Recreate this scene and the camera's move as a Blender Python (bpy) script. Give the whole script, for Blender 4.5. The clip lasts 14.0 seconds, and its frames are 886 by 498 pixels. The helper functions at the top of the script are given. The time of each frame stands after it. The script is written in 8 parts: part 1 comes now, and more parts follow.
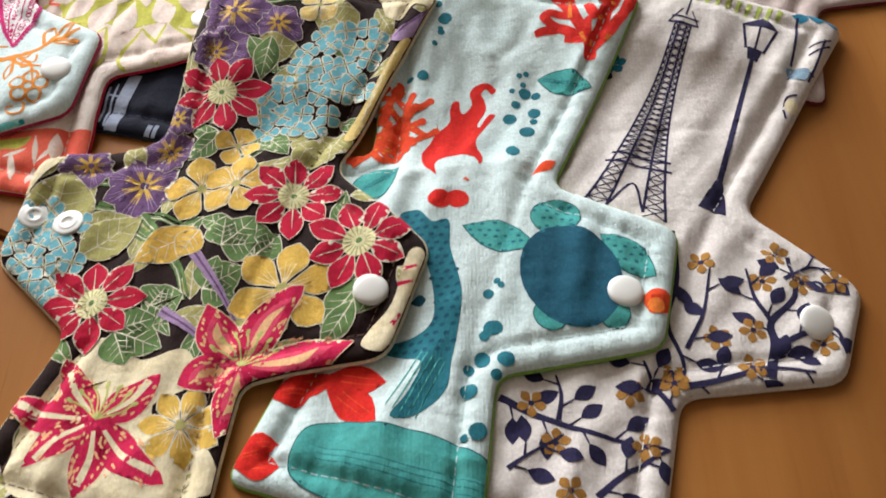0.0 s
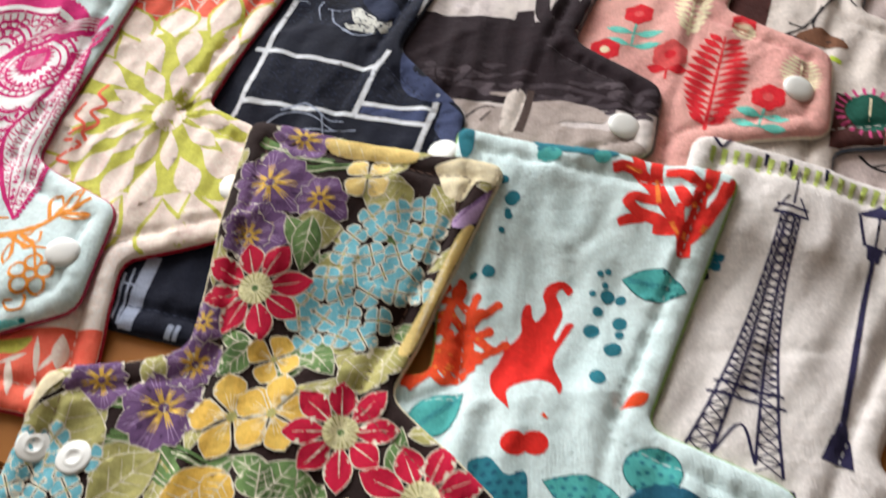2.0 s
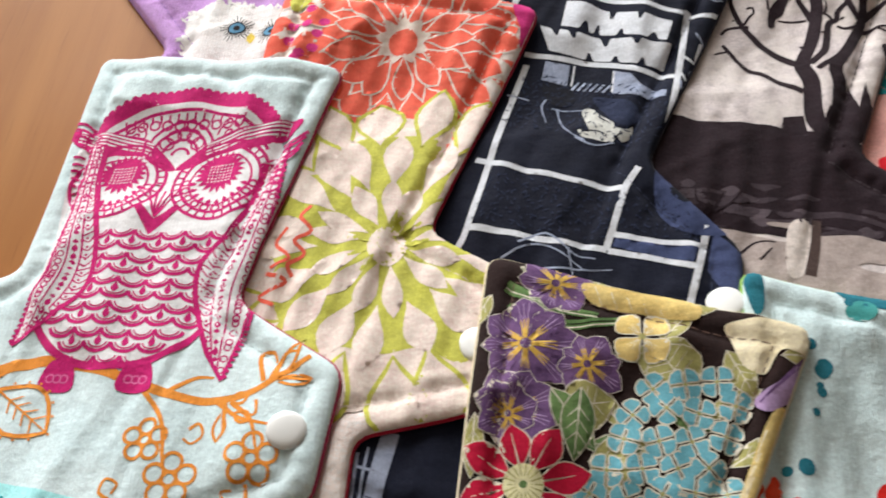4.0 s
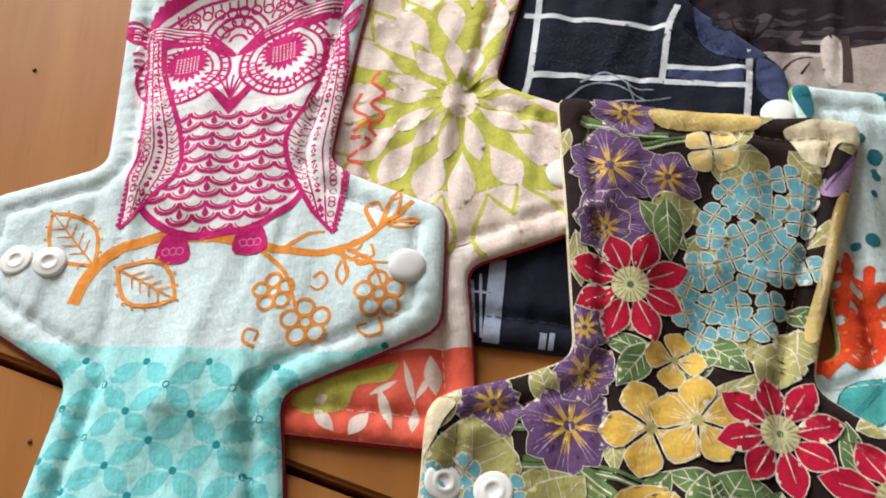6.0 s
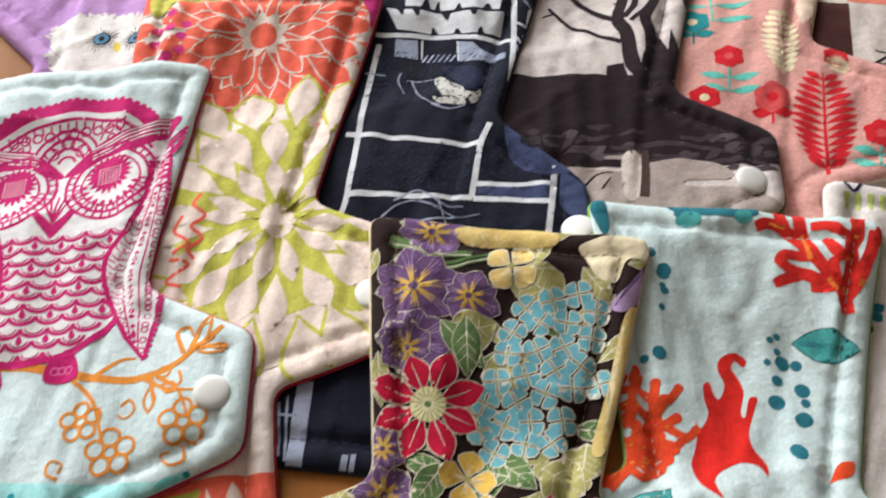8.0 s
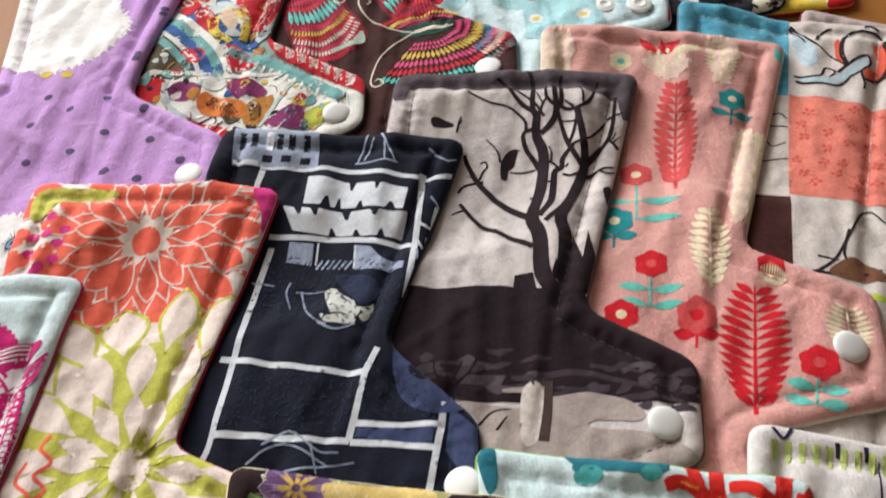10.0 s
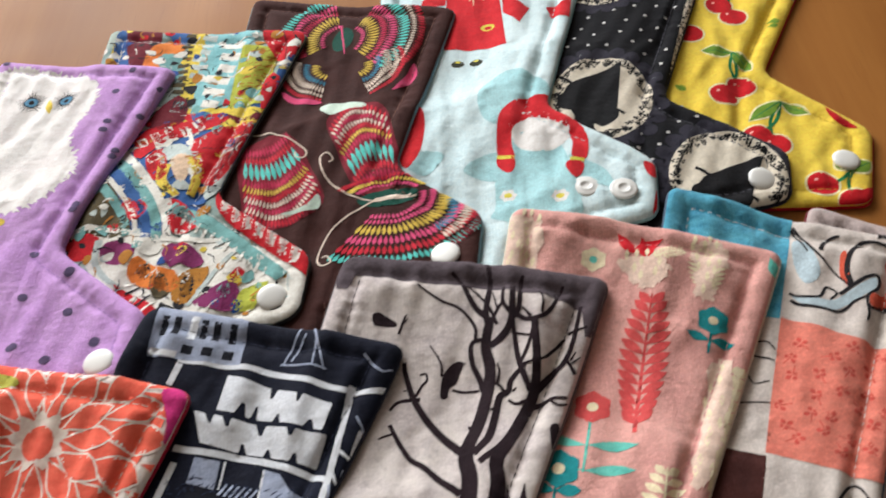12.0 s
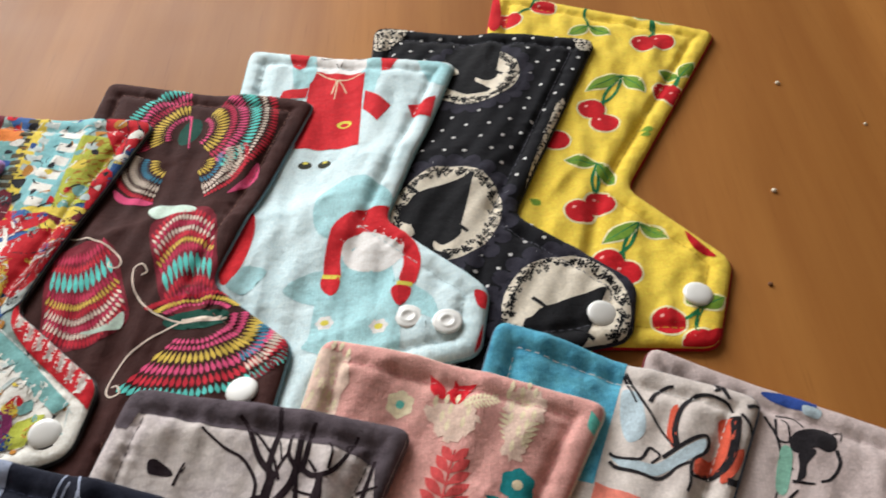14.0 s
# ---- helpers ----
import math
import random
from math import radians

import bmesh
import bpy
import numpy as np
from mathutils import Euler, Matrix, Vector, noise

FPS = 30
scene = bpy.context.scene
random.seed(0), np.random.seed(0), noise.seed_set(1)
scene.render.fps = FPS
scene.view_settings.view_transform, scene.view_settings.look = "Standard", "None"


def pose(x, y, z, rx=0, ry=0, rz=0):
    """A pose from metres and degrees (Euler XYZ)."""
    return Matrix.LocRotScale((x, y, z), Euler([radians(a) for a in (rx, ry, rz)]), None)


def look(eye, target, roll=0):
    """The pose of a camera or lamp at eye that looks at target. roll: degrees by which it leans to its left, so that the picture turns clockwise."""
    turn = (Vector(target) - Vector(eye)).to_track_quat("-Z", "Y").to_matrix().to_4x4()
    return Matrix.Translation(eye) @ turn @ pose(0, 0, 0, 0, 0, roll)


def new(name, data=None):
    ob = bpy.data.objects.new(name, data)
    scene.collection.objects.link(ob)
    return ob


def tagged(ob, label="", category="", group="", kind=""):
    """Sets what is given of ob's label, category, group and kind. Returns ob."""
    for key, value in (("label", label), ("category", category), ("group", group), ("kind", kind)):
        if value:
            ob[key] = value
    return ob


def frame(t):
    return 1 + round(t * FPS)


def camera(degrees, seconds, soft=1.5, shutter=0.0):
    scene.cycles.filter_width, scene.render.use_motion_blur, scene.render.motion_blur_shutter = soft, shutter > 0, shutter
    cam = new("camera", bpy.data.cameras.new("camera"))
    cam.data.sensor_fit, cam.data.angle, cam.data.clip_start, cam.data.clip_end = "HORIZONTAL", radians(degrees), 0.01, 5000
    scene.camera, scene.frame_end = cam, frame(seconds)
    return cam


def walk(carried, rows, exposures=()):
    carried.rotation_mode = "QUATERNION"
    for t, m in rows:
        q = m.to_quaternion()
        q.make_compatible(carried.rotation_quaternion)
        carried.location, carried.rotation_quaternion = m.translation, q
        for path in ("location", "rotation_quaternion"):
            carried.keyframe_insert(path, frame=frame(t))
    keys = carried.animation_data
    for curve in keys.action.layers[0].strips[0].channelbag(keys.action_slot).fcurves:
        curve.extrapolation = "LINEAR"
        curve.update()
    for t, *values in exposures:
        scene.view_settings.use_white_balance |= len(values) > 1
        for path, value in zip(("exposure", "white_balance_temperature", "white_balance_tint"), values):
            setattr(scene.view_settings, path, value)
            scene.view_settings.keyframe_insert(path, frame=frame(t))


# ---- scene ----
cam = camera(50.6, 14.0, 1.8, 0.45)
PATH = [
    (0, (0.12, 0.362, 0.251), (0.047, 1.523, -1.376), -4.7),
    (0.5, (0.119, 0.377, 0.252), (0.058, 1.53, -1.381), -4.4),
    (1, (0.115, 0.397, 0.252), (0.069, 1.544, -1.385), -3.7),
    (1.5, (0.11, 0.418, 0.249), (0.048, 1.573, -1.383), -4.1),
    (2, (0.099, 0.446, 0.253), (0.023, 1.616, -1.367), -3.8),
    (2.5, (0.085, 0.471, 0.255), (-0.019, 1.666, -1.345), -4.2),
    (3, (0.068, 0.49, 0.254), (-0.067, 1.685, -1.344), -5.1),
    (3.5, (0.05, 0.507, 0.247), (-0.11, 1.692, -1.356), -6.6),
    (4, (0.027, 0.516, 0.244), (-0.128, 1.671, -1.382), -6.4),
    (4.2, (0.017, 0.518, 0.242), (-0.119, 1.665, -1.39), -6.1),
    (6.3, (-0.024, 0.475, 0.254), (-0.001, 1.51, -1.457), -6.0),
    (6.5, (-0.019, 0.473, 0.259), (0.024, 1.513, -1.449), -5.3),
    (7, (-0.002, 0.471, 0.264), (0.069, 1.54, -1.425), -3.9),
    (7.5, (0.009, 0.477, 0.265), (0.082, 1.574, -1.406), -4.1),
    (8, (0.023, 0.488, 0.268), (0.141, 1.605, -1.387), -2.9),
    (8.2, (0.029, 0.495, 0.269), (0.153, 1.612, -1.385), -2.9),
    (10.3, (0.094, 0.553, 0.266), (0.121, 1.831, -1.272), -7.1),
    (10.5, (0.1, 0.56, 0.265), (0.114, 1.849, -1.264), -7.3),
    (11, (0.107, 0.582, 0.268), (0.119, 1.887, -1.247), -6.7),
    (11.5, (0.114, 0.602, 0.273), (0.066, 1.915, -1.235), -7.3),
    (12, (0.132, 0.617, 0.276), (0.078, 1.923, -1.238), -5.9),
    (12.5, (0.148, 0.634, 0.275), (0.098, 1.948, -1.231), -4.9),
    (13, (0.164, 0.646, 0.272), (0.102, 1.974, -1.222), -4.5),
    (13.5, (0.186, 0.657, 0.272), (0.102, 2.009, -1.2), -4.8),
    (14, (0.202, 0.663, 0.273), (0.147, 2.018, -1.197), -4.0),
]
walk(cam, [(t, look(eye, target, roll)) for t, eye, target, roll in PATH], exposures=[(0.0, 0.52), (2.0, 0.47), (4.0, 0.34), (8.0, 0.29), (11.0, 0.15), (14.0, 0.11)])

SUNNY = 92.0   # watts of the window's daylight
# ---- world and light ----
world = bpy.data.worlds.new("world")
scene.world = world
world.use_nodes = True
sky = world.node_tree.nodes.new("ShaderNodeTexSky")
sky.sky_type, sky.sun_disc, sky.sun_elevation, sky.sun_rotation = "NISHITA", False, radians(40), radians(-30)
world.node_tree.links.new(sky.outputs[0], world.node_tree.nodes["Background"].inputs[0])
world.node_tree.nodes["Background"].inputs[1].default_value = 0.12


def window_light(name, eye, target, wide, high, watts, colour):
    data = bpy.data.lights.new(name, "AREA")
    data.shape, data.size, data.size_y, data.energy, data.color = "RECTANGLE", wide, high, watts, colour
    ob = new(name, data)
    ob.matrix_world = look(eye, target)
    return ob


window_light("window_daylight", (-0.95, 2.66, 1.0), (-0.95, 0.0, 0.6), 1.5, 1.3, SUNNY, (0.97, 0.98, 0.98))

# ---- materials ----
def nodes_of(name):
    mat = bpy.data.materials.new(name)
    mat.use_nodes = True
    tree = mat.node_tree
    return mat, tree, tree.nodes["Principled BSDF"]


def put(tree, kind, **values):
    node = tree.nodes.new(kind)
    for key, value in values.items():
        if key in node.inputs:
            node.inputs[key].default_value = value
    return node


def mixed(tree, factor, a, b):
    """A colour mix; a, b and factor are sockets or values."""
    node = tree.nodes.new("ShaderNodeMix")
    node.data_type = "RGBA"
    for index, value in ((0, factor), (6, a), (7, b)):
        if isinstance(value, bpy.types.NodeSocket):
            tree.links.new(value, node.inputs[index])
        elif index == 0:
            node.inputs[0].default_value = value
        else:
            node.inputs[index].default_value = (*value, 1)
    return node.outputs[2]


def ramp(tree, source, low, high):
    node = tree.nodes.new("ShaderNodeMapRange")
    node.inputs[1].default_value, node.inputs[2].default_value = low, high
    tree.links.new(source, node.inputs[0])
    return node.outputs[0]


def noise_at(tree, where, scale, detail=2.0, rough=0.5, stretch=None, turn=0.0):
    if stretch:
        mapping = tree.nodes.new("ShaderNodeMapping")
        mapping.inputs["Scale"].default_value = stretch
        mapping.inputs["Rotation"].default_value = (0, 0, turn)
        tree.links.new(where, mapping.inputs[0])
        where = mapping.outputs[0]
    node = put(tree, "ShaderNodeTexNoise", Scale=scale, Detail=detail, Roughness=rough)
    tree.links.new(where, node.inputs["Vector"])
    return node.outputs["Fac"]


def srgb(r, g, b):
    return tuple((c / 255 / 12.92) if c <= 10 else ((c / 255 + 0.055) / 1.055) ** 2.4 for c in (r, g, b))


CLOTHS = {}


def cloth(name, rgb, second=None, patches=40.0, fuzz=0.35, amount=0.5, rough=0.92):
    """Woven or brushed cotton: a colour with mottling at two scales, threads and fuzz in relief. second: a colour that drifts in."""
    if name in CLOTHS:
        return CLOTHS[name]
    mat, tree, shader = nodes_of(name)
    where = tree.nodes.new("ShaderNodeNewGeometry").outputs["Position"]
    base = srgb(*rgb)
    other = srgb(*second) if second else tuple(c * 0.88 for c in base)
    broad = ramp(tree, noise_at(tree, where, patches, 3, 0.6), 0.5 - 0.5 * amount * 0.6, 0.5 + 0.5 * amount * 0.6) if second else noise_at(tree, where, patches, 3)
    fine = noise_at(tree, where, 900, 2, 0.7)
    colour = mixed(tree, broad, base, other)
    colour = mixed(tree, ramp(tree, fine, 0.42, 0.85), colour, tuple(min(1, c * 1.3 + 0.004) for c in base) if not second else tuple(min(1, 0.5 * (a + b) * 1.3 + 0.004) for a, b in zip(base, other)))
    worn = noise_at(tree, where, 260, 3, 0.65)
    colour = mixed(tree, ramp(tree, worn, 0.52, 0.95), colour, tuple(c * 0.72 for c in base))
    tree.links.new(colour, shader.inputs["Base Color"])
    shader.inputs["Roughness"].default_value = rough
    shader.inputs["Specular IOR Level"].default_value = 0.15
    shader.inputs["Sheen Weight"].default_value = 0.01 + 0.11 * fuzz
    shader.inputs["Sheen Roughness"].default_value = 0.6
    tall = noise_at(tree, where, 420, 4, 0.75)
    threads = put(tree, "ShaderNodeTexWave", Scale=260.0, Distortion=3.0)
    tree.links.new(where, threads.inputs["Vector"])
    blend = tree.nodes.new("ShaderNodeMath")
    blend.operation, blend.inputs[1].default_value = "MULTIPLY_ADD", 0.10
    tree.links.new(threads.outputs["Fac"], blend.inputs[0])
    tree.links.new(tall, blend.inputs[2])
    bump = put(tree, "ShaderNodeBump", Strength=0.35 + fuzz * 0.5, Distance=0.0006)
    tree.links.new(blend.outputs[0], bump.inputs["Height"])
    across = put(tree, "ShaderNodeBump", Strength=0.28, Distance=0.0016)
    tree.links.new(noise_at(tree, where, 1.0, 2, 0.5, (60, 170, 100), radians(-14)), across.inputs["Height"])
    crinkle = put(tree, "ShaderNodeBump", Strength=0.5, Distance=0.0017)
    tree.links.new(noise_at(tree, where, 1.0, 2, 0.5, (130, 48, 90), radians(18)), crinkle.inputs["Height"])
    tree.links.new(across.outputs[0], crinkle.inputs["Normal"])
    tree.links.new(crinkle.outputs[0], bump.inputs["Normal"])
    tree.links.new(bump.outputs[0], shader.inputs["Normal"])
    CLOTHS[name] = mat
    return mat


def wood(name, dark, light, turn, gloss=0.42):
    mat, tree, shader = nodes_of(name)
    where = tree.nodes.new("ShaderNodeNewGeometry").outputs["Position"]
    along = noise_at(tree, where, 1.0, 5, 0.6, (42, 3, 3), turn)
    fibres = noise_at(tree, where, 1.0, 3, 0.7, (700, 22, 22), turn)
    boards = noise_at(tree, where, 1.0, 1, 0.4, (11, 0.7, 1), turn)
    colour = mixed(tree, ramp(tree, along, 0.15, 0.85), srgb(*dark), srgb(*light))
    colour = mixed(tree, ramp(tree, boards, 0.3, 0.7), colour, mixed(tree, 0.5, colour, tuple(c * 0.55 for c in srgb(*dark))))
    pores = ramp(tree, fibres, 0.6, 0.78)
    colour = mixed(tree, pores, colour, mixed(tree, 0.35, colour, tuple(c * 0.4 for c in srgb(*dark))))
    tree.links.new(colour, shader.inputs["Base Color"])
    shader.inputs["Coat Weight"].default_value, shader.inputs["Coat Roughness"].default_value = 0.04, 0.36
    shader.inputs["Specular IOR Level"].default_value = 0.11
    tree.links.new(ramp(tree, noise_at(tree, where, 14, 3), -2.0, 2.2), shader.inputs["Roughness"])
    bump = put(tree, "ShaderNodeBump", Strength=0.15, Distance=0.0004)
    tree.links.new(fibres, bump.inputs["Height"])
    tree.links.new(bump.outputs[0], shader.inputs["Normal"])
    return mat


def plain(name, rgb, rough=0.5, metal=0.0, relief=0.0):
    mat, tree, shader = nodes_of(name)
    where = tree.nodes.new("ShaderNodeNewGeometry").outputs["Position"]
    base = srgb(*rgb)
    colour = mixed(tree, noise_at(tree, where, 30, 3), base, tuple(c * 0.9 for c in base))
    tree.links.new(colour, shader.inputs["Base Color"])
    shader.inputs["Roughness"].default_value, shader.inputs["Metallic"].default_value = rough, metal
    if relief:
        bump = put(tree, "ShaderNodeBump", Strength=relief, Distance=0.002)
        tree.links.new(noise_at(tree, where, 90, 4), bump.inputs["Height"])
        tree.links.new(bump.outputs[0], shader.inputs["Normal"])
    return mat


GRAIN = radians(63.5)
TABLE_WOOD = wood("oiled_wood", (150, 91, 40), (194, 134, 70), radians(90) - GRAIN)
SNAP_WHITE = plain("white_snap_plastic", (250, 250, 246), 0.4)
PLASTER = plain("warm_grey_plaster", (158, 150, 140), 0.9, 0, 0.3)
FLOORING = wood("floor_wood", (96, 66, 42), (140, 100, 66), 0.0)


# ---- building helpers ----
def part(name, bm, material, parent=None, label="", smooth=True):
    """Links a bmesh as one mesh object, under parent if there is one."""
    mesh = bpy.data.meshes.new(name)
    bm.to_mesh(mesh)
    bm.free()
    for m in material if isinstance(material, (list, tuple)) else (material,):
        mesh.materials.append(m)
    if smooth:
        mesh.polygons.foreach_set("use_smooth", [True] * len(mesh.polygons))
    ob = new(name, mesh)
    ob.parent = parent
    return tagged(ob, label)


def mesh_part(name, verts, faces, material, parent=None, label="", slots=None):
    mesh = bpy.data.meshes.new(name)
    mesh.from_pydata(verts, [], faces)
    for m in material if isinstance(material, (list, tuple)) else (material,):
        mesh.materials.append(m)
    mesh.polygons.foreach_set("use_smooth", [True] * len(mesh.polygons))
    if slots:
        mesh.polygons.foreach_set("material_index", slots)
    mesh.update()
    ob = new(name, mesh)
    ob.parent = parent
    return tagged(ob, label)


def box(bm, low, high, bevel=0.0, turn=0.0, about=(0, 0)):
    made = bmesh.ops.create_cube(bm, size=1)["verts"]
    for v in made:
        for i in range(3):
            v.co[i] = low[i] + (v.co[i] + 0.5) * (high[i] - low[i])
    if bevel:
        edges = list({e for v in made for e in v.link_edges})
        made = bmesh.ops.bevel(bm, geom=edges, offset=bevel, segments=2, affect="EDGES")["verts"]
    if turn:
        bmesh.ops.rotate(bm, verts=list(set(made)), cent=(*about, 0), matrix=Matrix.Rotation(turn, 3, "Z"))
    return bm


# ---- the room ----
def slab(name, low, high, material, label, category, kind="structure"):
    return tagged(part(name, box(bmesh.new(), low, high), material, None, "", False), label, category, "", kind)


slab("floor", (-2.4, -2.0, -0.8), (2.8, 2.7, -0.75), FLOORING, "brown wooden floor under the table", "floor")
slab("ceiling", (-2.4, -2.0, 1.75), (2.8, 2.7, 1.8), PLASTER, "plain warm grey ceiling", "ceiling")
slab("wall_west", (-2.5, -2.0, -0.75), (-2.4, 2.8, 1.75), PLASTER, "plain warm grey wall", "wall")
slab("wall_east", (2.8, -2.0, -0.75), (2.9, 2.8, 1.75), PLASTER, "plain warm grey wall", "wall")
slab("wall_south", (-2.5, -2.1, -0.75), (2.9, -2.0, 1.75), PLASTER, "plain warm grey wall", "wall")
wall_north = tagged(new("wall_north"), "plain warm grey wall with a window opening", "wall", "", "structure")
for low, high in (((-2.5, 2.7, -0.75), (-1.75, 2.8, 1.75)), ((-0.15, 2.7, -0.75), (2.9, 2.8, 1.75)), ((-1.75, 2.7, -0.75), (-0.15, 2.8, 0.3)), ((-1.75, 2.7, 1.68), (-0.15, 2.8, 1.75))):
    part("wall_piece", box(bmesh.new(), low, high), PLASTER, wall_north, "", False)


# ---- the table ----
def table():
    top = tagged(new("table"), "orange-brown oiled wooden table with a dark joint between two leaves", "table")
    c, s = math.cos(GRAIN), math.sin(GRAIN)
    joint = Vector((-0.060, 0.561))          # a point on the joint, which runs across the grain
    for near in (0, 1):
        bm = bmesh.new()
        if near:
            box(bm, (-0.95, -1.1, -0.032), (0.75, -0.0012, 0.0), 0.0012)
        else:
            box(bm, (-0.95, 0.0012, -0.032), (0.75, 1.0, 0.0), 0.0012)
        bmesh.ops.transform(bm, verts=bm.verts, matrix=Matrix.Translation((*joint, 0)) @ Matrix.Rotation(GRAIN - radians(90), 4, "Z"))
        part("table_leaf", bm, TABLE_WOOD, top, "", False)
    for x, y in ((-0.85, -0.95), (0.62, -0.95), (-0.85, 0.85), (0.62, 0.85)):
        bm = box(bmesh.new(), (x, y, -0.75), (x + 0.07, y + 0.07, -0.032), 0.004)
        bmesh.ops.transform(bm, verts=bm.verts, matrix=Matrix.Translation((*joint, 0)) @ Matrix.Rotation(GRAIN - radians(90), 4, "Z"))
        part("leg", bm, TABLE_WOOD, top, "", False)
    bm = box(bmesh.new(), (-0.85, -0.9, -0.12), (0.66, 0.9, -0.034), 0.002)
    bmesh.ops.transform(bm, verts=bm.verts, matrix=Matrix.Translation((*joint, 0)) @ Matrix.Rotation(GRAIN - radians(90), 4, "Z"))
    part("apron", bm, TABLE_WOOD, top, "", False)
    return top


table()

# ---- quilted pads ----
# All lengths in this part are millimetres on the table, turned into metres when a mesh is made.
STEP, X0, Y0, NX, NY = 1.0, -420, 180, 860, 1100
STACK = np.zeros((NY, NX))      # height of what lies on the table so far
from mathutils.geometry import delaunay_2d_cdt


def blur(a, n):
    for axis in (0, 1):
        pad = [(n, n) if i == axis else (0, 0) for i in range(2)]
        c = np.cumsum(np.pad(np.pad(a, pad, mode="edge"), [(1, 0) if i == axis else (0, 0) for i in range(2)]), axis=axis)
        k = 2 * n + 1
        a = (c[k:] - c[:-k]) / k if axis == 0 else (c[:, k:] - c[:, :-k]) / k
    return a


def draped(below):
    """How cloth hangs over what lies below: it spans hollows and ramps down beside edges."""
    a = below.copy()
    for n in (9, 7, 6, 5, 4, 3):
        a = np.maximum(below, blur(a, n))
    a = blur(a, 3)
    return np.maximum(a, blur(below, 1))


def rounded(points, radius, gap=2.0):
    """A closed outline with rounded corners, as points about gap apart."""
    out, n = [], len(points)
    for i in range(n):
        p, a, b = (Vector(points[k % n]) for k in (i, i - 1, i + 1))
        ia, ib = (a - p), (b - p)
        r = min(radius, ia.length * 0.4, ib.length * 0.4)
        pa, pb = p + ia.normalized() * r, p + ib.normalized() * r
        for k in range(5):
            t = k / 4
            out.append((pa * (1 - t) + p * t) * (1 - t) + (p * (1 - t) + pb * t) * t)
    full = []
    for i, p in enumerate(out):
        q = out[(i + 1) % len(out)]
        m = max(1, round((q - p).length / gap))
        full += [p.lerp(q, k / m) for k in range(m)]
    return np.array([tuple(p) for p in full])


def edge_distance(xy, poly):
    """Signed distance of the points to a closed outline (inside is positive) and the place along it."""
    a, b = poly, np.roll(poly, -1, 0)
    ab = b - a
    length = np.maximum(np.hypot(*ab.T), 1e-6)
    run = np.concatenate([[0.0], np.cumsum(length)[:-1]])
    dist, where = np.empty(len(xy)), np.empty(len(xy))
    many = max(1, int(400000 / len(poly)))
    for k in range(0, len(xy), many):
        x, y = xy[k:k + many, :1], xy[k:k + many, 1:]
        px, py = x - a[:, 0], y - a[:, 1]
        t = np.clip((px * ab[:, 0] + py * ab[:, 1]) / length ** 2, 0, 1)
        d2 = (px - t * ab[:, 0]) ** 2 + (py - t * ab[:, 1]) ** 2
        near = d2.argmin(1)
        rows = np.arange(len(near))
        with np.errstate(divide="ignore", invalid="ignore"):
            cross = ((a[:, 1] > y) != (b[:, 1] > y)) & (px < ab[:, 0] * py / ab[:, 1])
        inside = cross.sum(1) % 2 == 1
        best = np.sqrt(d2[rows, near])
        dist[k:k + many] = np.where(inside, best, -best)
        where[k:k + many] = run[near] + t[rows, near] * length[near]
    return dist, where


def line_distance(xy, a, b):
    ab = np.subtract(b, a)
    t = np.clip(((xy - a) @ ab) / (ab @ ab), 0, 1)
    return np.hypot(*(xy - a - t[:, None] * ab).T)


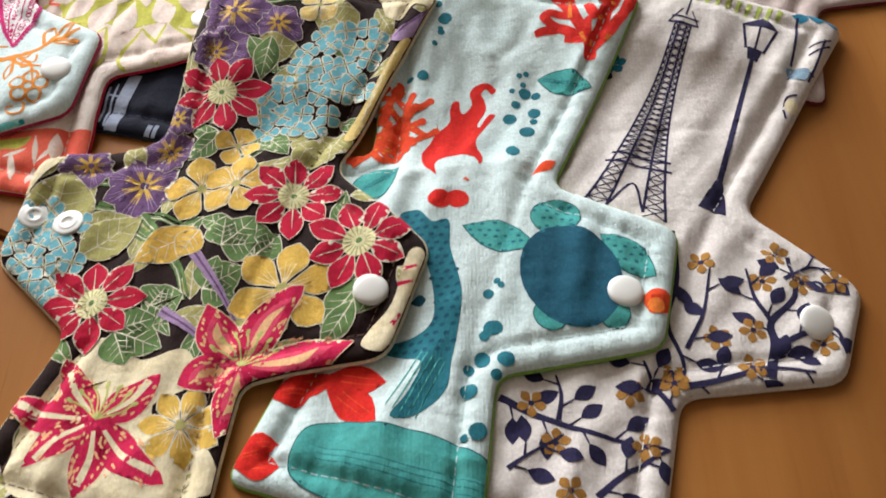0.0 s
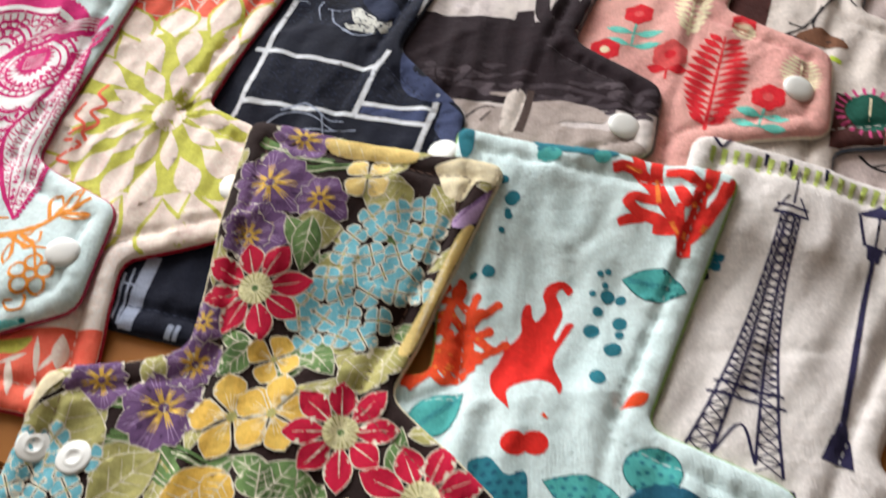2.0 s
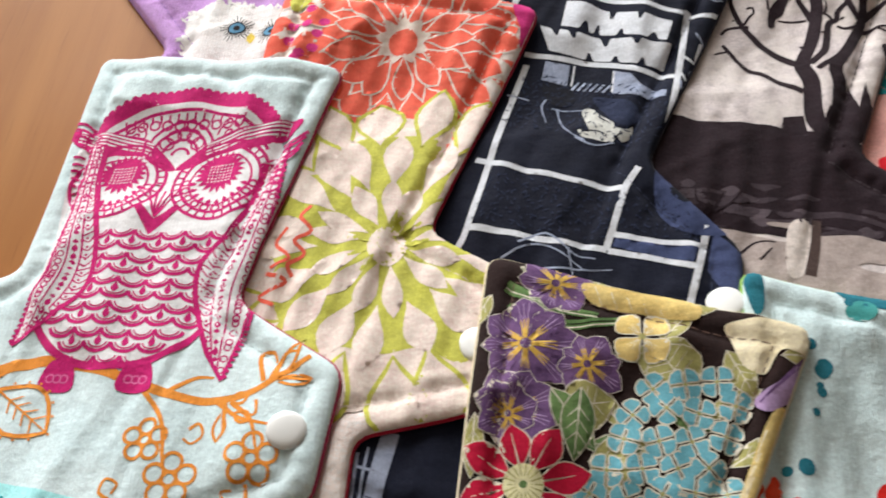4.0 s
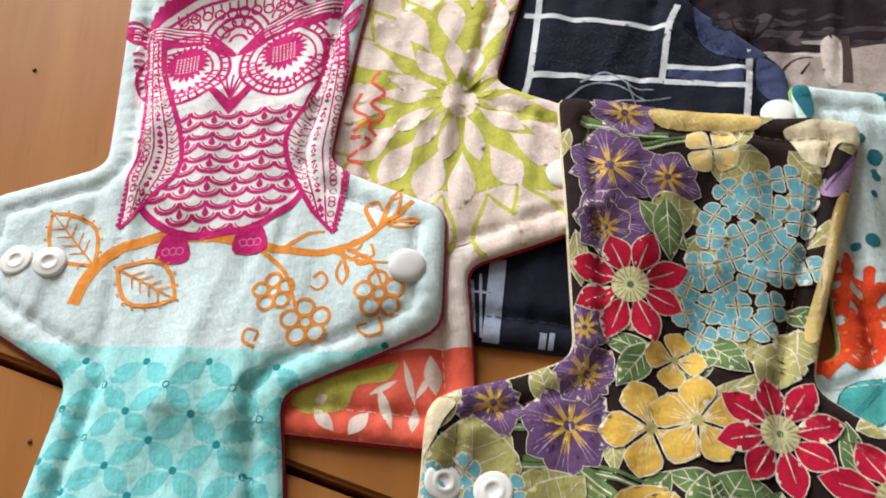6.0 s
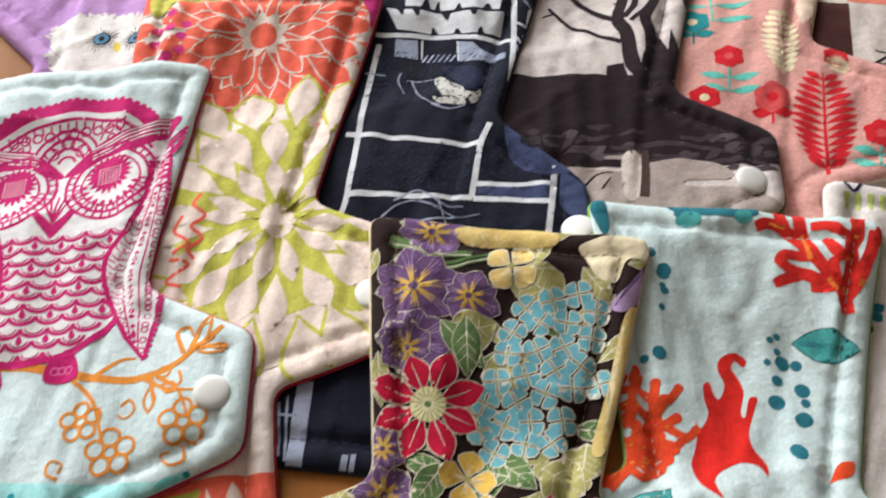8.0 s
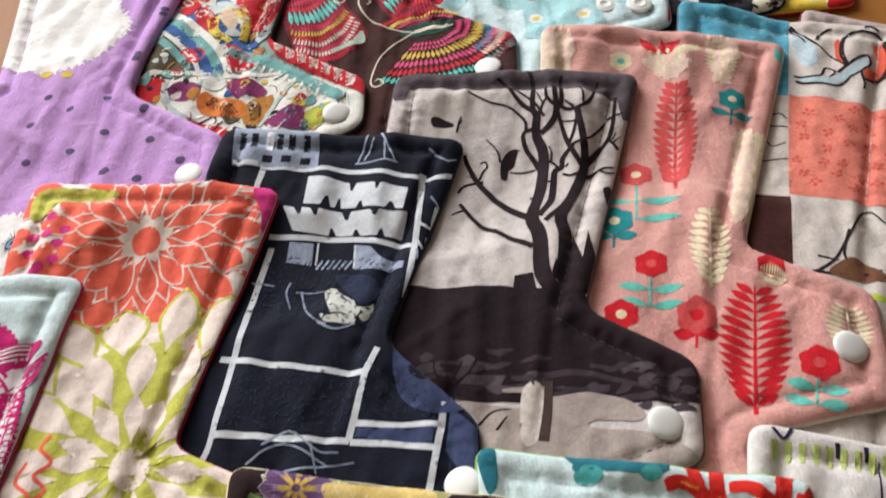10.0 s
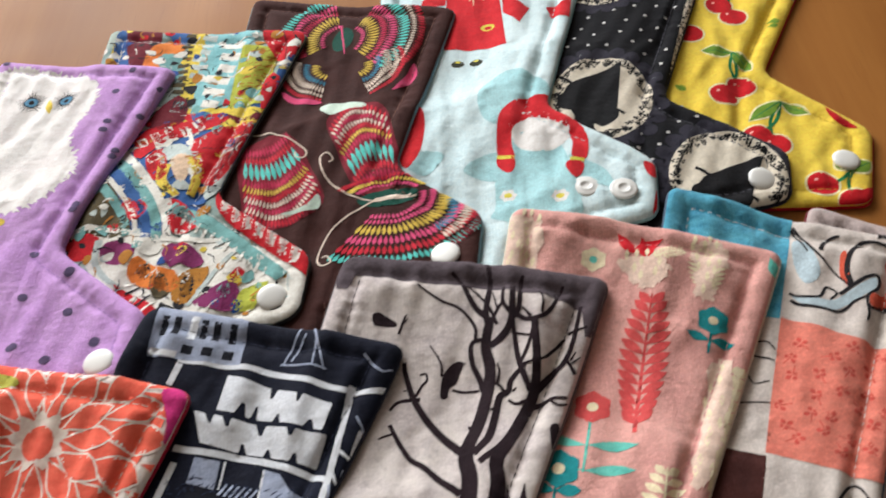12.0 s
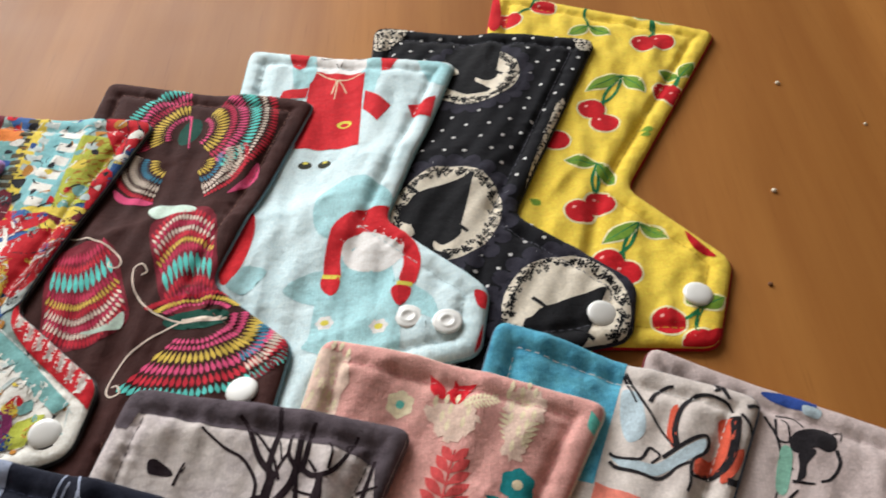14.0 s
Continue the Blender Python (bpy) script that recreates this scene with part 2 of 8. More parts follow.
class Pad:
    """A quilted cotton pad with two wings, lying on whatever is on the table already."""

    def __init__(self, label, x, y, turn, lean, topw, toph, waw, wau, tipu, tipuv, tiplu, tiplv, wal, walw, botw, both, lu=0, lv=0, lwv=0, front=None, back=None, thick=3.6, group="pads", rise=(0, 0)):
        self.rng = np.random.default_rng(int(abs(x) * 7 + abs(y) * 13))
        self.x, self.y, self.turn = x, y, turn
        right = [(topw, toph), (waw, wau), (tipu, tipuv), (tiplu, tiplv), (walw, wal), (botw, both)]
        left = [(-a, b) for a, b in right]
        left[1] = (-waw, wau + lwv)
        left[2], left[3], left[4] = (-tipu - lu, tipuv + lv), (-tiplu - lu, tiplv + lv), (-walw, wal + lv / 2)
        left[0], right[0] = (-topw, toph + rise[0]), (topw, toph + rise[1])
        corners = [left[0], *right, *left[:0:-1]]
        c, s = math.cos(turn), math.sin(turn)
        self.place = lambda u, v: ((u + lean * 1e-3 * v) * c - v * s + x, (u + lean * 1e-3 * v) * s + v * c + y)
        self.corners = [self.place(*p) for p in corners]
        self.outline = rounded(self.corners, 6.0)
        self.root = tagged(new("cloth_pad"), label, "cloth pad", group)
        self.root.location = (x / 1000, y / 1000, 0)
        low, high = self.outline.min(0) - 4, self.outline.max(0) + 4
        self.i0, self.j0 = int((low[0] - X0) / STEP), int((low[1] - Y0) / STEP)
        self.i1, self.j1 = int((high[0] - X0) / STEP) + 1, int((high[1] - Y0) / STEP) + 1
        gx, gy = np.meshgrid(X0 + STEP * np.arange(self.i0, self.i1), Y0 + STEP * np.arange(self.j0, self.j1))
        xy = np.stack([gx.ravel(), gy.ravel()], 1)
        d, along = edge_distance(xy, self.outline)
        grow = 40
        big = np.pad(STACK, grow, mode="edge")[self.j0:self.j1 + 2 * grow, self.i0:self.i1 + 2 * grow]
        base = draped(big)[grow:-grow, grow:-grow]
        k = self.rng.uniform(0.7, 1.3, 8)
        f = np.clip(d / 4.0, 0, 1)
        body = 0.5 + 0.5 * np.sqrt(1 - (1 - f) ** 2)
        h = thick * body
        h -= 1.15 * np.exp(-((d - 8.5) / 2.0) ** 2)                                    # seam inside the edge
        h += (0.09 * np.sin(along * 2 * math.pi / (4.7 * k[2]) + 3.1 * np.sin(along / 29)) + 0.17 * np.sin(along * 2 * math.pi / (8.5 * k[0]) + 2.6 * np.sin(along / 17) + 1.7 * np.sin(along / 7.3)) + 0.16 * np.sin(along * 2 * math.pi / (15.0 * k[1]) + 2.0 * np.sin(along / 23))) * np.exp(-((d - 8) / 5) ** 2)
        u = (xy[:, 0] - x) * c + (xy[:, 1] - y) * s
        v = -(xy[:, 0] - x) * s + (xy[:, 1] - y) * c
        u = u - lean * 1e-3 * v
        inner = -9.0
        for sign in (1, -1):                                                            # seams beside the padded core
            for a, b in (((topw + inner, toph - 9), (waw + inner, wau)), ((waw + inner, wau), (walw + inner, wal)), ((walw + inner, wal), (botw + inner, both + 9))):
                g = line_distance(np.stack([u * sign, v], 1), a, b)
                h -= 0.8 * np.exp(-(g / 2.0) ** 2) * np.clip((d - 4) / 4, 0, 1)
        core = np.clip((waw - 9 + 0.10 * np.abs(v) - np.abs(u)) / 6, 0, 1) * np.clip((d - 9) / 5, 0, 1)
        h += 0.7 * core
        soft = np.clip(d / 10, 0, 1)
        for n in range(6):                                                              # soft rumples, mostly lengthwise
            wide = self.rng.uniform(9, 30)
            bend = self.rng.uniform(-0.4, 0.4)
            h += 0.2 * k[n] * np.sin((u + bend * v) * 2 * math.pi / wide + self.rng.uniform(0, 6) + 1.6 * np.sin(v / self.rng.uniform(14, 36) + n)) * soft
        for n in range(44):                                                             # short creases
            cu, cv, ca, cl = self.rng.uniform(-70, 70), self.rng.uniform(-110, 110), self.rng.normal(0, 0.4), self.rng.uniform(7, 30)
            p, q = (u - cu) * math.cos(ca) + (v - cv) * math.sin(ca), -(u - cu) * math.sin(ca) + (v - cv) * math.cos(ca)
            h += self.rng.choice((-0.42, 0.42)) * np.exp(-(p / 2.2) ** 2 - (q / cl) ** 2) * soft
        self.base, self.mid = base, base + 0.45 * thick
        self.top = base + h.reshape(base.shape)
        self.d = d.reshape(base.shape)
        sharp = np.pad(self.top, 1, mode="edge")
        sharp = np.abs(sharp[2:, 1:-1] + sharp[:-2, 1:-1] - 2 * self.top) + np.abs(sharp[1:-1, 2:] + sharp[1:-1, :-2] - 2 * self.top)
        self.bends = np.clip(0.3 * blur(sharp, 1), 0, 0.16) + 0.10 * np.clip(1 - self.d / 4.5, 0, 1)
        window = STACK[self.j0:self.j1, self.i0:self.i1]
        np.maximum(window, np.where(self.d > 0, self.top, 0), out=window)
        self.front, self.back = front, back or front
        self.shell(thick)
        self.taken, self.most_levels = np.zeros(self.top.shape, int), 60

    def sample(self, grid, x, y):
        fx = np.clip((np.asarray(x, float) - X0) / STEP - self.i0, 0, grid.shape[1] - 1.001)
        fy = np.clip((np.asarray(y, float) - Y0) / STEP - self.j0, 0, grid.shape[0] - 1.001)
        i, j = fx.astype(int), fy.astype(int)
        a, b = fx - i, fy - j
        return (grid[j, i] * (1 - a) + grid[j, i + 1] * a) * (1 - b) + (grid[j + 1, i] * (1 - a) + grid[j + 1, i + 1] * a) * b

    def lift(self, x, y, level):
        """How far a print layer stands off the cloth: next to nothing, more where the cloth bends sharply."""
        return 0.05 + 0.018 * level + self.sample(self.bends, x, y) * (0.7 + 0.11 * np.minimum(level, 12))

    def local(self, x, y, z):
        return ((x - self.x) / 1000, (y - self.y) / 1000, z / 1000)

    def shell(self, thick):
        """The front cloth, and the backing that shows round its edge."""
        ring = self.outline
        span = np.roll(ring, -1, 0) - np.roll(ring, 1, 0)
        inward = np.stack([-span[:, 1], span[:, 0]], 1) / np.maximum(np.hypot(*span.T), 1e-6)[:, None]
        if edge_distance(ring[:1] + inward[:1] * 0.8, ring)[0][0] < 0:
            inward = -inward
        points = [ring]
        for off in (0.5, 1.4, 2.7):
            p = ring + inward * off
            d, _ = edge_distance(p, ring)
            points.append(p[d > off * 0.93])
        low, high = ring.min(0), ring.max(0)
        gap = 1.2
        gx, gy = np.meshgrid(np.arange(low[0], high[0], gap), np.arange(low[1], high[1], gap * 0.87))
        gx = gx + (np.arange(gx.shape[0]) % 2)[:, None] * gap / 2
        inner = np.stack([gx.ravel(), gy.ravel()], 1)
        d, _ = edge_distance(inner, ring)
        points.append(inner[d > 3.2])
        self.lattice = inner
        flat = np.concatenate(points)
        n = len(ring)
        res = delaunay_2d_cdt([Vector(p) for p in flat], [(i, (i + 1) % n) for i in range(n)], [], 0, 1e-4)
        xy = np.array([tuple(p) for p in res[0]])
        faces = np.array([f for f in res[2] if len(f) == 3])
        d, _ = edge_distance(xy[faces].mean(1), ring)
        faces = faces[d > 0]
        top = self.sample(self.top, *xy.T)
        dv, _ = edge_distance(xy, ring)
        rim = np.abs(dv) < 0.05
        mid = self.sample(self.mid, *xy.T)
        z = np.where(rim, mid + 0.06 * thick, top)
        a, b, e = (xy[faces[:, i]] for i in range(3))
        turned = ((b - a)[:, 0] * (e - a)[:, 1] - (b - a)[:, 1] * (e - a)[:, 0]) < 0
        faces[turned] = faces[turned][:, ::-1]
        self.cloth = mesh_part("front_cloth", [self.local(x, y, q) for (x, y), q in zip(xy, z)], faces.tolist(), self.front, self.root)
        under = np.where(rim, mid + 0.06 * thick, self.sample(self.base, *xy.T) + 0.25 + 0.42 * thick * np.clip(1 - np.abs(dv) / 2.2, 0, 1) ** 2)
        mesh_part("backing", [self.local(x, y, q) for (x, y), q in zip(xy, under)], faces[:, ::-1].tolist(), self.back, self.root)
        # the rim of the backing cloth, under the turned edge of the front
        verts, quads = [], []
        for i, (p, q) in enumerate(zip(ring, inward)):
            m = float(self.sample(self.mid, *p))
            bot = float(self.sample(self.base, *p)) + 0.15
            for off, zz in ((0.25, m + 0.05 * thick), (-0.3, m - 0.02 * thick), (-0.7, (m + bot) / 2), (0.4, bot)):
                verts.append(self.local(*(p + q * off), zz))
            for k in range(3):
                quads.append((4 * i + k, 4 * i + k + 1, 4 * ((i + 1) % n) + k + 1, 4 * ((i + 1) % n) + k))
        mesh_part("edge_binding", verts, quads, self.back, self.root)

    def snap(self, at, radius=5.6, socket=False):
        """A white plastic press stud: a domed cap, or a socket with a raised ring."""
        x, y = at
        e = 2.5
        gx = float(self.sample(self.top, x + e, y) - self.sample(self.top, x - e, y)) / (2 * e)
        gy = float(self.sample(self.top, x, y + e) - self.sample(self.top, x, y - e)) / (2 * e)
        tilt = Vector((-gx * 0.6, -gy * 0.6, 1)).to_track_quat("Z", "Y").to_matrix().to_4x4()
        if socket:
            profile = [(0, 0.3), (0.28, 0.3), (0.33, 0.5), (0.40, 0.68), (0.52, 0.7), (0.58, 0.55), (0.64, 0.45), (0.82, 0.45), (0.95, 0.3), (1.0, -0.1), (0.98, -0.7)]
        else:
            profile = [(0, 1.3), (0.3, 1.27), (0.6, 1.15), (0.82, 0.9), (0.94, 0.55), (0.99, 0.15), (1.0, -0.1), (0.97, -0.6)]
        bm = bmesh.new()
        rings, n = [], 36
        for r, z in profile:
            rings.append([bm.verts.new((r * radius * math.cos(2 * math.pi * k / n) / 1000, r * radius * math.sin(2 * math.pi * k / n) / 1000, z / 1000)) for k in range(n if r else 1)])
        for a, b in zip(rings, rings[1:]):
            for k in range(n):
                if len(a) == 1:
                    bm.faces.new((a[0], b[k], b[(k + 1) % n]))
                else:
                    bm.faces.new((a[k], b[k], b[(k + 1) % n], a[(k + 1) % n]))
        z = float(self.sample(self.top, x, y)) + 0.3 + 0.01 * self.level_at(x, y)
        bmesh.ops.transform(bm, verts=bm.verts, matrix=Matrix.Translation(self.local(x, y, z)) @ tilt)
        return part("snap_socket" if socket else "snap_cap", bm, SNAP_WHITE, self.root, "glossy white plastic press stud")

    def level_at(self, x, y):
        j, i = int(round((y - Y0) / STEP)) - self.j0, int(round((x - X0) / STEP)) - self.i0
        return int(self.taken[min(max(j, 0), self.taken.shape[0] - 1), min(max(i, 0), self.taken.shape[1] - 1)])

    def level_for(self, group):
        """The print layer on which shapes lie clear of those under them; it is noted as taken."""
        h, w = self.taken.shape
        found, level = [], 0
        for poly in group:
            low, high = poly.min(0), poly.max(0)
            i0, i1 = max(int(low[0] - X0) - self.i0, 0), min(int(high[0] - X0) - self.i0 + 2, w)
            j0, j1 = max(int(low[1] - Y0) - self.j0, 0), min(int(high[1] - Y0) - self.j0 + 2, h)
            if i0 >= i1 or j0 >= j1:
                continue
            gx, gy = np.meshgrid(X0 + self.i0 + np.arange(i0, i1), Y0 + self.j0 + np.arange(j0, j1))
            d, _ = edge_distance(np.stack([gx.ravel(), gy.ravel()], 1).astype(float), poly)
            cells = (d > -0.75).reshape(gx.shape)
            view = self.taken[j0:j1, i0:i1]
            if cells.any():
                level = max(level, int(view[cells].max()) + 1)
                found.append((view, cells))
        for view, cells in found:
            view[cells] = level
        return max(level, 1)

    def prints(self, name, shapes, label=""):
        """One printed motif: closed shapes with their inks, laid on the cloth in the order given."""
        inks, verts, faces, slots = [], [], [], []
        pieces = []
        for group, ink in shapes:
            group = [np.asarray(p, float) for p in (group if isinstance(group, list) else [group])]
            group = [p for p in group if self.sample(self.d, *p.T).max() > 0.4 or (np.ptp(p, 0).min() > 60 and edge_distance(self.outline[::4], p)[0].max() > 0)]
            if group:
                level = min(self.level_for(group), self.most_levels)
                pieces += [(p, ink, level) for p in group]
        for poly, ink, level in pieces:
            d = self.sample(self.d, *poly.T)
            ring = []
            for p, q in zip(poly, np.roll(poly, -1, 0)):
                m = max(1, int(np.hypot(*(q - p)) / 1.2))
                ring += [p + (q - p) * k / m for k in range(m)]
            ring = np.array(ring)
            points, n = [ring], len(ring)
            edges = [(i, (i + 1) % n) for i in range(n)]
            low, high = ring.min(0), ring.max(0)
            if (high - low).min() > 2.4:
                inner = self.lattice[((self.lattice > low) & (self.lattice < high)).all(1)]
                if len(inner):
                    points.append(inner[edge_distance(inner, ring)[0] > 0.45])
            crosses = d.min() < 1.5
            if crosses:
                m = sum(len(p) for p in points)
                k = len(self.outline)
                close = np.nonzero((self.outline > low - 5).all(1) & (self.outline < high + 5).all(1))[0]
                if len(close):
                    at = {int(i): m + n_ for n_, i in enumerate(close)}
                    points.append(self.outline[close])
                    edges += [(at[i], at[(i + 1) % k]) for i in at if (i + 1) % k in at]
            res = delaunay_2d_cdt([Vector(p) for p in np.concatenate(points)], edges, [], 0, 1e-4)
            xy = np.array([tuple(p) for p in res[0]])
            tri = np.array([f for f in res[2] if len(f) == 3])
            if not len(tri):
                continue
            mid = xy[tri].mean(1)
            box_in = (mid > low).all(1) & (mid < high).all(1)
            tri, mid = tri[box_in], mid[box_in]
            keep = edge_distance(mid, poly)[0] > 0
            if crosses:
                keep &= self.sample(self.d, *mid.T) > 0
            tri = tri[keep]
            if not len(tri):
                continue
            used = np.unique(tri)
            back = np.zeros(len(xy), int)
            back[used] = np.arange(len(used)) + len(verts)
            xy = xy[used]
            a, b, c = (np.array([tuple(p) for p in res[0]])[tri[:, i]] for i in range(3))
            turned = ((b - a)[:, 0] * (c - a)[:, 1] - (b - a)[:, 1] * (c - a)[:, 0]) < 0
            tri = back[tri]
            tri[turned] = tri[turned][:, ::-1]
            z = self.sample(self.top, *xy.T) + self.lift(xy[:, 0], xy[:, 1], level)
            verts += [self.local(x, y, q) for (x, y), q in zip(xy, z)]
            faces += tri.tolist()
            if ink not in inks:
                inks.append(ink)
            slots += [inks.index(ink)] * len(tri)
        if faces:
            return mesh_part(name, verts, faces, inks, self.root, label, slots)

    def each(self, name, polys, colour):
        """Alike small marks, each one a print of its own."""
        for poly in polys:
            self.prints(name, [(poly, colour)])

    def stitches(self, ink, inset=8.5, pitch=3.2):
        """Topstitching along the edge: short threads in one run."""
        n = len(self.corners)
        p = np.array(self.corners)
        area = sum(p[i][0] * p[(i + 1) % n][1] - p[(i + 1) % n][0] * p[i][1] for i in range(n))
        inner = []
        for i in range(n):
            a, b, c = p[i - 1], p[i], p[(i + 1) % n]
            na, nb = ((q[::-1] * (-1, 1)) / np.hypot(*q) for q in (b - a, c - b))
            if area < 0:
                na, nb = -na, -nb
            m = (na + nb) / max(1 + na @ nb, 0.3)
            inner.append(b + m * inset)
        verts, faces = [], []
        for a, b in zip(inner, inner[1:] + inner[:1]):
            length = float(np.hypot(*(b - a)))
            way = (b - a) / length
            side = np.array((-way[1], way[0])) * 0.16
            for k in range(int(length / pitch)):
                p0, p1 = a + way * (k + 0.14) * pitch, a + way * (k + 0.86) * pitch
                if float(self.sample(self.d, *p0)) < 4:
                    continue
                at = len(verts)
                for q, lift in ((p0 - side, 0.0), (p0 + side, 0.0), ((p0 + p1) / 2 + side, 0.12), ((p0 + p1) / 2 - side, 0.12), (p1 + side, 0.0), (p1 - side, 0.0)):
                    verts.append(self.local(*q, float(self.sample(self.top, *q)) + float(self.lift(*q, self.level_at(*q) + 1)) + lift))
                faces += [(at, at + 3, at + 2, at + 1), (at + 3, at + 5, at + 4, at + 2)]
        return tagged(mesh_part("topstitching", verts, faces, ink, self.root), "", "", "", "stuff")


# ---- shapes for prints, in millimetres ----
def smooth_loop(points, steps=5):
    p = np.asarray(points, float)
    n, out = len(p), []
    for i in range(n):
        a, b, c, d = p[i - 1], p[i], p[(i + 1) % n], p[(i + 2) % n]
        for k in range(steps):
            t = k / steps
            out.append(0.5 * (2 * b + (c - a) * t + (2 * a - 5 * b + 4 * c - d) * t * t + (3 * b - a - 3 * c + d) * t ** 3))
    return np.array(out)


def smooth_line(points, steps=5):
    p = np.asarray(points, float)
    if len(p) == 2:
        return np.array([p[0] + (p[1] - p[0]) * k / steps for k in range(steps + 1)])
    q = np.vstack([2 * p[0] - p[1], p, 2 * p[-1] - p[-2]])
    out = []
    for i in range(1, len(q) - 2):
        a, b, c, d = q[i - 1:i + 3]
        for k in range(steps):
            t = k / steps
            out.append(0.5 * (2 * b + (c - a) * t + (2 * a - 5 * b + 4 * c - d) * t * t + (3 * b - a - 3 * c + d) * t ** 3))
    return np.array(out + [p[-1]])


def stroke(points, start, end=None, steps=5):
    """A line of ink with its widths at both ends."""
    c = smooth_line(points, steps)
    end = start if end is None else end
    way = np.gradient(c, axis=0)
    way /= np.maximum(np.hypot(*way.T), 1e-6)[:, None]
    side = np.stack([-way[:, 1], way[:, 0]], 1) * (np.linspace(start, end, len(c)) / 2)[:, None]
    return np.vstack([c + side, (c - side)[::-1]])


def oval(c, rx, ry=None, turn=0.0, n=20):
    a = np.linspace(0, 2 * math.pi, n, endpoint=False)
    u, v = rx * np.cos(a), (ry or rx) * np.sin(a)
    return np.stack([c[0] + u * math.cos(turn) - v * math.sin(turn), c[1] + u * math.sin(turn) + v * math.cos(turn)], 1)


def petal(base, tip, wide, blunt=0.6):
    """A leaf or petal from base to tip; blunt: where it is widest, from 0 to 1."""
    b, t = np.asarray(base, float), np.asarray(tip, float)
    way = t - b
    side = np.array((-way[1], way[0])) / max(np.hypot(*way), 1e-6) * wide / 2
    f = np.linspace(0, 1, 8)
    w = np.sin(math.pi * f ** (math.log(0.5) / math.log(blunt)))
    edge = [b + way * a for a in f]
    return np.vstack([[e + side * k for e, k in zip(edge, w)], [e - side * k for e, k in zip(edge[-2:0:-1], w[-2:0:-1])]])


def grown(poly, by):
    """The shape made larger all round."""
    p = np.asarray(poly, float)
    span = np.roll(p, -1, 0) - np.roll(p, 1, 0)
    out = np.stack([span[:, 1], -span[:, 0]], 1) / np.maximum(np.hypot(*span.T), 1e-6)[:, None]
    area = float(np.sum(p[:, 0] * np.roll(p[:, 1], -1) - np.roll(p[:, 0], -1) * p[:, 1]))
    return p + out * (by if area > 0 else -by)


def polar(c, r, a):
    return (c[0] + r * math.cos(a), c[1] + r * math.sin(a))


def between(a, b, t, side=0.0):
    """A point t of the way from a to b, and side (as a share of that way) to its left."""
    return (a[0] + (b[0] - a[0]) * t - (b[1] - a[1]) * side, a[1] + (b[1] - a[1]) * t + (b[0] - a[0]) * side)


def ink(name, *rgb):
    if len(rgb) == 6:
        return cloth(name, rgb[:3], rgb[3:], 110, 0.3, 0.8)
    return cloth(name, rgb, None, 110, 0.3)



# ---- the pads, from the lowest to the uppermost ----
WHITE_BACK = cloth("white_flannel_back", (236, 230, 222), None, 30, 0.8)
RED_BACK = cloth("crimson_fleece_back", (196, 30, 62), None, 30, 0.9)
cherry = Pad("yellow cotton pad printed with red cherries, red backing", 230, 942, -0.397, -72, 57, 136, 36, 15, 82, -10, 82, -53, -68, 38, 46, -118, 0, 0, 0, front=cloth("yellow_cotton", (250, 216, 84), (240, 202, 70), 60), back=cloth("red_flannel", (190, 22, 34), None, 30, 0.8))
witch = Pad("black cotton pad with cream cameo ovals and white dots", 186, 924, -0.239, -34, 55, 132, 33, 10, 83, -16, 83, -42, -64, 37, 46, -118, 0, 0, 0, front=cloth("black_cotton", (13, 13, 19), None, 60, 0.2), back=cloth("charcoal_flannel", (40, 40, 48), None, 30, 0.8))
doll = Pad("pale aqua flannel pad printed with red-haired rag dolls", 130, 916, -0.239, -88, 52, 124, 38, 15, 83, -12, 83, -42, -64, 37, 46, -118, 0, 0, 0, front=cloth("pale_aqua_flannel", (220, 240, 244), (206, 232, 238), 45, 0.7), back=cloth("aqua_flannel", (160, 205, 214), None, 30, 0.8))
butterfly = Pad("brown cotton pad printed with bright striped butterflies", 62, 894, -0.268, -96, 53, 124, 42, 11, 81, -10, 82, -42, -64, 37, 46, -118, 0, 0, 0, front=cloth("brown_cotton", (68, 36, 32), (56, 30, 27), 60, 0.2), back=cloth("grey_blue_flannel", (110, 140, 150), None, 30, 0.8))
comic = Pad("multicoloured comic-print cotton pad with a folded edge", -6, 880, -0.206, -60, 52, 124, 36, 13, 82, -14, 83, -42, -64, 37, 46, -118, 0, 0, 0, front=cloth("comic_ground", (186, 196, 186), (120, 150, 150), 70, 0.25), back=cloth("dark_grey_flannel", (60, 60, 64), None, 30, 0.8))
purple = Pad("fluffy lavender plush pad with white owls and grey dots", -61, 856, -0.238, -102, 47, 127, 32, 13, 78, -12, 81, -38, -77, 34, 46, -118, -11, -12, 0, front=cloth("lavender_plush", (202, 158, 214), (190, 142, 206), 60, 1.0), back=cloth("lavender_back", (182, 140, 208), None, 30, 0.9), thick=4.8)
sketch = Pad("pale pink-white cotton pad with black line sketches", 255, 729, -0.460, -4, 50, 122, 37, 8, 80, 0, 80, -43, -72, 35, 50, -122, 0, 0, 0, front=cloth("blush_cotton", (206, 190, 186), (192, 175, 172), 50, 0.3), back=cloth("dusky_red_back", (128, 40, 52), None, 30, 0.8))
patch = Pad("patchwork cotton pad of blue, white, coral and brown squares", 210, 740, -0.368, 7, 46, 121, 37, 8, 80, 0, 78, -48, -67, 38, 46, -118, 0, 0, 0, front=cloth("cream_cotton", (216, 206, 198), (203, 192, 186), 50, 0.3), back=cloth("slate_blue_back", (80, 98, 120), None, 30, 0.8))
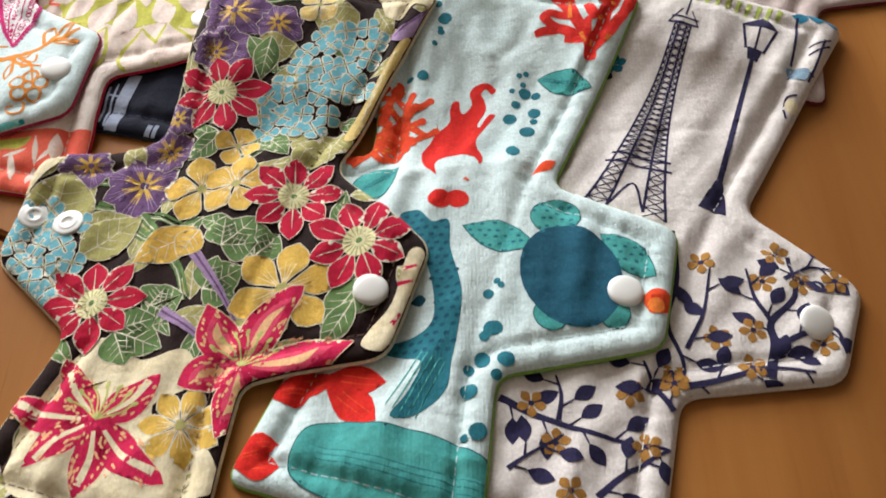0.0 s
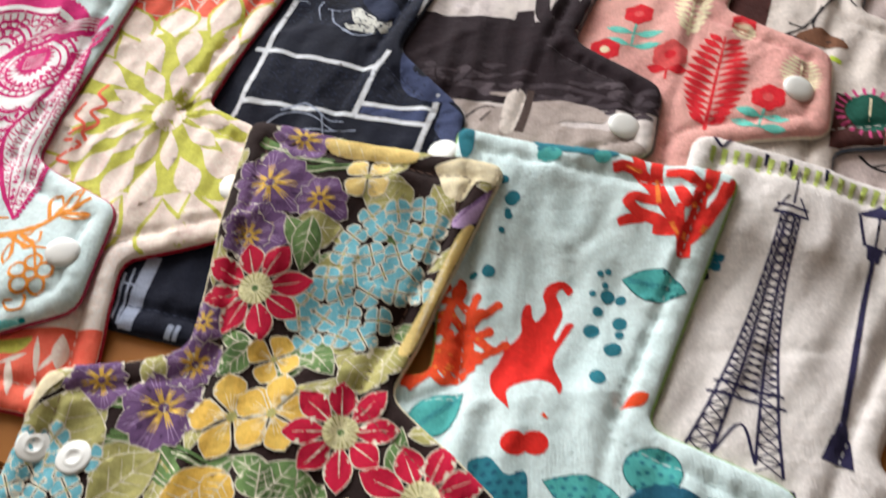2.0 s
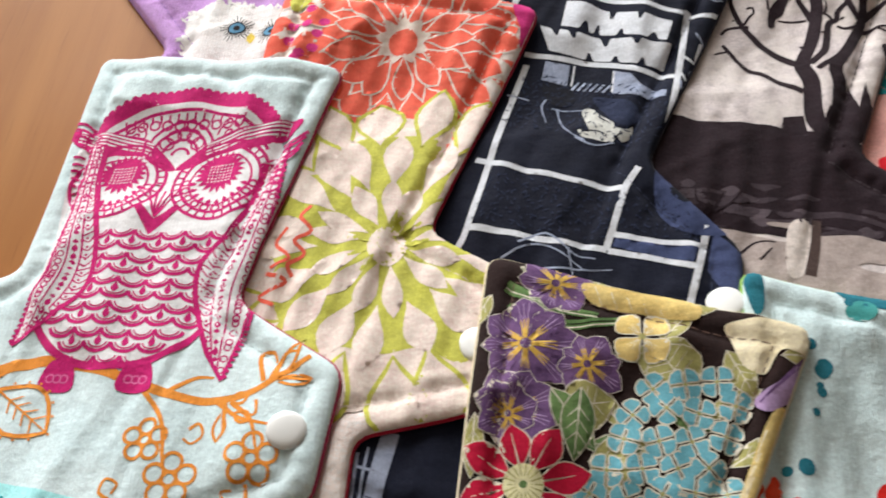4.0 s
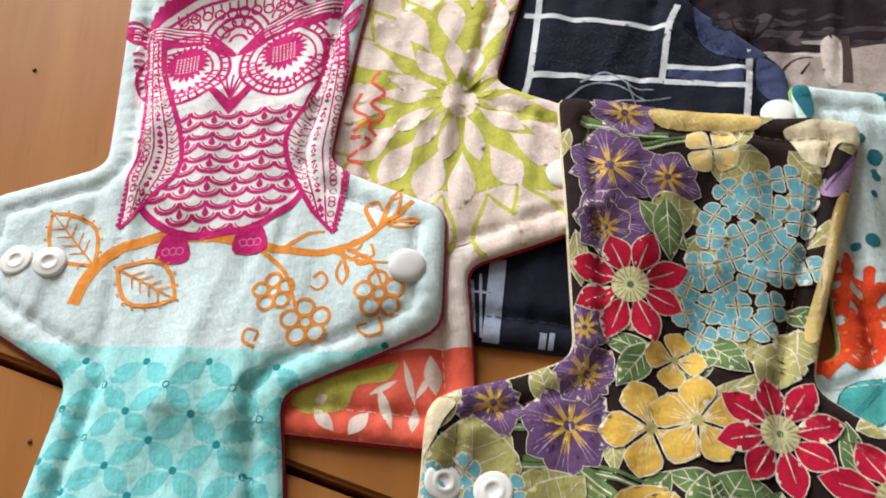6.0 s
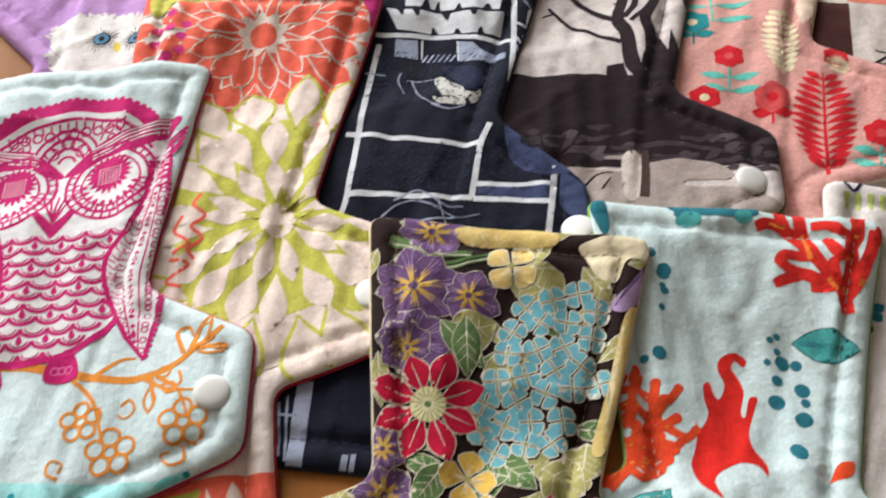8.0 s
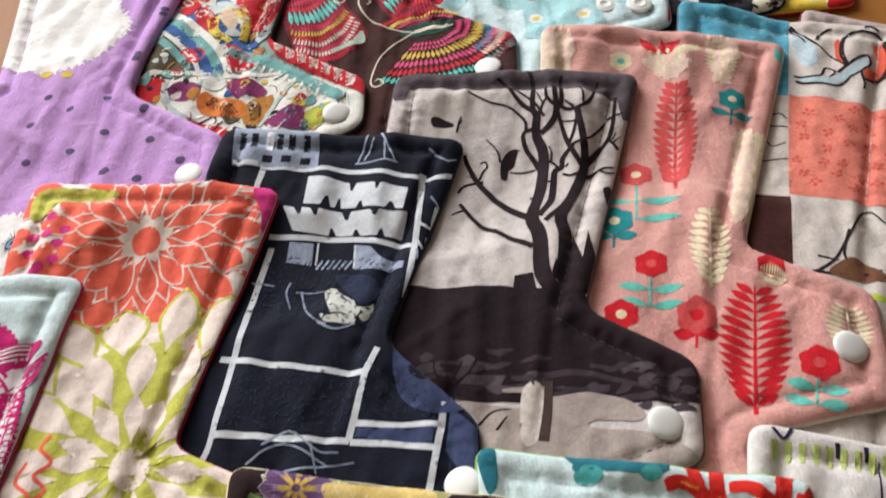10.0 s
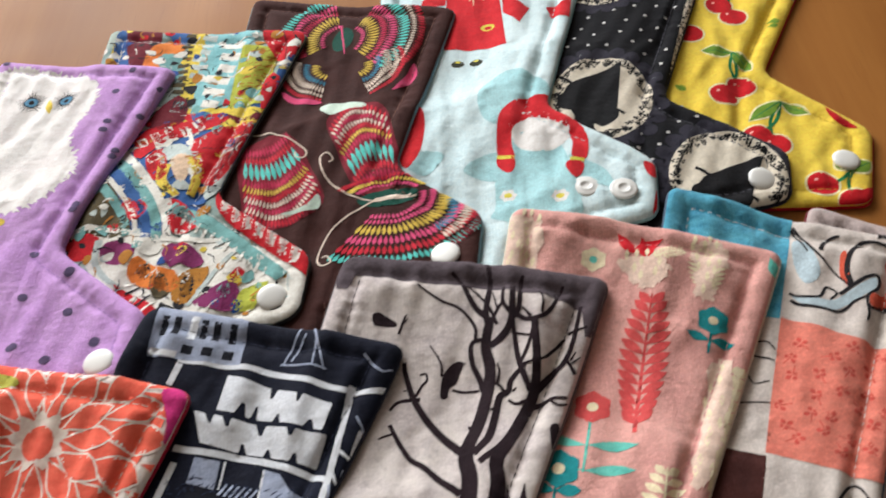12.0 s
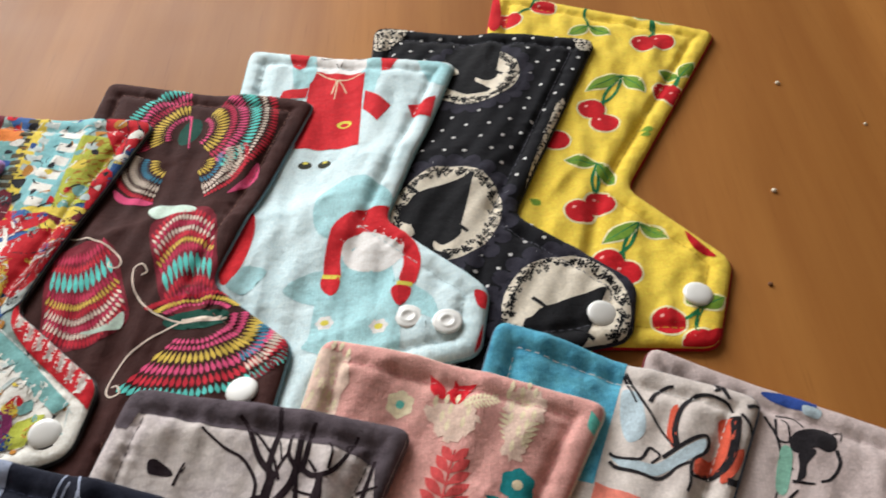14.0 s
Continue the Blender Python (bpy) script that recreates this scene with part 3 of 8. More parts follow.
pink = Pad("soft pink flannel pad printed with red ferns and flowers", 158, 735, -0.295, 45, 50, 120, 35, 9, 77, -6, 81, -47, -63, 37, 46, -118, 0, 0, 0, front=cloth("pink_flannel", (224, 168, 158), (214, 153, 146), 45, 0.8), back=cloth("cream_flannel", (232, 216, 196), None, 30, 0.8))
tree = Pad("grey cotton pad printed with a bare tree and crow", 95, 719, -0.273, 47, 49, 119, 39, 10, 76, -8, 79, -42, -64, 37, 46, -118, 0, 0, 0, front=cloth("stone_cotton", (190, 179, 179), (216, 207, 201), 70, 0.3), back=cloth("grey_flannel", (96, 88, 92), None, 30, 0.8), rise=(1, 6))
navy = Pad("navy cotton pad with white panel lines and a white logo", 26, 710, -0.266, 57, 48, 112, 39, 17, 74, -8, 80, -42, -64, 37, 46, -119, 0, 0, 0, front=cloth("navy_cotton", (21, 25, 42), (15, 18, 33), 60, 0.2), back=cloth("navy_flannel", (28, 32, 48), None, 30, 0.8))
coral = Pad("cream flannel pad with coral and lime flower print, crimson backing", -39, 690, -0.223, 18, 49, 114, 37, 9, 78, -6, 80, -42, -62, 37, 48, -118, 0, 0, 0, front=cloth("cream_pink_flannel", (254, 240, 230), (250, 231, 222), 50, 0.7), back=RED_BACK)
owl = Pad("white cotton pad with a magenta owl-shaped print, aqua lower end", -97, 658, -0.186, -53, 49, 112, 38, 14, 77, -4, 77, -43, -65, 32, 39, -119, -1, 2, -1, front=cloth("pale_ice_cotton", (216, 231, 232), (204, 224, 226), 40, 0.35), back=cloth("raspberry_back", (172, 48, 86), None, 30, 0.8))
paris = Pad("white gauze cotton pad printed with an iron tower and branches", 170, 552, -0.350, 97, 46, 110, 35, 12, 76, -7, 78, -41, -61, 36, 47, -118, 0, 0, 0, front=cloth("white_gauze", (226, 220, 216), (215, 207, 204), 40, 0.4), back=WHITE_BACK)
mermaid = Pad("pale mint flannel pad with red and teal sea print, green backing", 112, 560, -0.296, -33, 48, 103, 32, 11, 75, 3, 76, -41, -63, 30, 37, -113, 0, -2, 0, front=cloth("pale_mint_flannel", (212, 228, 228), (200, 220, 221), 35, 0.6), back=cloth("lime_back", (140, 182, 84), None, 30, 0.8))
floral = Pad("dark brown cotton pad crowded with bright garden flowers", 36, 562, -0.306, -43, 47, 107, 32, 20, 74, -5, 71, -45, -63, 30, 38, -119, -3, 2, -2, front=cloth("dark_chocolate_cotton", (42, 26, 24), (33, 20, 18), 60, 0.2), back=cloth("cream_plush_back", (226, 212, 180), None, 30, 0.9))



# ---- prints ----
def scattered(region, gap, seed, jitter=0.25):
    """Points on a loose hexagonal grid inside a closed shape."""
    rng = np.random.default_rng(seed)
    region = np.asarray(region, float)
    low, high = region.min(0), region.max(0)
    gx, gy = np.meshgrid(np.arange(low[0], high[0], gap), np.arange(low[1], high[1], gap * 0.87))
    gx = gx + (np.arange(gx.shape[0]) % 2)[:, None] * gap / 2
    p = np.stack([gx.ravel(), gy.ravel()], 1)
    p = p + rng.uniform(-jitter, jitter, p.shape) * gap
    return p[edge_distance(p, region)[0] > 0]


PALE_LINE = ink("pale_print_line", 222, 214, 194)
CRIMSON = ink("crimson_print", 196, 22, 62, 168, 10, 44)
CENTRE = ink("cream_centre_print", 228, 222, 176)
OLIVE = ink("olive_print", 150, 148, 88, 186, 178, 116)
GREEN = ink("leaf_green_print", 66, 98, 56, 118, 146, 88)
GOLD = ink("gold_print", 226, 190, 96, 204, 158, 66)
PALE_GOLD = ink("pale_gold_print", 232, 208, 140, 214, 182, 104)
VIOLET = ink("violet_print", 90, 62, 104, 120, 88, 130)
LILAC = ink("lilac_print", 168, 140, 178)
HYDRANGEA = ink("hydrangea_print", 120, 184, 196, 98, 164, 180)
LILY = ink("lily_pink_print", 214, 38, 88, 186, 18, 66)
CREAM = ink("cream_print", 238, 226, 196, 226, 208, 168)


def crimson_flower(pad, c, r, turn=0.0, n=8):
    spokes = [turn + 2 * math.pi * k / n for k in range(n)]
    shapes = [([grown(petal(polar(c, r * 0.2, a), polar(c, r * (1 + 0.08 * math.sin(3 * a)), a), r * 0.485, 0.55), 0.24) for a in spokes], PALE_LINE),
              ([petal(polar(c, r * 0.2, a), polar(c, r * (1 + 0.08 * math.sin(3 * a)), a), r * 0.47, 0.55) for a in spokes], CRIMSON),
              ([stroke([polar(c, r * 0.3, a), polar(c, r * 0.8, a + 0.03)], 0.5, 0.15, 2) for a in spokes], PALE_LINE),
              (oval(c, r * 0.31), CENTRE),
              ([stroke([polar(c, r * 0.12, a), polar(c, r * 0.30, a)], 0.25, 0.5, 1) for a in np.arange(0, 6.28, 0.35)], OLIVE),
              (oval(c, r * 0.06, n=8), GREEN)]
    return pad.prints("crimson_flower_print", shapes)


def leaf_print(pad, base, tip, wide, colour=None, lobes=1):
    colour = colour or GREEN
    length = math.dist(base, tip)
    a0 = math.atan2(tip[1] - base[1], tip[0] - base[0])
    rim, fill, vein = [], [], []
    for a in ([0] if lobes == 1 else [-0.75, 0.75, 0]):
        far = polar(base, length * (1 if a == 0 else 0.78), a0 + a)
        rim.append(grown(petal(base, far, wide, 0.45), 0.32))
        fill.append(petal(base, far, wide, 0.45))
        vein.append(stroke([base, between(base, far, 0.92)], 0.5, 0.2, 2))
        for t in (0.28, 0.45, 0.62):
            vein += [stroke([between(base, far, t), between(base, far, t + 0.16, s * wide / length * 0.34)], 0.3, 0.15, 1) for s in (1, -1)]
    return pad.prints("leaf_print", [(rim, PALE_LINE), (fill, colour), (vein, PALE_LINE)])


def broad_flower(pad, c, r, turn, n, colour, name="gold_flower_print"):
    spokes = [turn + 2 * math.pi * k / n for k in range(n)]
    wide = r * 3.6 / n
    return pad.prints(name, [([grown(petal(c, polar(c, r, a), wide, 0.66), 0.35) for a in spokes], PALE_LINE),
                             ([petal(c, polar(c, r, a), wide, 0.66) for a in spokes], colour),
                             ([stroke([polar(c, r * 0.15, a + k), polar(c, r * 0.55, a + k * 1.5)], 0.3, 0.15, 1) for a in spokes for k in (-0.12, 0, 0.12)], CREAM),
                             (oval(c, r * 0.12, n=10), OLIVE)])


def iris_print(pad, c, r, turn):
    r *= 1.18
    parts_ = [(0.0, 1.05, 0.72), (0.75, 0.9, 0.6), (-0.75, 0.95, 0.6), (1.6, 0.95, 0.74), (-1.6, 0.9, 0.74), (2.4, 0.85, 0.55), (-2.4, 0.8, 0.55), (3.14, 0.75, 0.4)]
    veins = [stroke([polar(c, r * 0.3 * k, turn + a + j * 0.5), polar(c, r * 0.86 * k, turn + a + j)], 0.4, 0.2, 1) for a, k, w in parts_ for j in (-0.13, 0.0, 0.13)]
    return pad.prints("violet_iris_print", [([grown(petal(c, polar(c, r * k, turn + a), r * w, 0.62), 0.22) for a, k, w in parts_], PALE_LINE),
                                            ([petal(c, polar(c, r * k, turn + a), r * w, 0.62) for a, k, w in parts_], VIOLET),
                                            (veins, LILAC),
                                            ([stroke([polar(c, r * 0.1, turn + a + j), polar(c, r * 0.52 * k, turn + a + j * 0.8)], 0.8, 0.25, 1) for a, k, w in parts_ for j in (-0.16, 0.0, 0.16)], GOLD)])


def hydrangea_print(pad, region, seed, gap=8.7):
    rng = np.random.default_rng(seed)
    spots = scattered(region, gap, seed, 0.14)
    rim, fill, dots = [], [], []
    for c in spots:
        a = rng.uniform(0, 1.57)
        for k in range(4):
            p = petal(polar(c, 0.3, a + k * 1.571), polar(c, 4.6, a + k * 1.571), 4.5, 0.7)
            fill.append(p)
            rim.append(grown(p, 0.42))
        dots.append(oval(c, 0.6, n=6))
    return pad.prints("blue_hydrangea_print", [(rim, PALE_LINE), (fill, HYDRANGEA), (dots, OLIVE)])


def lily_print(pad, c, tips, wide, pale=False):
    """A pink lily with flecked petals; pale: broad white stripes down the petals."""
    bent = [(between(c, t, 0.5, 0.07 * (-1) ** n), t) for n, t in enumerate(tips)]
    rng = np.random.default_rng(int(abs(c[0])))
    def blade(m, t, w, first=0.0):
        line_ = smooth_line([between(c, m, first), m, t], 6)
        way = np.gradient(line_, axis=0)
        way /= np.maximum(np.hypot(*way.T), 1e-6)[:, None]
        f = np.linspace(0, 1, len(line_))
        half = w / 2 * (np.sin(math.pi * f ** 0.9) ** 0.75 + 0.12 * (1 - f) + 0.07 * np.sin(9 * f + m[0]))
        half[-1] = 0.15
        side = np.stack([-way[:, 1], way[:, 0]], 1) * half[:, None]
        return np.vstack([line_ + side, (line_ - side)[::-1]])
    shapes = [([grown(blade(m, t, wide), 0.35) for m, t in bent], CREAM), ([blade(m, t, wide) for m, t in bent], LILY)]
    if pale:
        shapes.append(([stroke([between(c, m, 0.3), m, between(c, t, 0.84, 0.02)], 1.2, 2.6, 4) for m, t in bent], CREAM))
    else:
        shapes.append(([blade(m, between(c, t, 0.82), wide * 0.5, 0.15) for m, t in bent], ink("lily_rose_print", 226, 84, 112, 214, 58, 96)))
        shapes.append(([blade(m, between(c, t, 0.7), wide * 0.22, 0.2) for m, t in bent], ink("lily_stripe_print", 240, 190, 140)))
    flecks = []
    for m, t in bent:
        for _ in range(26):
            f, k = rng.uniform(0.18, 0.86), rng.choice((-1, 1)) * rng.uniform(0.09, 0.2)
            flecks.append(oval(between(c, t, f, k * (1 - abs(2 * f - 1)) ** 0.6 * 1.2 + 0.07 * (-1) ** tips.index(t) * math.sin(math.pi * f)), 0.8, 0.42, math.atan2(t[1] - c[1], t[0] - c[0]), 6))
    shapes.append((flecks, ink("lily_fleck_print", 240, 184, 138)))
    shapes.append(([stroke([c, polar(c, 7, a), polar(c, 11, a + 0.12)], 0.5, 0.7, 3) for a in np.arange(0.3, 2.4, 0.35)] + [oval(polar(c, 11.5, a + 0.12), 1.3, 0.7, a, 8) for a in np.arange(0.3, 2.4, 0.35)], ink("stamen_print", 196, 196, 120)))
    return pad.prints("pink_lily_print", shapes)


rng = np.random.default_rng(5)
for p in scattered(floral.outline, 17, 11, 0.3):
    a = rng.uniform(0, 6.28)
    leaf_print(floral, tuple(p), polar(p, rng.uniform(12, 19), a), rng.uniform(5, 8), OLIVE if rng.random() < 0.5 else GREEN)
for a, b, c in ([(-21.3, 571.3), (-2.3, 569.6), (19.9, 564.6)], [(3.9, 550.3), (20.4, 536.3), (26.7, 521.1)], [(-9.7, 559.1), (5.3, 557.3), (24.5, 548.0)], [(24.2, 666.2), (37.6, 658.8), (50.0, 656.2)], [(24.7, 658.3), (38.1, 652.6), (57.1, 654.8)], [(-19.3, 574.5), (-4.8, 574.4), (10.0, 575.4)], [(5.2, 557.7), (15.2, 546.2), (22.1, 542.5)]):
    floral.prints("grass_blade_print", [([stroke([a, b, c], 2.6, 1.2), stroke([between(a, c, 0, 0.07), between(b, c, 0, 0.1), between(c, a, 0, -0.05)], 1.8, 0.8)], GREEN), ([stroke([a, b, c], 0.4)], PALE_LINE)])
floral.prints("cream_flower_print", [(smooth_loop([(-4.8, 501.5), (4.8, 508.3), (16.8, 500.3), (30.3, 503.4), (34.7, 491.8), (23.2, 484.8), (30.4, 472.0), (42.0, 470.1), (43.5, 457.3), (17.6, 454.9), (-5.0, 456.3), (-15.7, 462.4), (-15.1, 479.5)]), CREAM)])
floral.prints("cream_flower_print", [(smooth_loop([(85.5, 653.1), (98.1, 653.6), (109.7, 649.2), (105.9, 643.1), (98.6, 644.1), (93.5, 637.5), (88.3, 640.6), (86.2, 648.2)]), CREAM)])
floral.prints("violet_stripe_print", [(smooth_loop([(108.1, 644.1), (107.4, 635.9), (93.8, 627.0), (90.4, 631.1), (97.9, 635.8)]), LILAC), (stroke([(105.6, 642.1), (91.4, 629.9)], 1.6, 0.5), VIOLET)])
for c, r, a in (((38.7, 668.2), 11, 0.6), ((29.6, 646.6), 14, 0.0), ((26.0, 627.5), 11, 0.4), ((46.6, 641.3), 9, -0.6), ((5.0, 569.7), 13, 4.4), ((-14.8, 577.9), 9, 3.4), ((12.3, 583.7), 9, 2.2), ((13.6, 596.5), 7, 1.0), ((24.7, 626.3), 8, 2.0)):
    iris_print(floral, c, r, a)
for base, tip, w, k in (((-24.2, 548.7), (-20.9, 574.9), 26, 1), ((-12.1, 546.9), (3.3, 555.9), 15, 1), ((78.1, 637.4), (59.5, 646.1), 15, 1), ((73.6, 634.0), (65.9, 646.7), 17, 1), ((38.4, 627.9), (53.9, 632.0), 14, 1), ((46.2, 614.5), (58.0, 613.0), 15, 1), ((66.0, 584.6), (61.1, 574.3), 17, 1), ((73.6, 589.6), (68.8, 577.3), 13, 1), ((-11.3, 539.6), (6.7, 555.3), 16, 1), ((58.6, 583.2), (69.0, 574.0), 16, 1)):
    leaf_print(floral, base, tip, w, OLIVE)
for base, tip, w, k in (((48.5, 534.9), (47.1, 549.4), 12, 3), ((32.4, 524.7), (45.5, 530.8), 12, 3), ((16.1, 519.9), (26.3, 523.2), 13, 3), ((6.6, 510.4), (22.4, 504.2), 13, 3), ((30.9, 588.6), (19.7, 578.9), 9, 1), ((44.5, 591.4), (55.6, 577.1), 10, 1), ((84.7, 524.0), (71.6, 508.6), 13, 1), ((81.5, 516.7), (72.1, 501.1), 9, 1), ((36.5, 633.9), (47.8, 617.2), 9, 1), ((44.7, 634.5), (42.0, 614.3), 9, 1), ((37.3, 539.3), (47.6, 550.2), 13, 3), ((48.6, 582.5), (40.1, 586.5), 9, 1)):
    leaf_print(floral, base, tip, w, GREEN, k)
for tips in ([(27.8, 538.9), (38.0, 524.0), (44.0, 513.3)], [(19.9, 517.9), (31.8, 509.4), (36.1, 503.6)]):
    floral.prints("lilac_blade_print", [(stroke(tips, 4, 1.0), LILAC), (stroke(tips, 0.8, 0.3), VIOLET)])
hydrangea_print(floral, smooth_loop([(44.7, 607.5), (61.5, 634.5), (78.1, 637.4), (92.5, 633.7), (86.2, 616.0), (75.6, 596.7), (68.1, 585.1), (52.2, 583.8), (42.6, 593.7)]), 3)
hydrangea_print(floral, smooth_loop([(-43.3, 557.7), (-29.8, 564.3), (-11.9, 552.4), (-9.6, 541.1), (-15.5, 525.9), (-13.5, 514.3), (-27.2, 525.3), (-37.8, 536.8)]), 4)
for pts in ([(93.6, 626.1), (98.9, 624.5), (87.5, 602.7), (78.1, 585.9), (74.3, 587.3), (82.6, 603.4)], [(47, 668.5), (60.9, 665.2), (78, 661.2), (77, 654.5), (63, 657.5), (49, 661.5)]):
    floral.prints("pale_gold_edge_print", [(smooth_loop(pts), PALE_GOLD), ([stroke([between(pts[0], pts[3], t), between(pts[5], pts[3], t)], 0.4, 0.2, 1) for t in (0.1, 0.25, 0.4, 0.55, 0.7)], CREAM)])
broad_flower(floral, (36.8, 583.9), 8.5, 1.2, 4, GOLD)
broad_flower(floral, (62.2, 649.9), 9, 0.7, 4, PALE_GOLD)
broad_flower(floral, (26.5, 565.4), 14, 0.5, 5, GOLD)
broad_flower(floral, (38.6, 565.3), 13, 0.1, 5, GOLD)
leaf_print(floral, (27.2, 548.8), (7.8, 536.4), 14, GOLD)
leaf_print(floral, (28.5, 547.3), (21.9, 538.3), 12, GOLD)
broad_flower(floral, (58.7, 522.1), 18, 0.3, 6, GOLD)
broad_flower(floral, (32.8, 478.0), 13, 0.4, 7, GOLD)
crimson_flower(floral, (28.7, 607.4), 17.5, 0.2)
crimson_flower(floral, (59.1, 559.3), 17, 0.0)
crimson_flower(floral, (82.4, 537.8), 18, 0.3)
crimson_flower(floral, (-2.9, 521.2), 17.5, 0.1)
lily_print(floral, (47.8, 497.0), [(65.4, 523.1), (82.1, 502.1), (35.0, 518.6), (29.4, 491.5), (43.4, 473.9)], 12)
lily_print(floral, (7.5, 480.4), [(-6.4, 501.4), (24.1, 494.7), (-23.0, 489.1), (-11.0, 466.5), (5.0, 457.0), (30.6, 460.5)], 10, True)
floral.prints("cream_edge_print", [(smooth_loop([(98.5, 531.7), (103.6, 531.3), (101.0, 519.8), (95.2, 505.5), (91.2, 498.4), (84.7, 500.1), (86.9, 505.9), (93.5, 514.2)]), CREAM), ([stroke([(96.8, 525.7), (101.1, 526.8)], 1.6, 0.8), stroke([(95.1, 520.6), (99.9, 521.4)], 1.6, 0.8), stroke([(93.6, 506.9), (96.1, 510.5)], 1.6, 0.8)], LILY)])
floral.prints("cream_edge_print", [(smooth_loop([(-32.4, 580.1), (-25.2, 578.3), (-28.9, 573.7), (-33.7, 566.8), (-39.2, 561.9), (-41.3, 563.7), (-37.2, 572.4)]), CREAM)])
floral.stitches(ink("brown_thread", 120, 92, 80))
floral.snap((86.9, 519.5))
floral.snap((-30.5, 557.6), 5.4, True)
floral.snap((-17.8, 553.6), 5.4, True)

HAIR_RED = ink("poppy_red_print", 222, 44, 34, 206, 30, 26)
CORAL_RED = ink("coral_orange_print", 232, 88, 40, 222, 60, 36)
TEAL = ink("teal_print", 84, 172, 166, 62, 150, 150)
DEEP_TEAL = ink("deep_teal_print", 34, 104, 122, 44, 122, 136)
NAVY_TEAL = ink("navy_teal_print", 22, 76, 98, 32, 90, 112)
TEAL_LINE = ink("teal_line_print", 24, 84, 92)
mermaid.prints("red_flame_print", [(smooth_loop([(101.8, 578.2), (102.4, 572.4), (105.5, 567.9), (106.9, 566.3), (106.3, 571.4), (108.8, 574.2), (115.4, 576.2), (120.1, 574.3), (121.7, 571.0), (122.8, 574.6), (120.7, 580.3), (121.3, 585.0), (125.8, 592.4), (127.9, 595.8), (125.4, 596.1), (122.2, 590.4), (121.5, 592.3), (124.6, 598.7), (124.2, 603.8), (123.1, 606.8), (125.1, 609.1), (126.9, 606.7), (128.6, 608.6), (125.8, 611.5), (121.0, 610.6), (119.0, 606.9), (119.7, 602.0), (116.7, 597.5), (115.3, 599.0), (115.0, 603.2), (112.8, 602.2), (111.7, 597.6), (111.6, 593.0), (108.0, 588.9), (107.1, 591.9), (106.8, 588.4), (104.3, 582.6)], 3), HAIR_RED)])
mermaid.prints("red_heart_print", [([oval((108.1, 555.3), 4.0, 3.6), oval((113.9, 555.6), 3.9, 3.6)], HAIR_RED), ([stroke([(116.4, 564.5), (117.9, 563.1)], 1.3, 0.6)], CORAL_RED)])
tail = smooth_loop([(94.9, 548.3), (100.4, 551.9), (105.5, 546.2), (111.0, 547.0), (111.5, 535.7), (114.8, 520.1), (113.5, 506.4), (111.4, 495.2), (109.7, 485.9), (102.4, 478.7), (93.7, 477.5), (99.1, 486.1), (102.3, 495.0), (92.7, 498.7), (91.7, 502.3), (100.3, 504.6), (105.5, 509.1), (106.1, 518.8), (102.8, 533.6)])
mermaid.prints("teal_tail_print", [(tail, DEEP_TEAL), ([oval(p, 1.0, 0.7, 0.4, 7) for p in scattered(tail, 3.2, 8, 0.1)[24:]], NAVY_TEAL), ([stroke([between((107.3, 498.9), (95.2, 478.1), 0.1, k), between((107.3, 498.9), (96.0, 478.1), 0.95, k * 1.3)], 0.5, 0.3, 2) for k in (-0.16, -0.08, 0, 0.08, 0.16)], TEAL)])


def turtle_shape(pad):
    shell = oval((148.8, 524.2), 15.5, 19.5, 0.25, 26)
    fins = [oval((145.7, 547.2), 8.0, 7.0), petal((138.6, 535.4), (115.6, 544.5), 11.5, 0.5), petal((159.5, 539.2), (174.6, 522.4), 12, 0.5), oval((141.8, 510.0), 5.3, 5.6), oval((160.7, 509.7), 4.6, 5)]
    return pad.prints("teal_turtle_print", [([grown(f, 0.3) for f in fins], TEAL_LINE), (fins, TEAL), ([oval(p, 0.8, 0.6, 0, 6) for f in fins[:3] for p in scattered(f, 3.4, 2)], DEEP_TEAL), (shell, NAVY_TEAL)])


turtle_shape(mermaid)


def coral_branch(pad, base, tips, wide=3.6):
    lines = []
    for n, t in enumerate(tips):
        bend = 0.12 * (-1) ** n
        lines.append(stroke([base, between(base, t, 0.5, bend), t], wide, wide * 0.75))
        for k in (0.4, 0.55, 0.7, 0.85):
            for s in (1, -1):
                reach = 0.13 + 0.05 * math.sin(7 * k + n)
                lines.append(stroke([between(base, t, k, bend * 0.8), between(base, t, k + 0.06, s * reach), between(base, t, k + 0.2, s * (reach + 0.03))], wide * 0.75, wide * 0.65))
                lines.append(oval(between(base, t, k + 0.2, s * (reach + 0.03)), wide * 0.42, n=9))
        lines.append(oval(t, wide * 0.45, n=9))
    rng_ = np.random.default_rng(3)
    flecks = [oval(between(base, t, rng_.uniform(0.2, 0.95), rng_.uniform(-0.06, 0.06)), 0.7, 0.5, 0, 6) for t in tips for _ in range(6)]
    return pad.prints("red_coral_print", [(lines, CORAL_RED), (flecks, ink("orange_fleck_print", 244, 140, 60))])


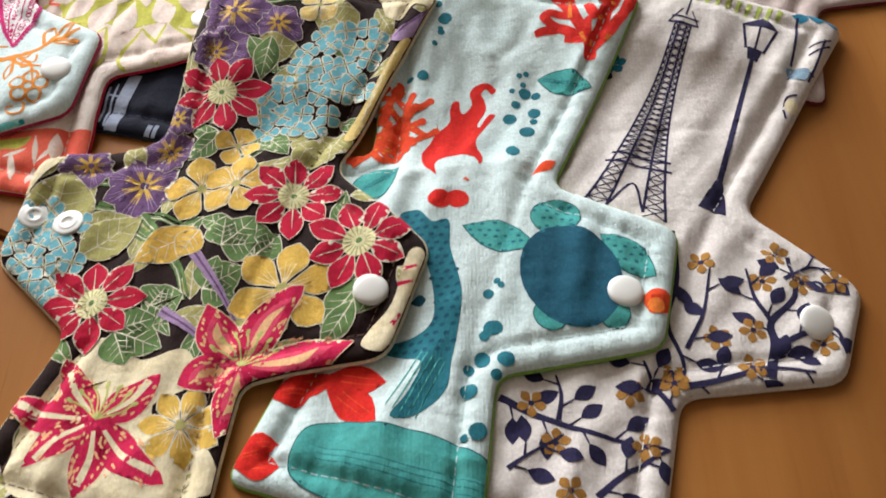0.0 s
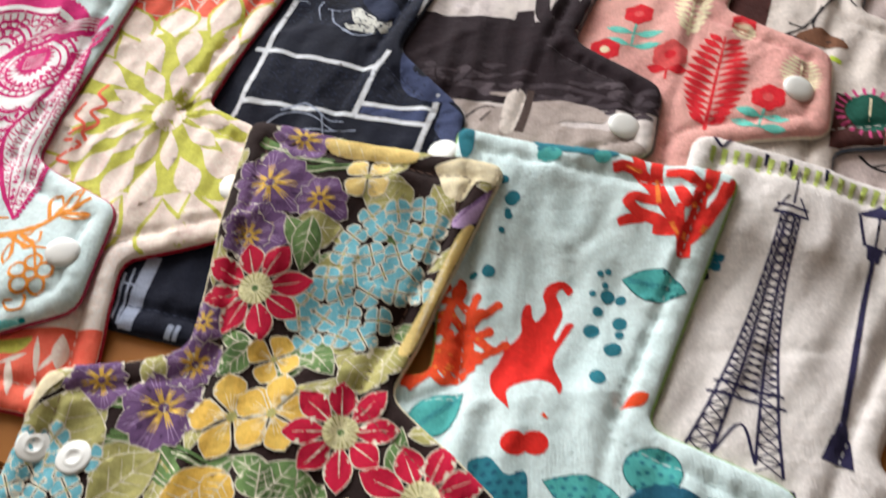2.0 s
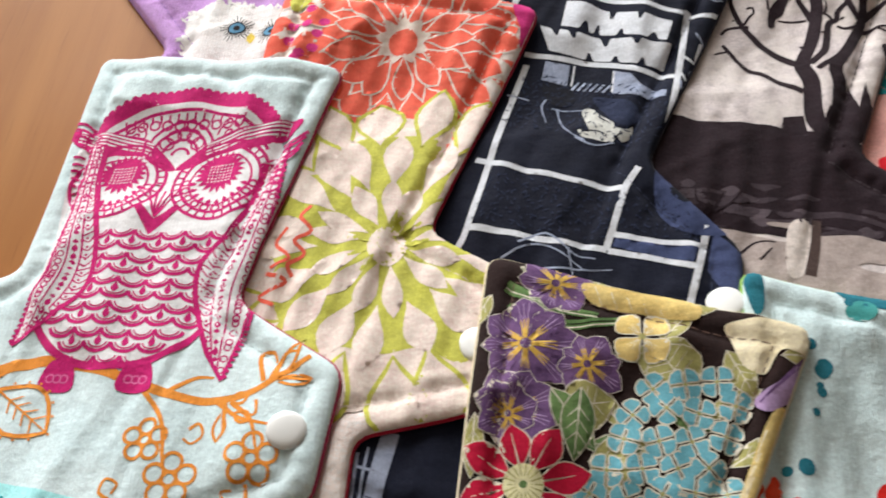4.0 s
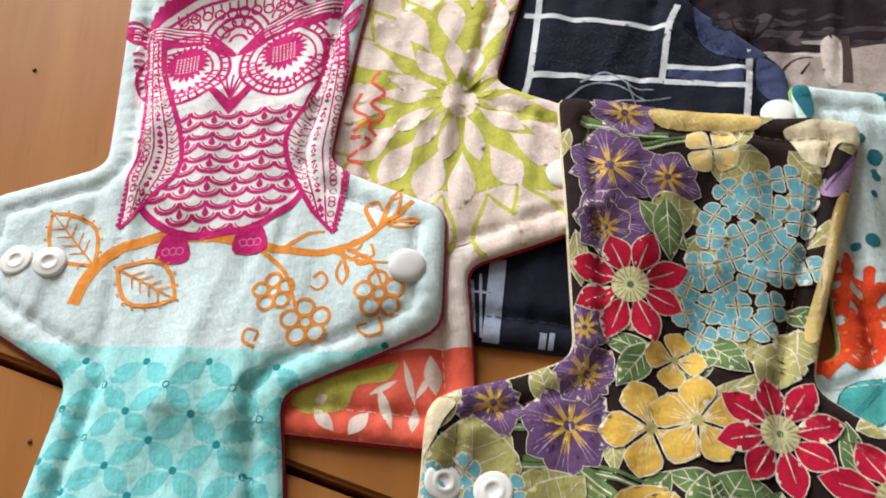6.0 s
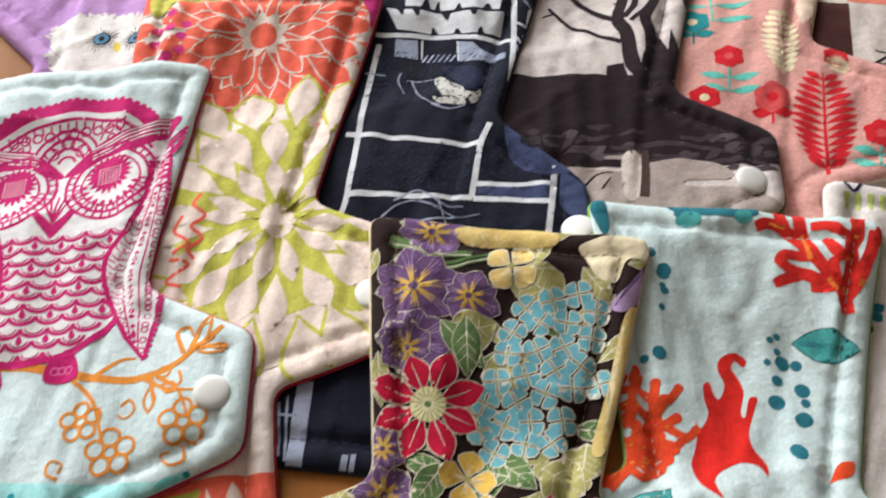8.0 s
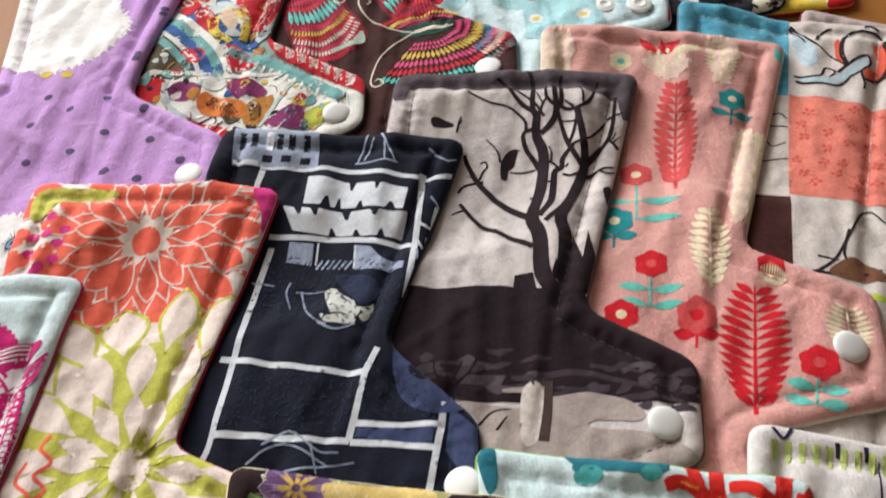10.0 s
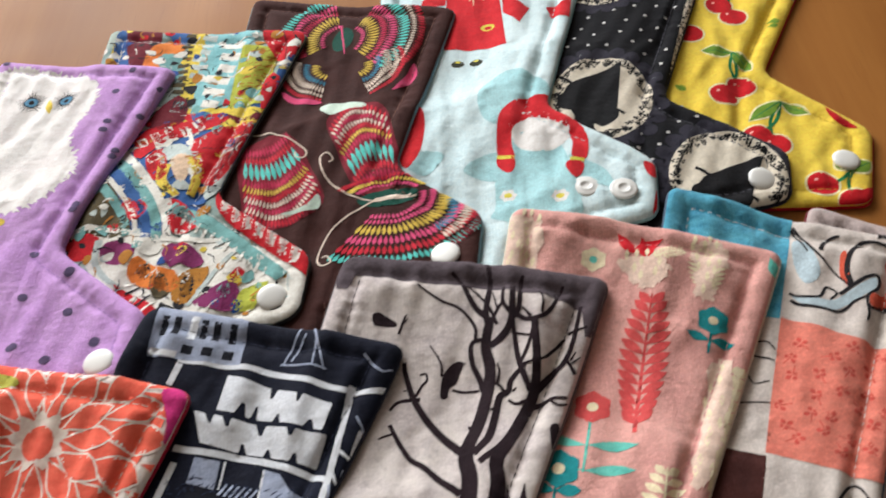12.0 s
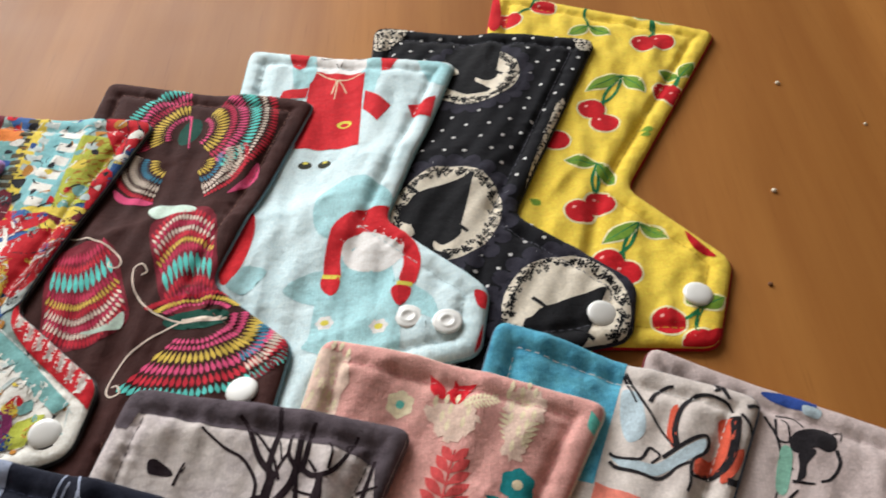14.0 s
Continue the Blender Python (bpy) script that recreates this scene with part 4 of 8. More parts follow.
mermaid.prints("red_coral_print", [([grown(limb, 0.5) for limb in [stroke([(163.1, 617.3), (163.7, 623.9), (161.8, 630.0), (158.8, 638.1), (158.0, 647.8), (160.3, 656.5)], 3.6, 3.0), stroke([(158.5, 638.4), (153.2, 648.6), (148.6, 651.8), (144.6, 651.5)], 3.4, 2.6), stroke([(153.3, 649.4), (152.8, 654.9), (153.1, 658.1)], 2.8, 2.8), stroke([(159.7, 654.0), (163.7, 654.8), (167.9, 654.7)], 3.0, 2.2), stroke([(161.7, 647.9), (166.3, 646.6), (169.6, 643.1), (172.2, 640.2)], 2.4, 2.6), stroke([(158.7, 637.0), (152.3, 639.3), (149.5, 639.5), (147.4, 637.4)], 2.4, 2.8), stroke([(159.7, 627.3), (155.5, 631.4), (150.1, 634.9), (147.5, 638.1)], 3.2, 2.6), stroke([(161.5, 626.3), (155.2, 627.5)], 3.2, 2.6), stroke([(152.8, 632.4), (147.9, 631.7), (144.5, 631.0)], 2.8, 2.2), stroke([(163.7, 623.0), (168.4, 630.0), (171.0, 638.0), (174.2, 641.8), (176.7, 648.4)], 3.6, 3.4), stroke([(174.6, 645.4), (179.3, 649.6)], 3.0, 2.6), stroke([(164.0, 622.2), (169.8, 626.9), (174.1, 632.2), (177.4, 636.4), (179.9, 641.6)], 3.4, 2.8), stroke([(178.5, 637.4), (182.7, 642.4)], 2.6, 2.2), stroke([(162.9, 627.6), (163.4, 633.0), (164.5, 634.4)], 2.4, 2.0), stroke([(167.1, 634.2), (165.5, 637.3), (164.4, 642.3)], 2.8, 2.4), stroke([(168.7, 634.4), (171.2, 640.0)], 2.6, 2.4)]], ink("coral_scarlet_print", 226, 52, 40, 216, 40, 36)), ([stroke([(157.4, 636.5), (158.1, 646.1)], 1.6, 1.1, 2), stroke([(153.3, 649.4), (148.6, 651.8)], 1.2, 0.8, 2), stroke([(160.8, 629.2), (162.2, 624.5)], 1.6, 1.1, 2), stroke([(174.2, 641.4), (173.6, 640.3)], 2.2, 1.5, 2), stroke([(168.7, 633.4), (168.3, 634.8)], 2.0, 1.4, 2), stroke([(171.3, 626.9), (169.6, 624.5)], 2.0, 1.4, 2), stroke([(160.7, 654.5), (161.9, 656.5)], 1.6, 1.1, 2), stroke([(164.0, 623.0), (164.6, 625.5)], 1.6, 1.1, 2)], ink("orange_fleck_print", 244, 130, 56))])
coral_branch(mermaid, (76.8, 575.9), [(88.9, 608.2), (98.2, 604.7), (101.7, 593.0), (83.5, 585.1), (96.2, 585.7)], 3.6)
for base, tip, w in (((54.8, 488.7), (77.8, 492.0), 9), ((55.8, 487.8), (71.1, 489.2), 10), ((71.6, 493.0), (92.3, 489.4), 10), ((72.6, 492.0), (89.7, 476.5), 11), ((46.1, 471.1), (61.5, 472.4), 8), ((48.4, 466.0), (62.3, 465.4), 9), ((47.4, 467.7), (57.9, 470.3), 9)):
    mermaid.prints("red_fin_print", [(petal(base, tip, w, 0.6), HAIR_RED), ([stroke([between(base, tip, 0.35, k), between(base, tip, 0.85, k)], 0.4, 0.2, 1) for k in (-0.05, 0.05)], CORAL_RED)])
for base, tip, w in (((144.1, 611.4), (162.7, 604.8), 11), ((93.7, 572.2), (75.9, 559.0), 13), ((134.0, 450.6), (66.2, 470.7), 25)):
    body = petal(base, tip, w, 0.5)
    if w > 20:
        body = smooth_loop([between(base, tip, f, k) for f, k in ((0, 0), (0.2, 0.12), (0.5, 0.17), (0.8, 0.165), (0.97, 0.11), (1.0, 0.0), (0.96, -0.1), (0.8, -0.15), (0.5, -0.17), (0.2, -0.12))])
    mermaid.prints("teal_fish_print", [(grown(body, 0.35), TEAL_LINE), (body, TEAL), ([stroke([between(base, tip, 0.08, k), between(base, tip, 0.9, k * 0.8)], 0.3, 0.2, 3) for k in (-0.03, 0.0, 0.03)], DEEP_TEAL)])
mermaid.prints("orange_fish_print", [(petal((138.9, 566.7), (147.6, 571.2), 4.5), CORAL_RED)])
mermaid.prints("orange_fish_print", [([petal((170.5, 516.2), (176.8, 510.1), 9), oval((174.4, 513.5), 4.5)], CORAL_RED), ([oval((173.3, 511.7), 2.6)], ink("orange_fleck_print", 244, 140, 60))])
mermaid.each("teal_edge_print", [smooth_loop([(118.7, 667.8), (132.7, 664.4), (145.8, 659.0), (143.9, 654.8), (130.3, 657.9), (120.5, 661.7)]), smooth_loop([(92.6, 671.2), (97.9, 673.8), (97.4, 661.0), (94.0, 657.2)])], DEEP_TEAL)
mermaid.each("teal_spot_print", [oval((123.4, 658.2), 4.2, 3.2), oval((141.0, 655.5), 3, 2.4)], TEAL)
bubbles = [(p, r) for pts, r in (([(110.8, 641.6), (132.8, 593.5), (139.0, 605.7), (139.2, 586.6), (133.4, 576.4), (141.8, 595.8), (124.7, 505.9), (127.0, 495.3), (119.0, 472.7), (116.6, 485.5), (120.5, 495.4)], 2.3), ([(101.7, 614.6), (107.8, 648.1), (135.5, 600.3), (142.9, 604.2), (116.4, 492.5), (124.4, 490.2), (123.0, 518.2), (121.3, 503.4)], 1.7), ([(137.4, 613.5), (134.4, 606.6), (106.5, 628.6), (139.9, 614.1), (125.8, 522.7), (127.0, 520.9), (108.7, 636.1), (114.6, 470.7), (103.9, 643.6), (138.6, 609.5)], 1.1), ([(110.0, 640.4), (102.0, 614.0), (133.0, 577.0), (133.3, 593.5), (138.1, 586.3)], 2.2), ([(108.9, 634.3), (97.2, 613.4), (138.7, 604.7), (141.3, 591.7)], 1.4), ([(120.5, 661.1), (116.7, 669.6)], 1.2), ([(118.3, 472.2), (123.4, 505.8), (127.6, 494.9), (120.5, 495.8), (116.1, 485.3)], 2.4)) for p in pts]
for p, r in bubbles:
    mermaid.prints("teal_bubble_print", [(oval(p, r, r * 1.05, 0.3, 12), DEEP_TEAL)])
mermaid.prints("teal_mark_print", [([petal((98.6, 516.4), (103.8, 516.8), 4)], NAVY_TEAL)])
mermaid.stitches(ink("mint_thread", 196, 216, 214))
mermaid.snap((164.8, 517.2))

INK_NAVY = ink("ink_navy_print", 36, 32, 62, 46, 42, 78)
BRONZE = ink("bronze_flower_print", 150, 104, 48, 172, 126, 62)
AWNING = ink("awning_blue_print", 44, 130, 160, 30, 96, 130)


def tower_print(pad, left, right, top):
    """A lattice iron tower: flared legs, two decks, crossed struts and a lantern."""
    foot = between(left, right, 0.5)
    def at(x, t):
        wide = math.dist(left, right) * (0.40 * (1 - t) ** 2.3 + 0.105)
        ux, uy = (right[0] - left[0]) / math.dist(left, right), (right[1] - left[1]) / math.dist(left, right)
        c = between(foot, top, t)
        return (c[0] + ux * wide * x, c[1] + uy * wide * x)
    lines = []
    for x in (-1, -0.45, 0.45, 1):
        lines.append(stroke([at(x, t) for t in np.linspace(0.0 if abs(x) == 1 else 0.02, 0.93, 9)], 1.0, 0.55))
    levels = np.concatenate([np.linspace(0.0, 0.22, 6), np.linspace(0.27, 0.92, 24)])
    for a, b in zip(levels, levels[1:]):
        if a < 0.2:
            pairs = ((-1, -0.45), (0.45, 1))
        else:
            pairs = ((-1, 0), (0, 1))
        for x0, x1 in pairs:
            lines += [stroke([at(x0, a), at(x1, b)], 0.42, 0.42, 1), stroke([at(x1, a), at(x0, b)], 0.42, 0.42, 1)]
        lines.append(stroke([at(-1, b), at(1 if a > 0.2 else -0.45, b)], 0.4, 0.4, 1))
        if a <= 0.2:
            lines.append(stroke([at(0.45, b), at(1, b)], 0.4, 0.4, 1))
    for t, w in ((0.225, 1.25), (0.265, 1.2), (0.925, 1.9), (0.955, 1.7)):
        lines.append(stroke([at(-w, t), at(w, t)], 0.9, 0.9, 2))
    lines += [stroke([at(-1.8, 0.925), at(-0.6, 1.0)], 0.6, 0.5, 1), stroke([at(1.8, 0.925), at(0.6, 1.0)], 0.6, 0.5, 1), stroke([at(-0.45, 0.02), at(0, 0.14), at(0.45, 0.02)], 0.9, 0.9)]
    lines.append(stroke([at(0, 0.97), between(foot, top, 1.13)], 0.8, 0.4, 2))
    return pad.prints("iron_tower_print", [(lines, INK_NAVY)], "navy lattice tower drawn in ink")


tower_print(paris, (155.0, 554.8), (181.5, 546.1), (201.5, 638.1))


def lamp_print(pad, foot, top):
    p = lambda t, x: between(foot, top, t, x)
    shaft = [stroke([p(0.0, 0), p(0.76, 0.0)], 2.3, 1.5), np.array([p(0, 0.05), p(0, -0.05), p(0.09, -0.03), p(0.12, 0.0), p(0.09, 0.03)]), np.array([p(0.1, 0.025), p(0.1, -0.025), p(0.14, -0.015), p(0.14, 0.015)])]
    head = [np.array([p(0.74, 0.02), p(0.74, -0.02), p(0.80, -0.03), p(0.80, 0.03)]), np.array([p(0.92, 0.075), p(0.92, -0.075), p(0.975, -0.015), p(1.0, 0.0), p(0.975, 0.015)]), stroke([p(0.79, 0.035), p(0.92, 0.065)], 1.0, 1.0, 1), stroke([p(0.79, -0.035), p(0.92, -0.065)], 1.0, 1.0, 1), stroke([p(0.79, 0.0), p(0.92, 0.0)], 0.8, 0.8, 1)]
    return pad.prints("street_lamp_print", [(shaft + head, INK_NAVY)], "navy street lamp drawn in ink")


lamp_print(paris, (197.4, 550.5), (230.6, 638.4))


def twig_print(pad, path, wide, leaves, blooms):
    lines = [stroke(path, wide, wide * 0.4)]
    pads_ = smooth_line(path, 4)
    rng_ = np.random.default_rng(int(abs(path[0][0]) + abs(path[0][1])))
    foliage = []
    for k in range(leaves):
        a = pads_[int((k + 0.6) / leaves * (len(pads_) - 1))]
        b = pads_[min(int((k + 0.6) / leaves * (len(pads_) - 1)) + 1, len(pads_) - 1)]
        way = math.atan2(b[1] - a[1], b[0] - a[0]) + (0.9 if k % 2 else -0.9)
        stem = polar(a, 4.5, way)
        lines.append(stroke([a, stem], 0.8, 0.5, 1))
        foliage.append(petal(stem, polar(stem, rng_.uniform(7, 9), way + rng_.uniform(-0.3, 0.3)), 4.6, 0.5))
    flowers, hearts = [], []
    for c in blooms:
        t0 = rng_.uniform(0, 1)
        flowers += [petal(c, polar(c, 4.5, t0 + j * 1.257), 2.9, 0.64) for j in range(5)]
        hearts.append(oval(c, 0.9, n=7))
    shapes = [(lines + foliage, INK_NAVY)]
    if flowers:
        shapes += [(flowers, BRONZE), (hearts, INK_NAVY)]
    return pad.prints("flowering_twig_print", shapes)


twig_print(paris, [(204.0, 489.0), (207.5, 500.3), (208.0, 507.9), (217.0, 517.0), (217.7, 531.2)], 3.2, 4, [(214.0, 532.5), (208.2, 522.6)])
twig_print(paris, [(207.0, 498.5), (215.1, 502.5), (225.8, 505.4), (227.8, 496.5)], 2.2, 4, [(220.0, 521.3), (221.9, 500.2)])
twig_print(paris, [(208.0, 507.9), (205.0, 515.7), (204.1, 527.8)], 1.8, 3, [(201.9, 505.0)])
twig_print(paris, [(214.7, 522.6), (222.7, 526.9), (231.1, 525.8)], 1.4, 3, [(230.2, 521.5)])
twig_print(paris, [(180.1, 487.1), (191.5, 489.2), (205.0, 492.4), (217.3, 490.4)], 2.2, 5, [(199.6, 492.8)])
twig_print(paris, [(182.9, 542.7), (181.9, 524.2), (177.0, 508.8), (179.9, 494.5), (177.7, 487.1)], 2.2, 5, [(190.4, 530.3), (190.9, 502.8), (176.4, 490.1)])
twig_print(paris, [(181.4, 499.6), (188.3, 512.0), (192.6, 527.4)], 1.5, 3, [])
twig_print(paris, [(125.0, 484.4), (136.9, 478.1), (152.2, 472.1), (172.2, 467.4)], 2.4, 7, [(134.2, 482.7), (140.3, 470.3), (162.9, 484.8)])
twig_print(paris, [(174.8, 479.3), (170.4, 487.3), (167.7, 494.9)], 2.0, 4, [(176.0, 488.1)])
twig_print(paris, [(141.6, 477.0), (143.0, 484.9), (141.9, 491.5)], 1.6, 2, [])
twig_print(paris, [(150.5, 454.3), (158.9, 460.8), (171.4, 467.3)], 2.2, 3, [(143.3, 455.9), (165.8, 468.7)])
twig_print(paris, [(126.5, 462.9), (131.3, 466.1), (142.8, 472.7)], 1.5, 3, [])
paris.prints("cafe_print", [([petal((241.5, 639.5), (247.7, 637.2), 6), petal((247.1, 639.2), (254.2, 637.0), 6), petal((253.1, 637.2), (260.9, 635.7), 6)], AWNING), ([stroke([(243.7, 638.2), (239.7, 624.5), (235.9, 613.3)], 1.0), stroke([(233.2, 607.4), (239.4, 609.9), (242.9, 607.5)], 0.9), stroke([(230.2, 595.6), (231.8, 599.1), (235.3, 599.5)], 0.8), stroke([(229.7, 589.9), (229.7, 594.2)], 0.8), stroke([(251.5, 626.6), (245.1, 613.5), (240.1, 604.5)], 0.9), stroke([(244.6, 623.0), (253.9, 626.8)], 0.7), stroke([(243.4, 618.4), (252.9, 623.8)], 0.7)], INK_NAVY), ([smooth_loop([(234.3, 612.2), (241.4, 610.8), (239.2, 605.4), (234.5, 607.1)])], ink("slate_print", 130, 156, 176)), ([oval((232.7, 595.1), 2.4, 3.2)], CREAM)])
paris.prints("blue_flower_print", [([petal((172.8, 618.5), polar((172.8, 618.5), 4.5, a), 3.4) for a in np.arange(0.2, 6.2, 1.25)], AWNING), ([petal((171.5, 615.2), (169.1, 611.5), 3)], INK_NAVY)])
LIME = ink("lime_mark_print", 190, 206, 110)
paris.prints("lime_edge_print", [([stroke([between((177.2, 661.2), (239.8, 640.7), t), between((175.5, 655.6), (236.4, 634.3), t)], 2.0, 1.2, 1) for t in np.linspace(0.03, 0.97, 17)], LIME), ([stroke([between((177.5, 663.1), (240.3, 642.2), t), between((176.4, 658.9), (238.2, 637.3), t)], 1.4, 1.0, 1) for t in (0.3, 0.42, 0.6)], INK_NAVY), ([stroke([(179.7, 664.5), (181.8, 660.5), (185.8, 663.9)], 1.0)], INK_NAVY)])
paris.stitches(ink("white_thread", 236, 232, 226))
paris.snap((221.4, 507.0))

MAGENTA = ink("magenta_print", 208, 34, 118, 190, 24, 104)
ORANGE = ink("orange_print", 238, 154, 66, 226, 134, 48)
AQUA = ink("aqua_print", 164, 230, 230, 176, 236, 236)
DEEP_AQUA = ink("deep_aqua_print", 116, 212, 214, 128, 218, 220)
DOT_TEAL = ink("teal_dot_print", 30, 150, 158)
OWL_WHITE = ink("white_owl_ground", 242, 240, 240)
low_edge = [(-170.1, 619.2), (-155.1, 614.8), (-115.9, 607.6), (-82.5, 600.4), (-51.3, 596.3), (-44.4, 598.1)]
owl.prints("aqua_panel", [(np.array(low_edge + [owl.place(75, -150), owl.place(-75, -150)]), AQUA)], "aqua cotton lower end with a petal lattice")
o, a, b = (-106.1, 593.1), np.array((-99.0, 583.8)) - (-106.1, 593.1), np.array((-118.2, 587.5)) - (-106.1, 593.1)
lens, dots = [], []
floor_y = lambda q: np.interp(q[0], [p[0] for p in low_edge], [p[1] for p in low_edge]) - 1.0
for i in range(-7, 8):
    for j in range(-7, 8):
        q = np.array(o) + i * a + j * b
        if q[1] < floor_y(q):
            dots.append(oval(q, 1.15, n=9))
            for w in (a, b):
                if (q + w)[1] < floor_y(q + w):
                    lens.append(petal(q + w * 0.04, q + w * 0.96, 6.0, 0.5))
tagged(owl.prints("lattice_petals_print", [(lens, DEEP_AQUA)]), "", "", "", "stuff")
owl.each("lattice_dot_print", dots, DOT_TEAL)


def owl_shape(pad, foot, top):
    """The big line-drawn bird motif, as rings, scallops and drops."""
    L = math.dist(foot, top)
    ux, uy = (top[1] - foot[1]) / L, -(top[0] - foot[0]) / L
    P = lambda x, y: (foot[0] + (top[0] - foot[0]) * y + ux * L * x, foot[1] + (top[1] - foot[1]) * y + uy * L * x)
    line = lambda pts, w, e=None: stroke([P(*q) for q in pts], w * L * 1.22, None if e is None else e * L * 1.22)
    ring = lambda c, r, w: line([(c[0] + r * math.cos(t), c[1] + r * math.sin(t)) for t in np.linspace(0, 6.2832, 22)], w)
    body = smooth_loop([P(*q) for q in ((-0.34, 0.80), (-0.2, 0.94), (0, 1.0), (0.2, 0.94), (0.34, 0.80), (0.33, 0.6), (0.30, 0.4), (0.29, 0.2), (0.16, 0.04), (0, 0.0), (-0.16, 0.04), (-0.29, 0.2), (-0.30, 0.4), (-0.33, 0.6))])
    pad.prints("owl_ground_print", [(body, OWL_WHITE)])
    cap = [(-0.33, 0.82), (-0.26, 0.91), (-0.13, 0.975), (0, 0.99), (0.13, 0.975), (0.26, 0.91), (0.33, 0.82)]
    ink_a = [line(cap, 0.042), line([(x * 0.92, y - 0.055) for x, y in cap], 0.01)]
    c = smooth_line(cap, 5)
    ink_a += [oval(P(x * 1.035, y + 0.022), 0.012 * L, n=8) for x, y in c]
    ink_a += [ring((x, 0.885 - 0.25 * x * x), 0.016, 0.006) for x in np.linspace(-0.19, 0.19, 10)]
    for x0 in (-0.25, 0.25, -0.16, 0.16):
        ink_a.append(line([(x0 + (0.004 + 0.0042 * t) * math.cos(t), 0.845 - 0.3 * (abs(x0) - 0.16) + (0.004 + 0.0042 * t) * math.sin(t)) for t in np.linspace(0, 9.5, 16)], 0.006))
    ink_a += [line([(x, 0.925 - 0.6 * x * x), (x * 0.96, 0.895 - 0.6 * x * x)], 0.006) for x in np.linspace(-0.21, 0.21, 15)]
    for r in (0.03, 0.06, 0.09, 0.115):
        ink_a.append(line([(r * math.cos(t), 0.77 + r * 1.1 * math.sin(t)) for t in np.linspace(0.2, 2.94, 8)], 0.008))
    ink_a += [ring((0.055 * math.cos(t), 0.80 + 0.055 * math.sin(t)), 0.022, 0.006) for t in np.linspace(0.3, 2.84, 5)]
    brow = lambda s: smooth_loop([P(s * x, y) for x, y in ((0.0, 0.715), (0.05, 0.775), (0.14, 0.84), (0.27, 0.86), (0.40, 0.875), (0.36, 0.81), (0.26, 0.775), (0.14, 0.765), (0.06, 0.72))])
    pad.prints("owl_brow_print", [([brow(1), brow(-1)] + ink_a, MAGENTA), ([line([(s * 0.09, 0.775 + k), (s * 0.2, 0.81 + k), (s * 0.36, 0.836 + k)], 0.005) for s in (1, -1) for k in (-0.008, 0.006, 0.02, 0.032)], OWL_WHITE)])
    eyes, pupils, teeth = [], [], []
    for s in (-1, 1):
        e = (s * 0.172, 0.655)
        eyes += [ring(e, 0.155, 0.009), ring(e, 0.128, 0.008), ring(e, 0.10, 0.006)]
        eyes += [line([(e[0] + 0.13 * math.cos(t), e[1] + 0.13 * math.sin(t)), (e[0] + 0.153 * math.cos(t), e[1] + 0.153 * math.sin(t))], 0.006) for t in np.arange(0, 6.28, 0.2)]
        eyes += [ring((e[0] + 0.113 * math.cos(t), e[1] + 0.113 * math.sin(t)), 0.012, 0.006) for t in np.arange(3.2, 6.3, 0.32)]
        eyes += [petal(P(e[0] + 0.075 * math.cos(t), e[1] + 0.075 * math.sin(t)), P(e[0] + 0.1 * math.cos(t), e[1] + 0.1 * math.sin(t)), 0.016 * L) for t in np.arange(3.3, 6.2, 0.3)]
        pupils += [oval(P(e[0] - s * 0.01, e[1] + 0.035), 0.064 * L, 0.06 * L)] + [petal(P(e[0] - s * 0.01 + 0.05 * math.cos(t), e[1] + 0.035 + 0.05 * math.sin(t)), P(e[0] - s * 0.01 + 0.084 * math.cos(t), e[1] + 0.035 + 0.084 * math.sin(t)), 0.016 * L, 0.3) for t in np.arange(0, 6.2, 0.3)]
        teeth += [oval(P(e[0] - s * 0.01 + x, e[1] + 0.02 + y), 0.0035 * L, n=5) for x in np.arange(-0.035, 0.04, 0.012) for y in np.arange(-0.02, 0.05, 0.012)]
    pad.prints("owl_eye_print", [(eyes, MAGENTA), (pupils, MAGENTA), (teeth, OWL_WHITE)])
    beak = [np.array([P(-0.075, 0.545), P(-0.05, 0.55), P(0, 0.50), P(0.05, 0.55), P(0.075, 0.545), P(0, 0.44)])]
    beak += [line([(0, 0.505), (x, 0.62)], 0.006) for x in (-0.05, -0.025, 0, 0.025, 0.05)]
    scales, drops = [], []
    for row in range(11):
        y = 0.455 - row * 0.042
        half = 0.235 if y > 0.2 else 0.235 * math.sqrt(max(0.04, 1 - ((0.2 - y) / 0.21) ** 2))
        gap = 0.078
        n = int(half / gap) + 1
        for k in range(-n, n + 1):
            x = k * gap + (gap / 2 if row % 2 else 0)
            if abs(x) > half:
                continue
            arc = lambda r, w: line([(x + r * math.cos(t), y + r * 0.78 * math.sin(t)) for t in np.linspace(3.3, 6.12, 7)], w)
            scales.append(arc(0.04, 0.009))
            scales.append(arc(0.027, 0.0035))
            if row % 2:
                drops.append(petal(P(x, y + 0.028), P(x, y - 0.016), 0.02 * L, 0.7))
    belly = line([(-0.285, 0.24), (-0.24, 0.12), (-0.14, 0.03), (0, 0.0), (0.14, 0.03), (0.24, 0.12), (0.285, 0.24)], 0.018)
    pad.prints("owl_feathers_print", [(scales + drops + beak + [belly], MAGENTA)])
    for s in (-0.13, 0.1):
        pad.prints("owl_foot_print", [(smooth_loop([P(s - 0.03, 0.015), P(s + 0.03, 0.015), P(s + 0.05, -0.06), P(s, -0.075), P(s - 0.05, -0.06)]), MAGENTA), ([ring((s + k, -0.035), 0.011, 0.004) for k in (-0.02, 0, 0.02)], ink("pale_magenta_print", 226, 110, 164))])


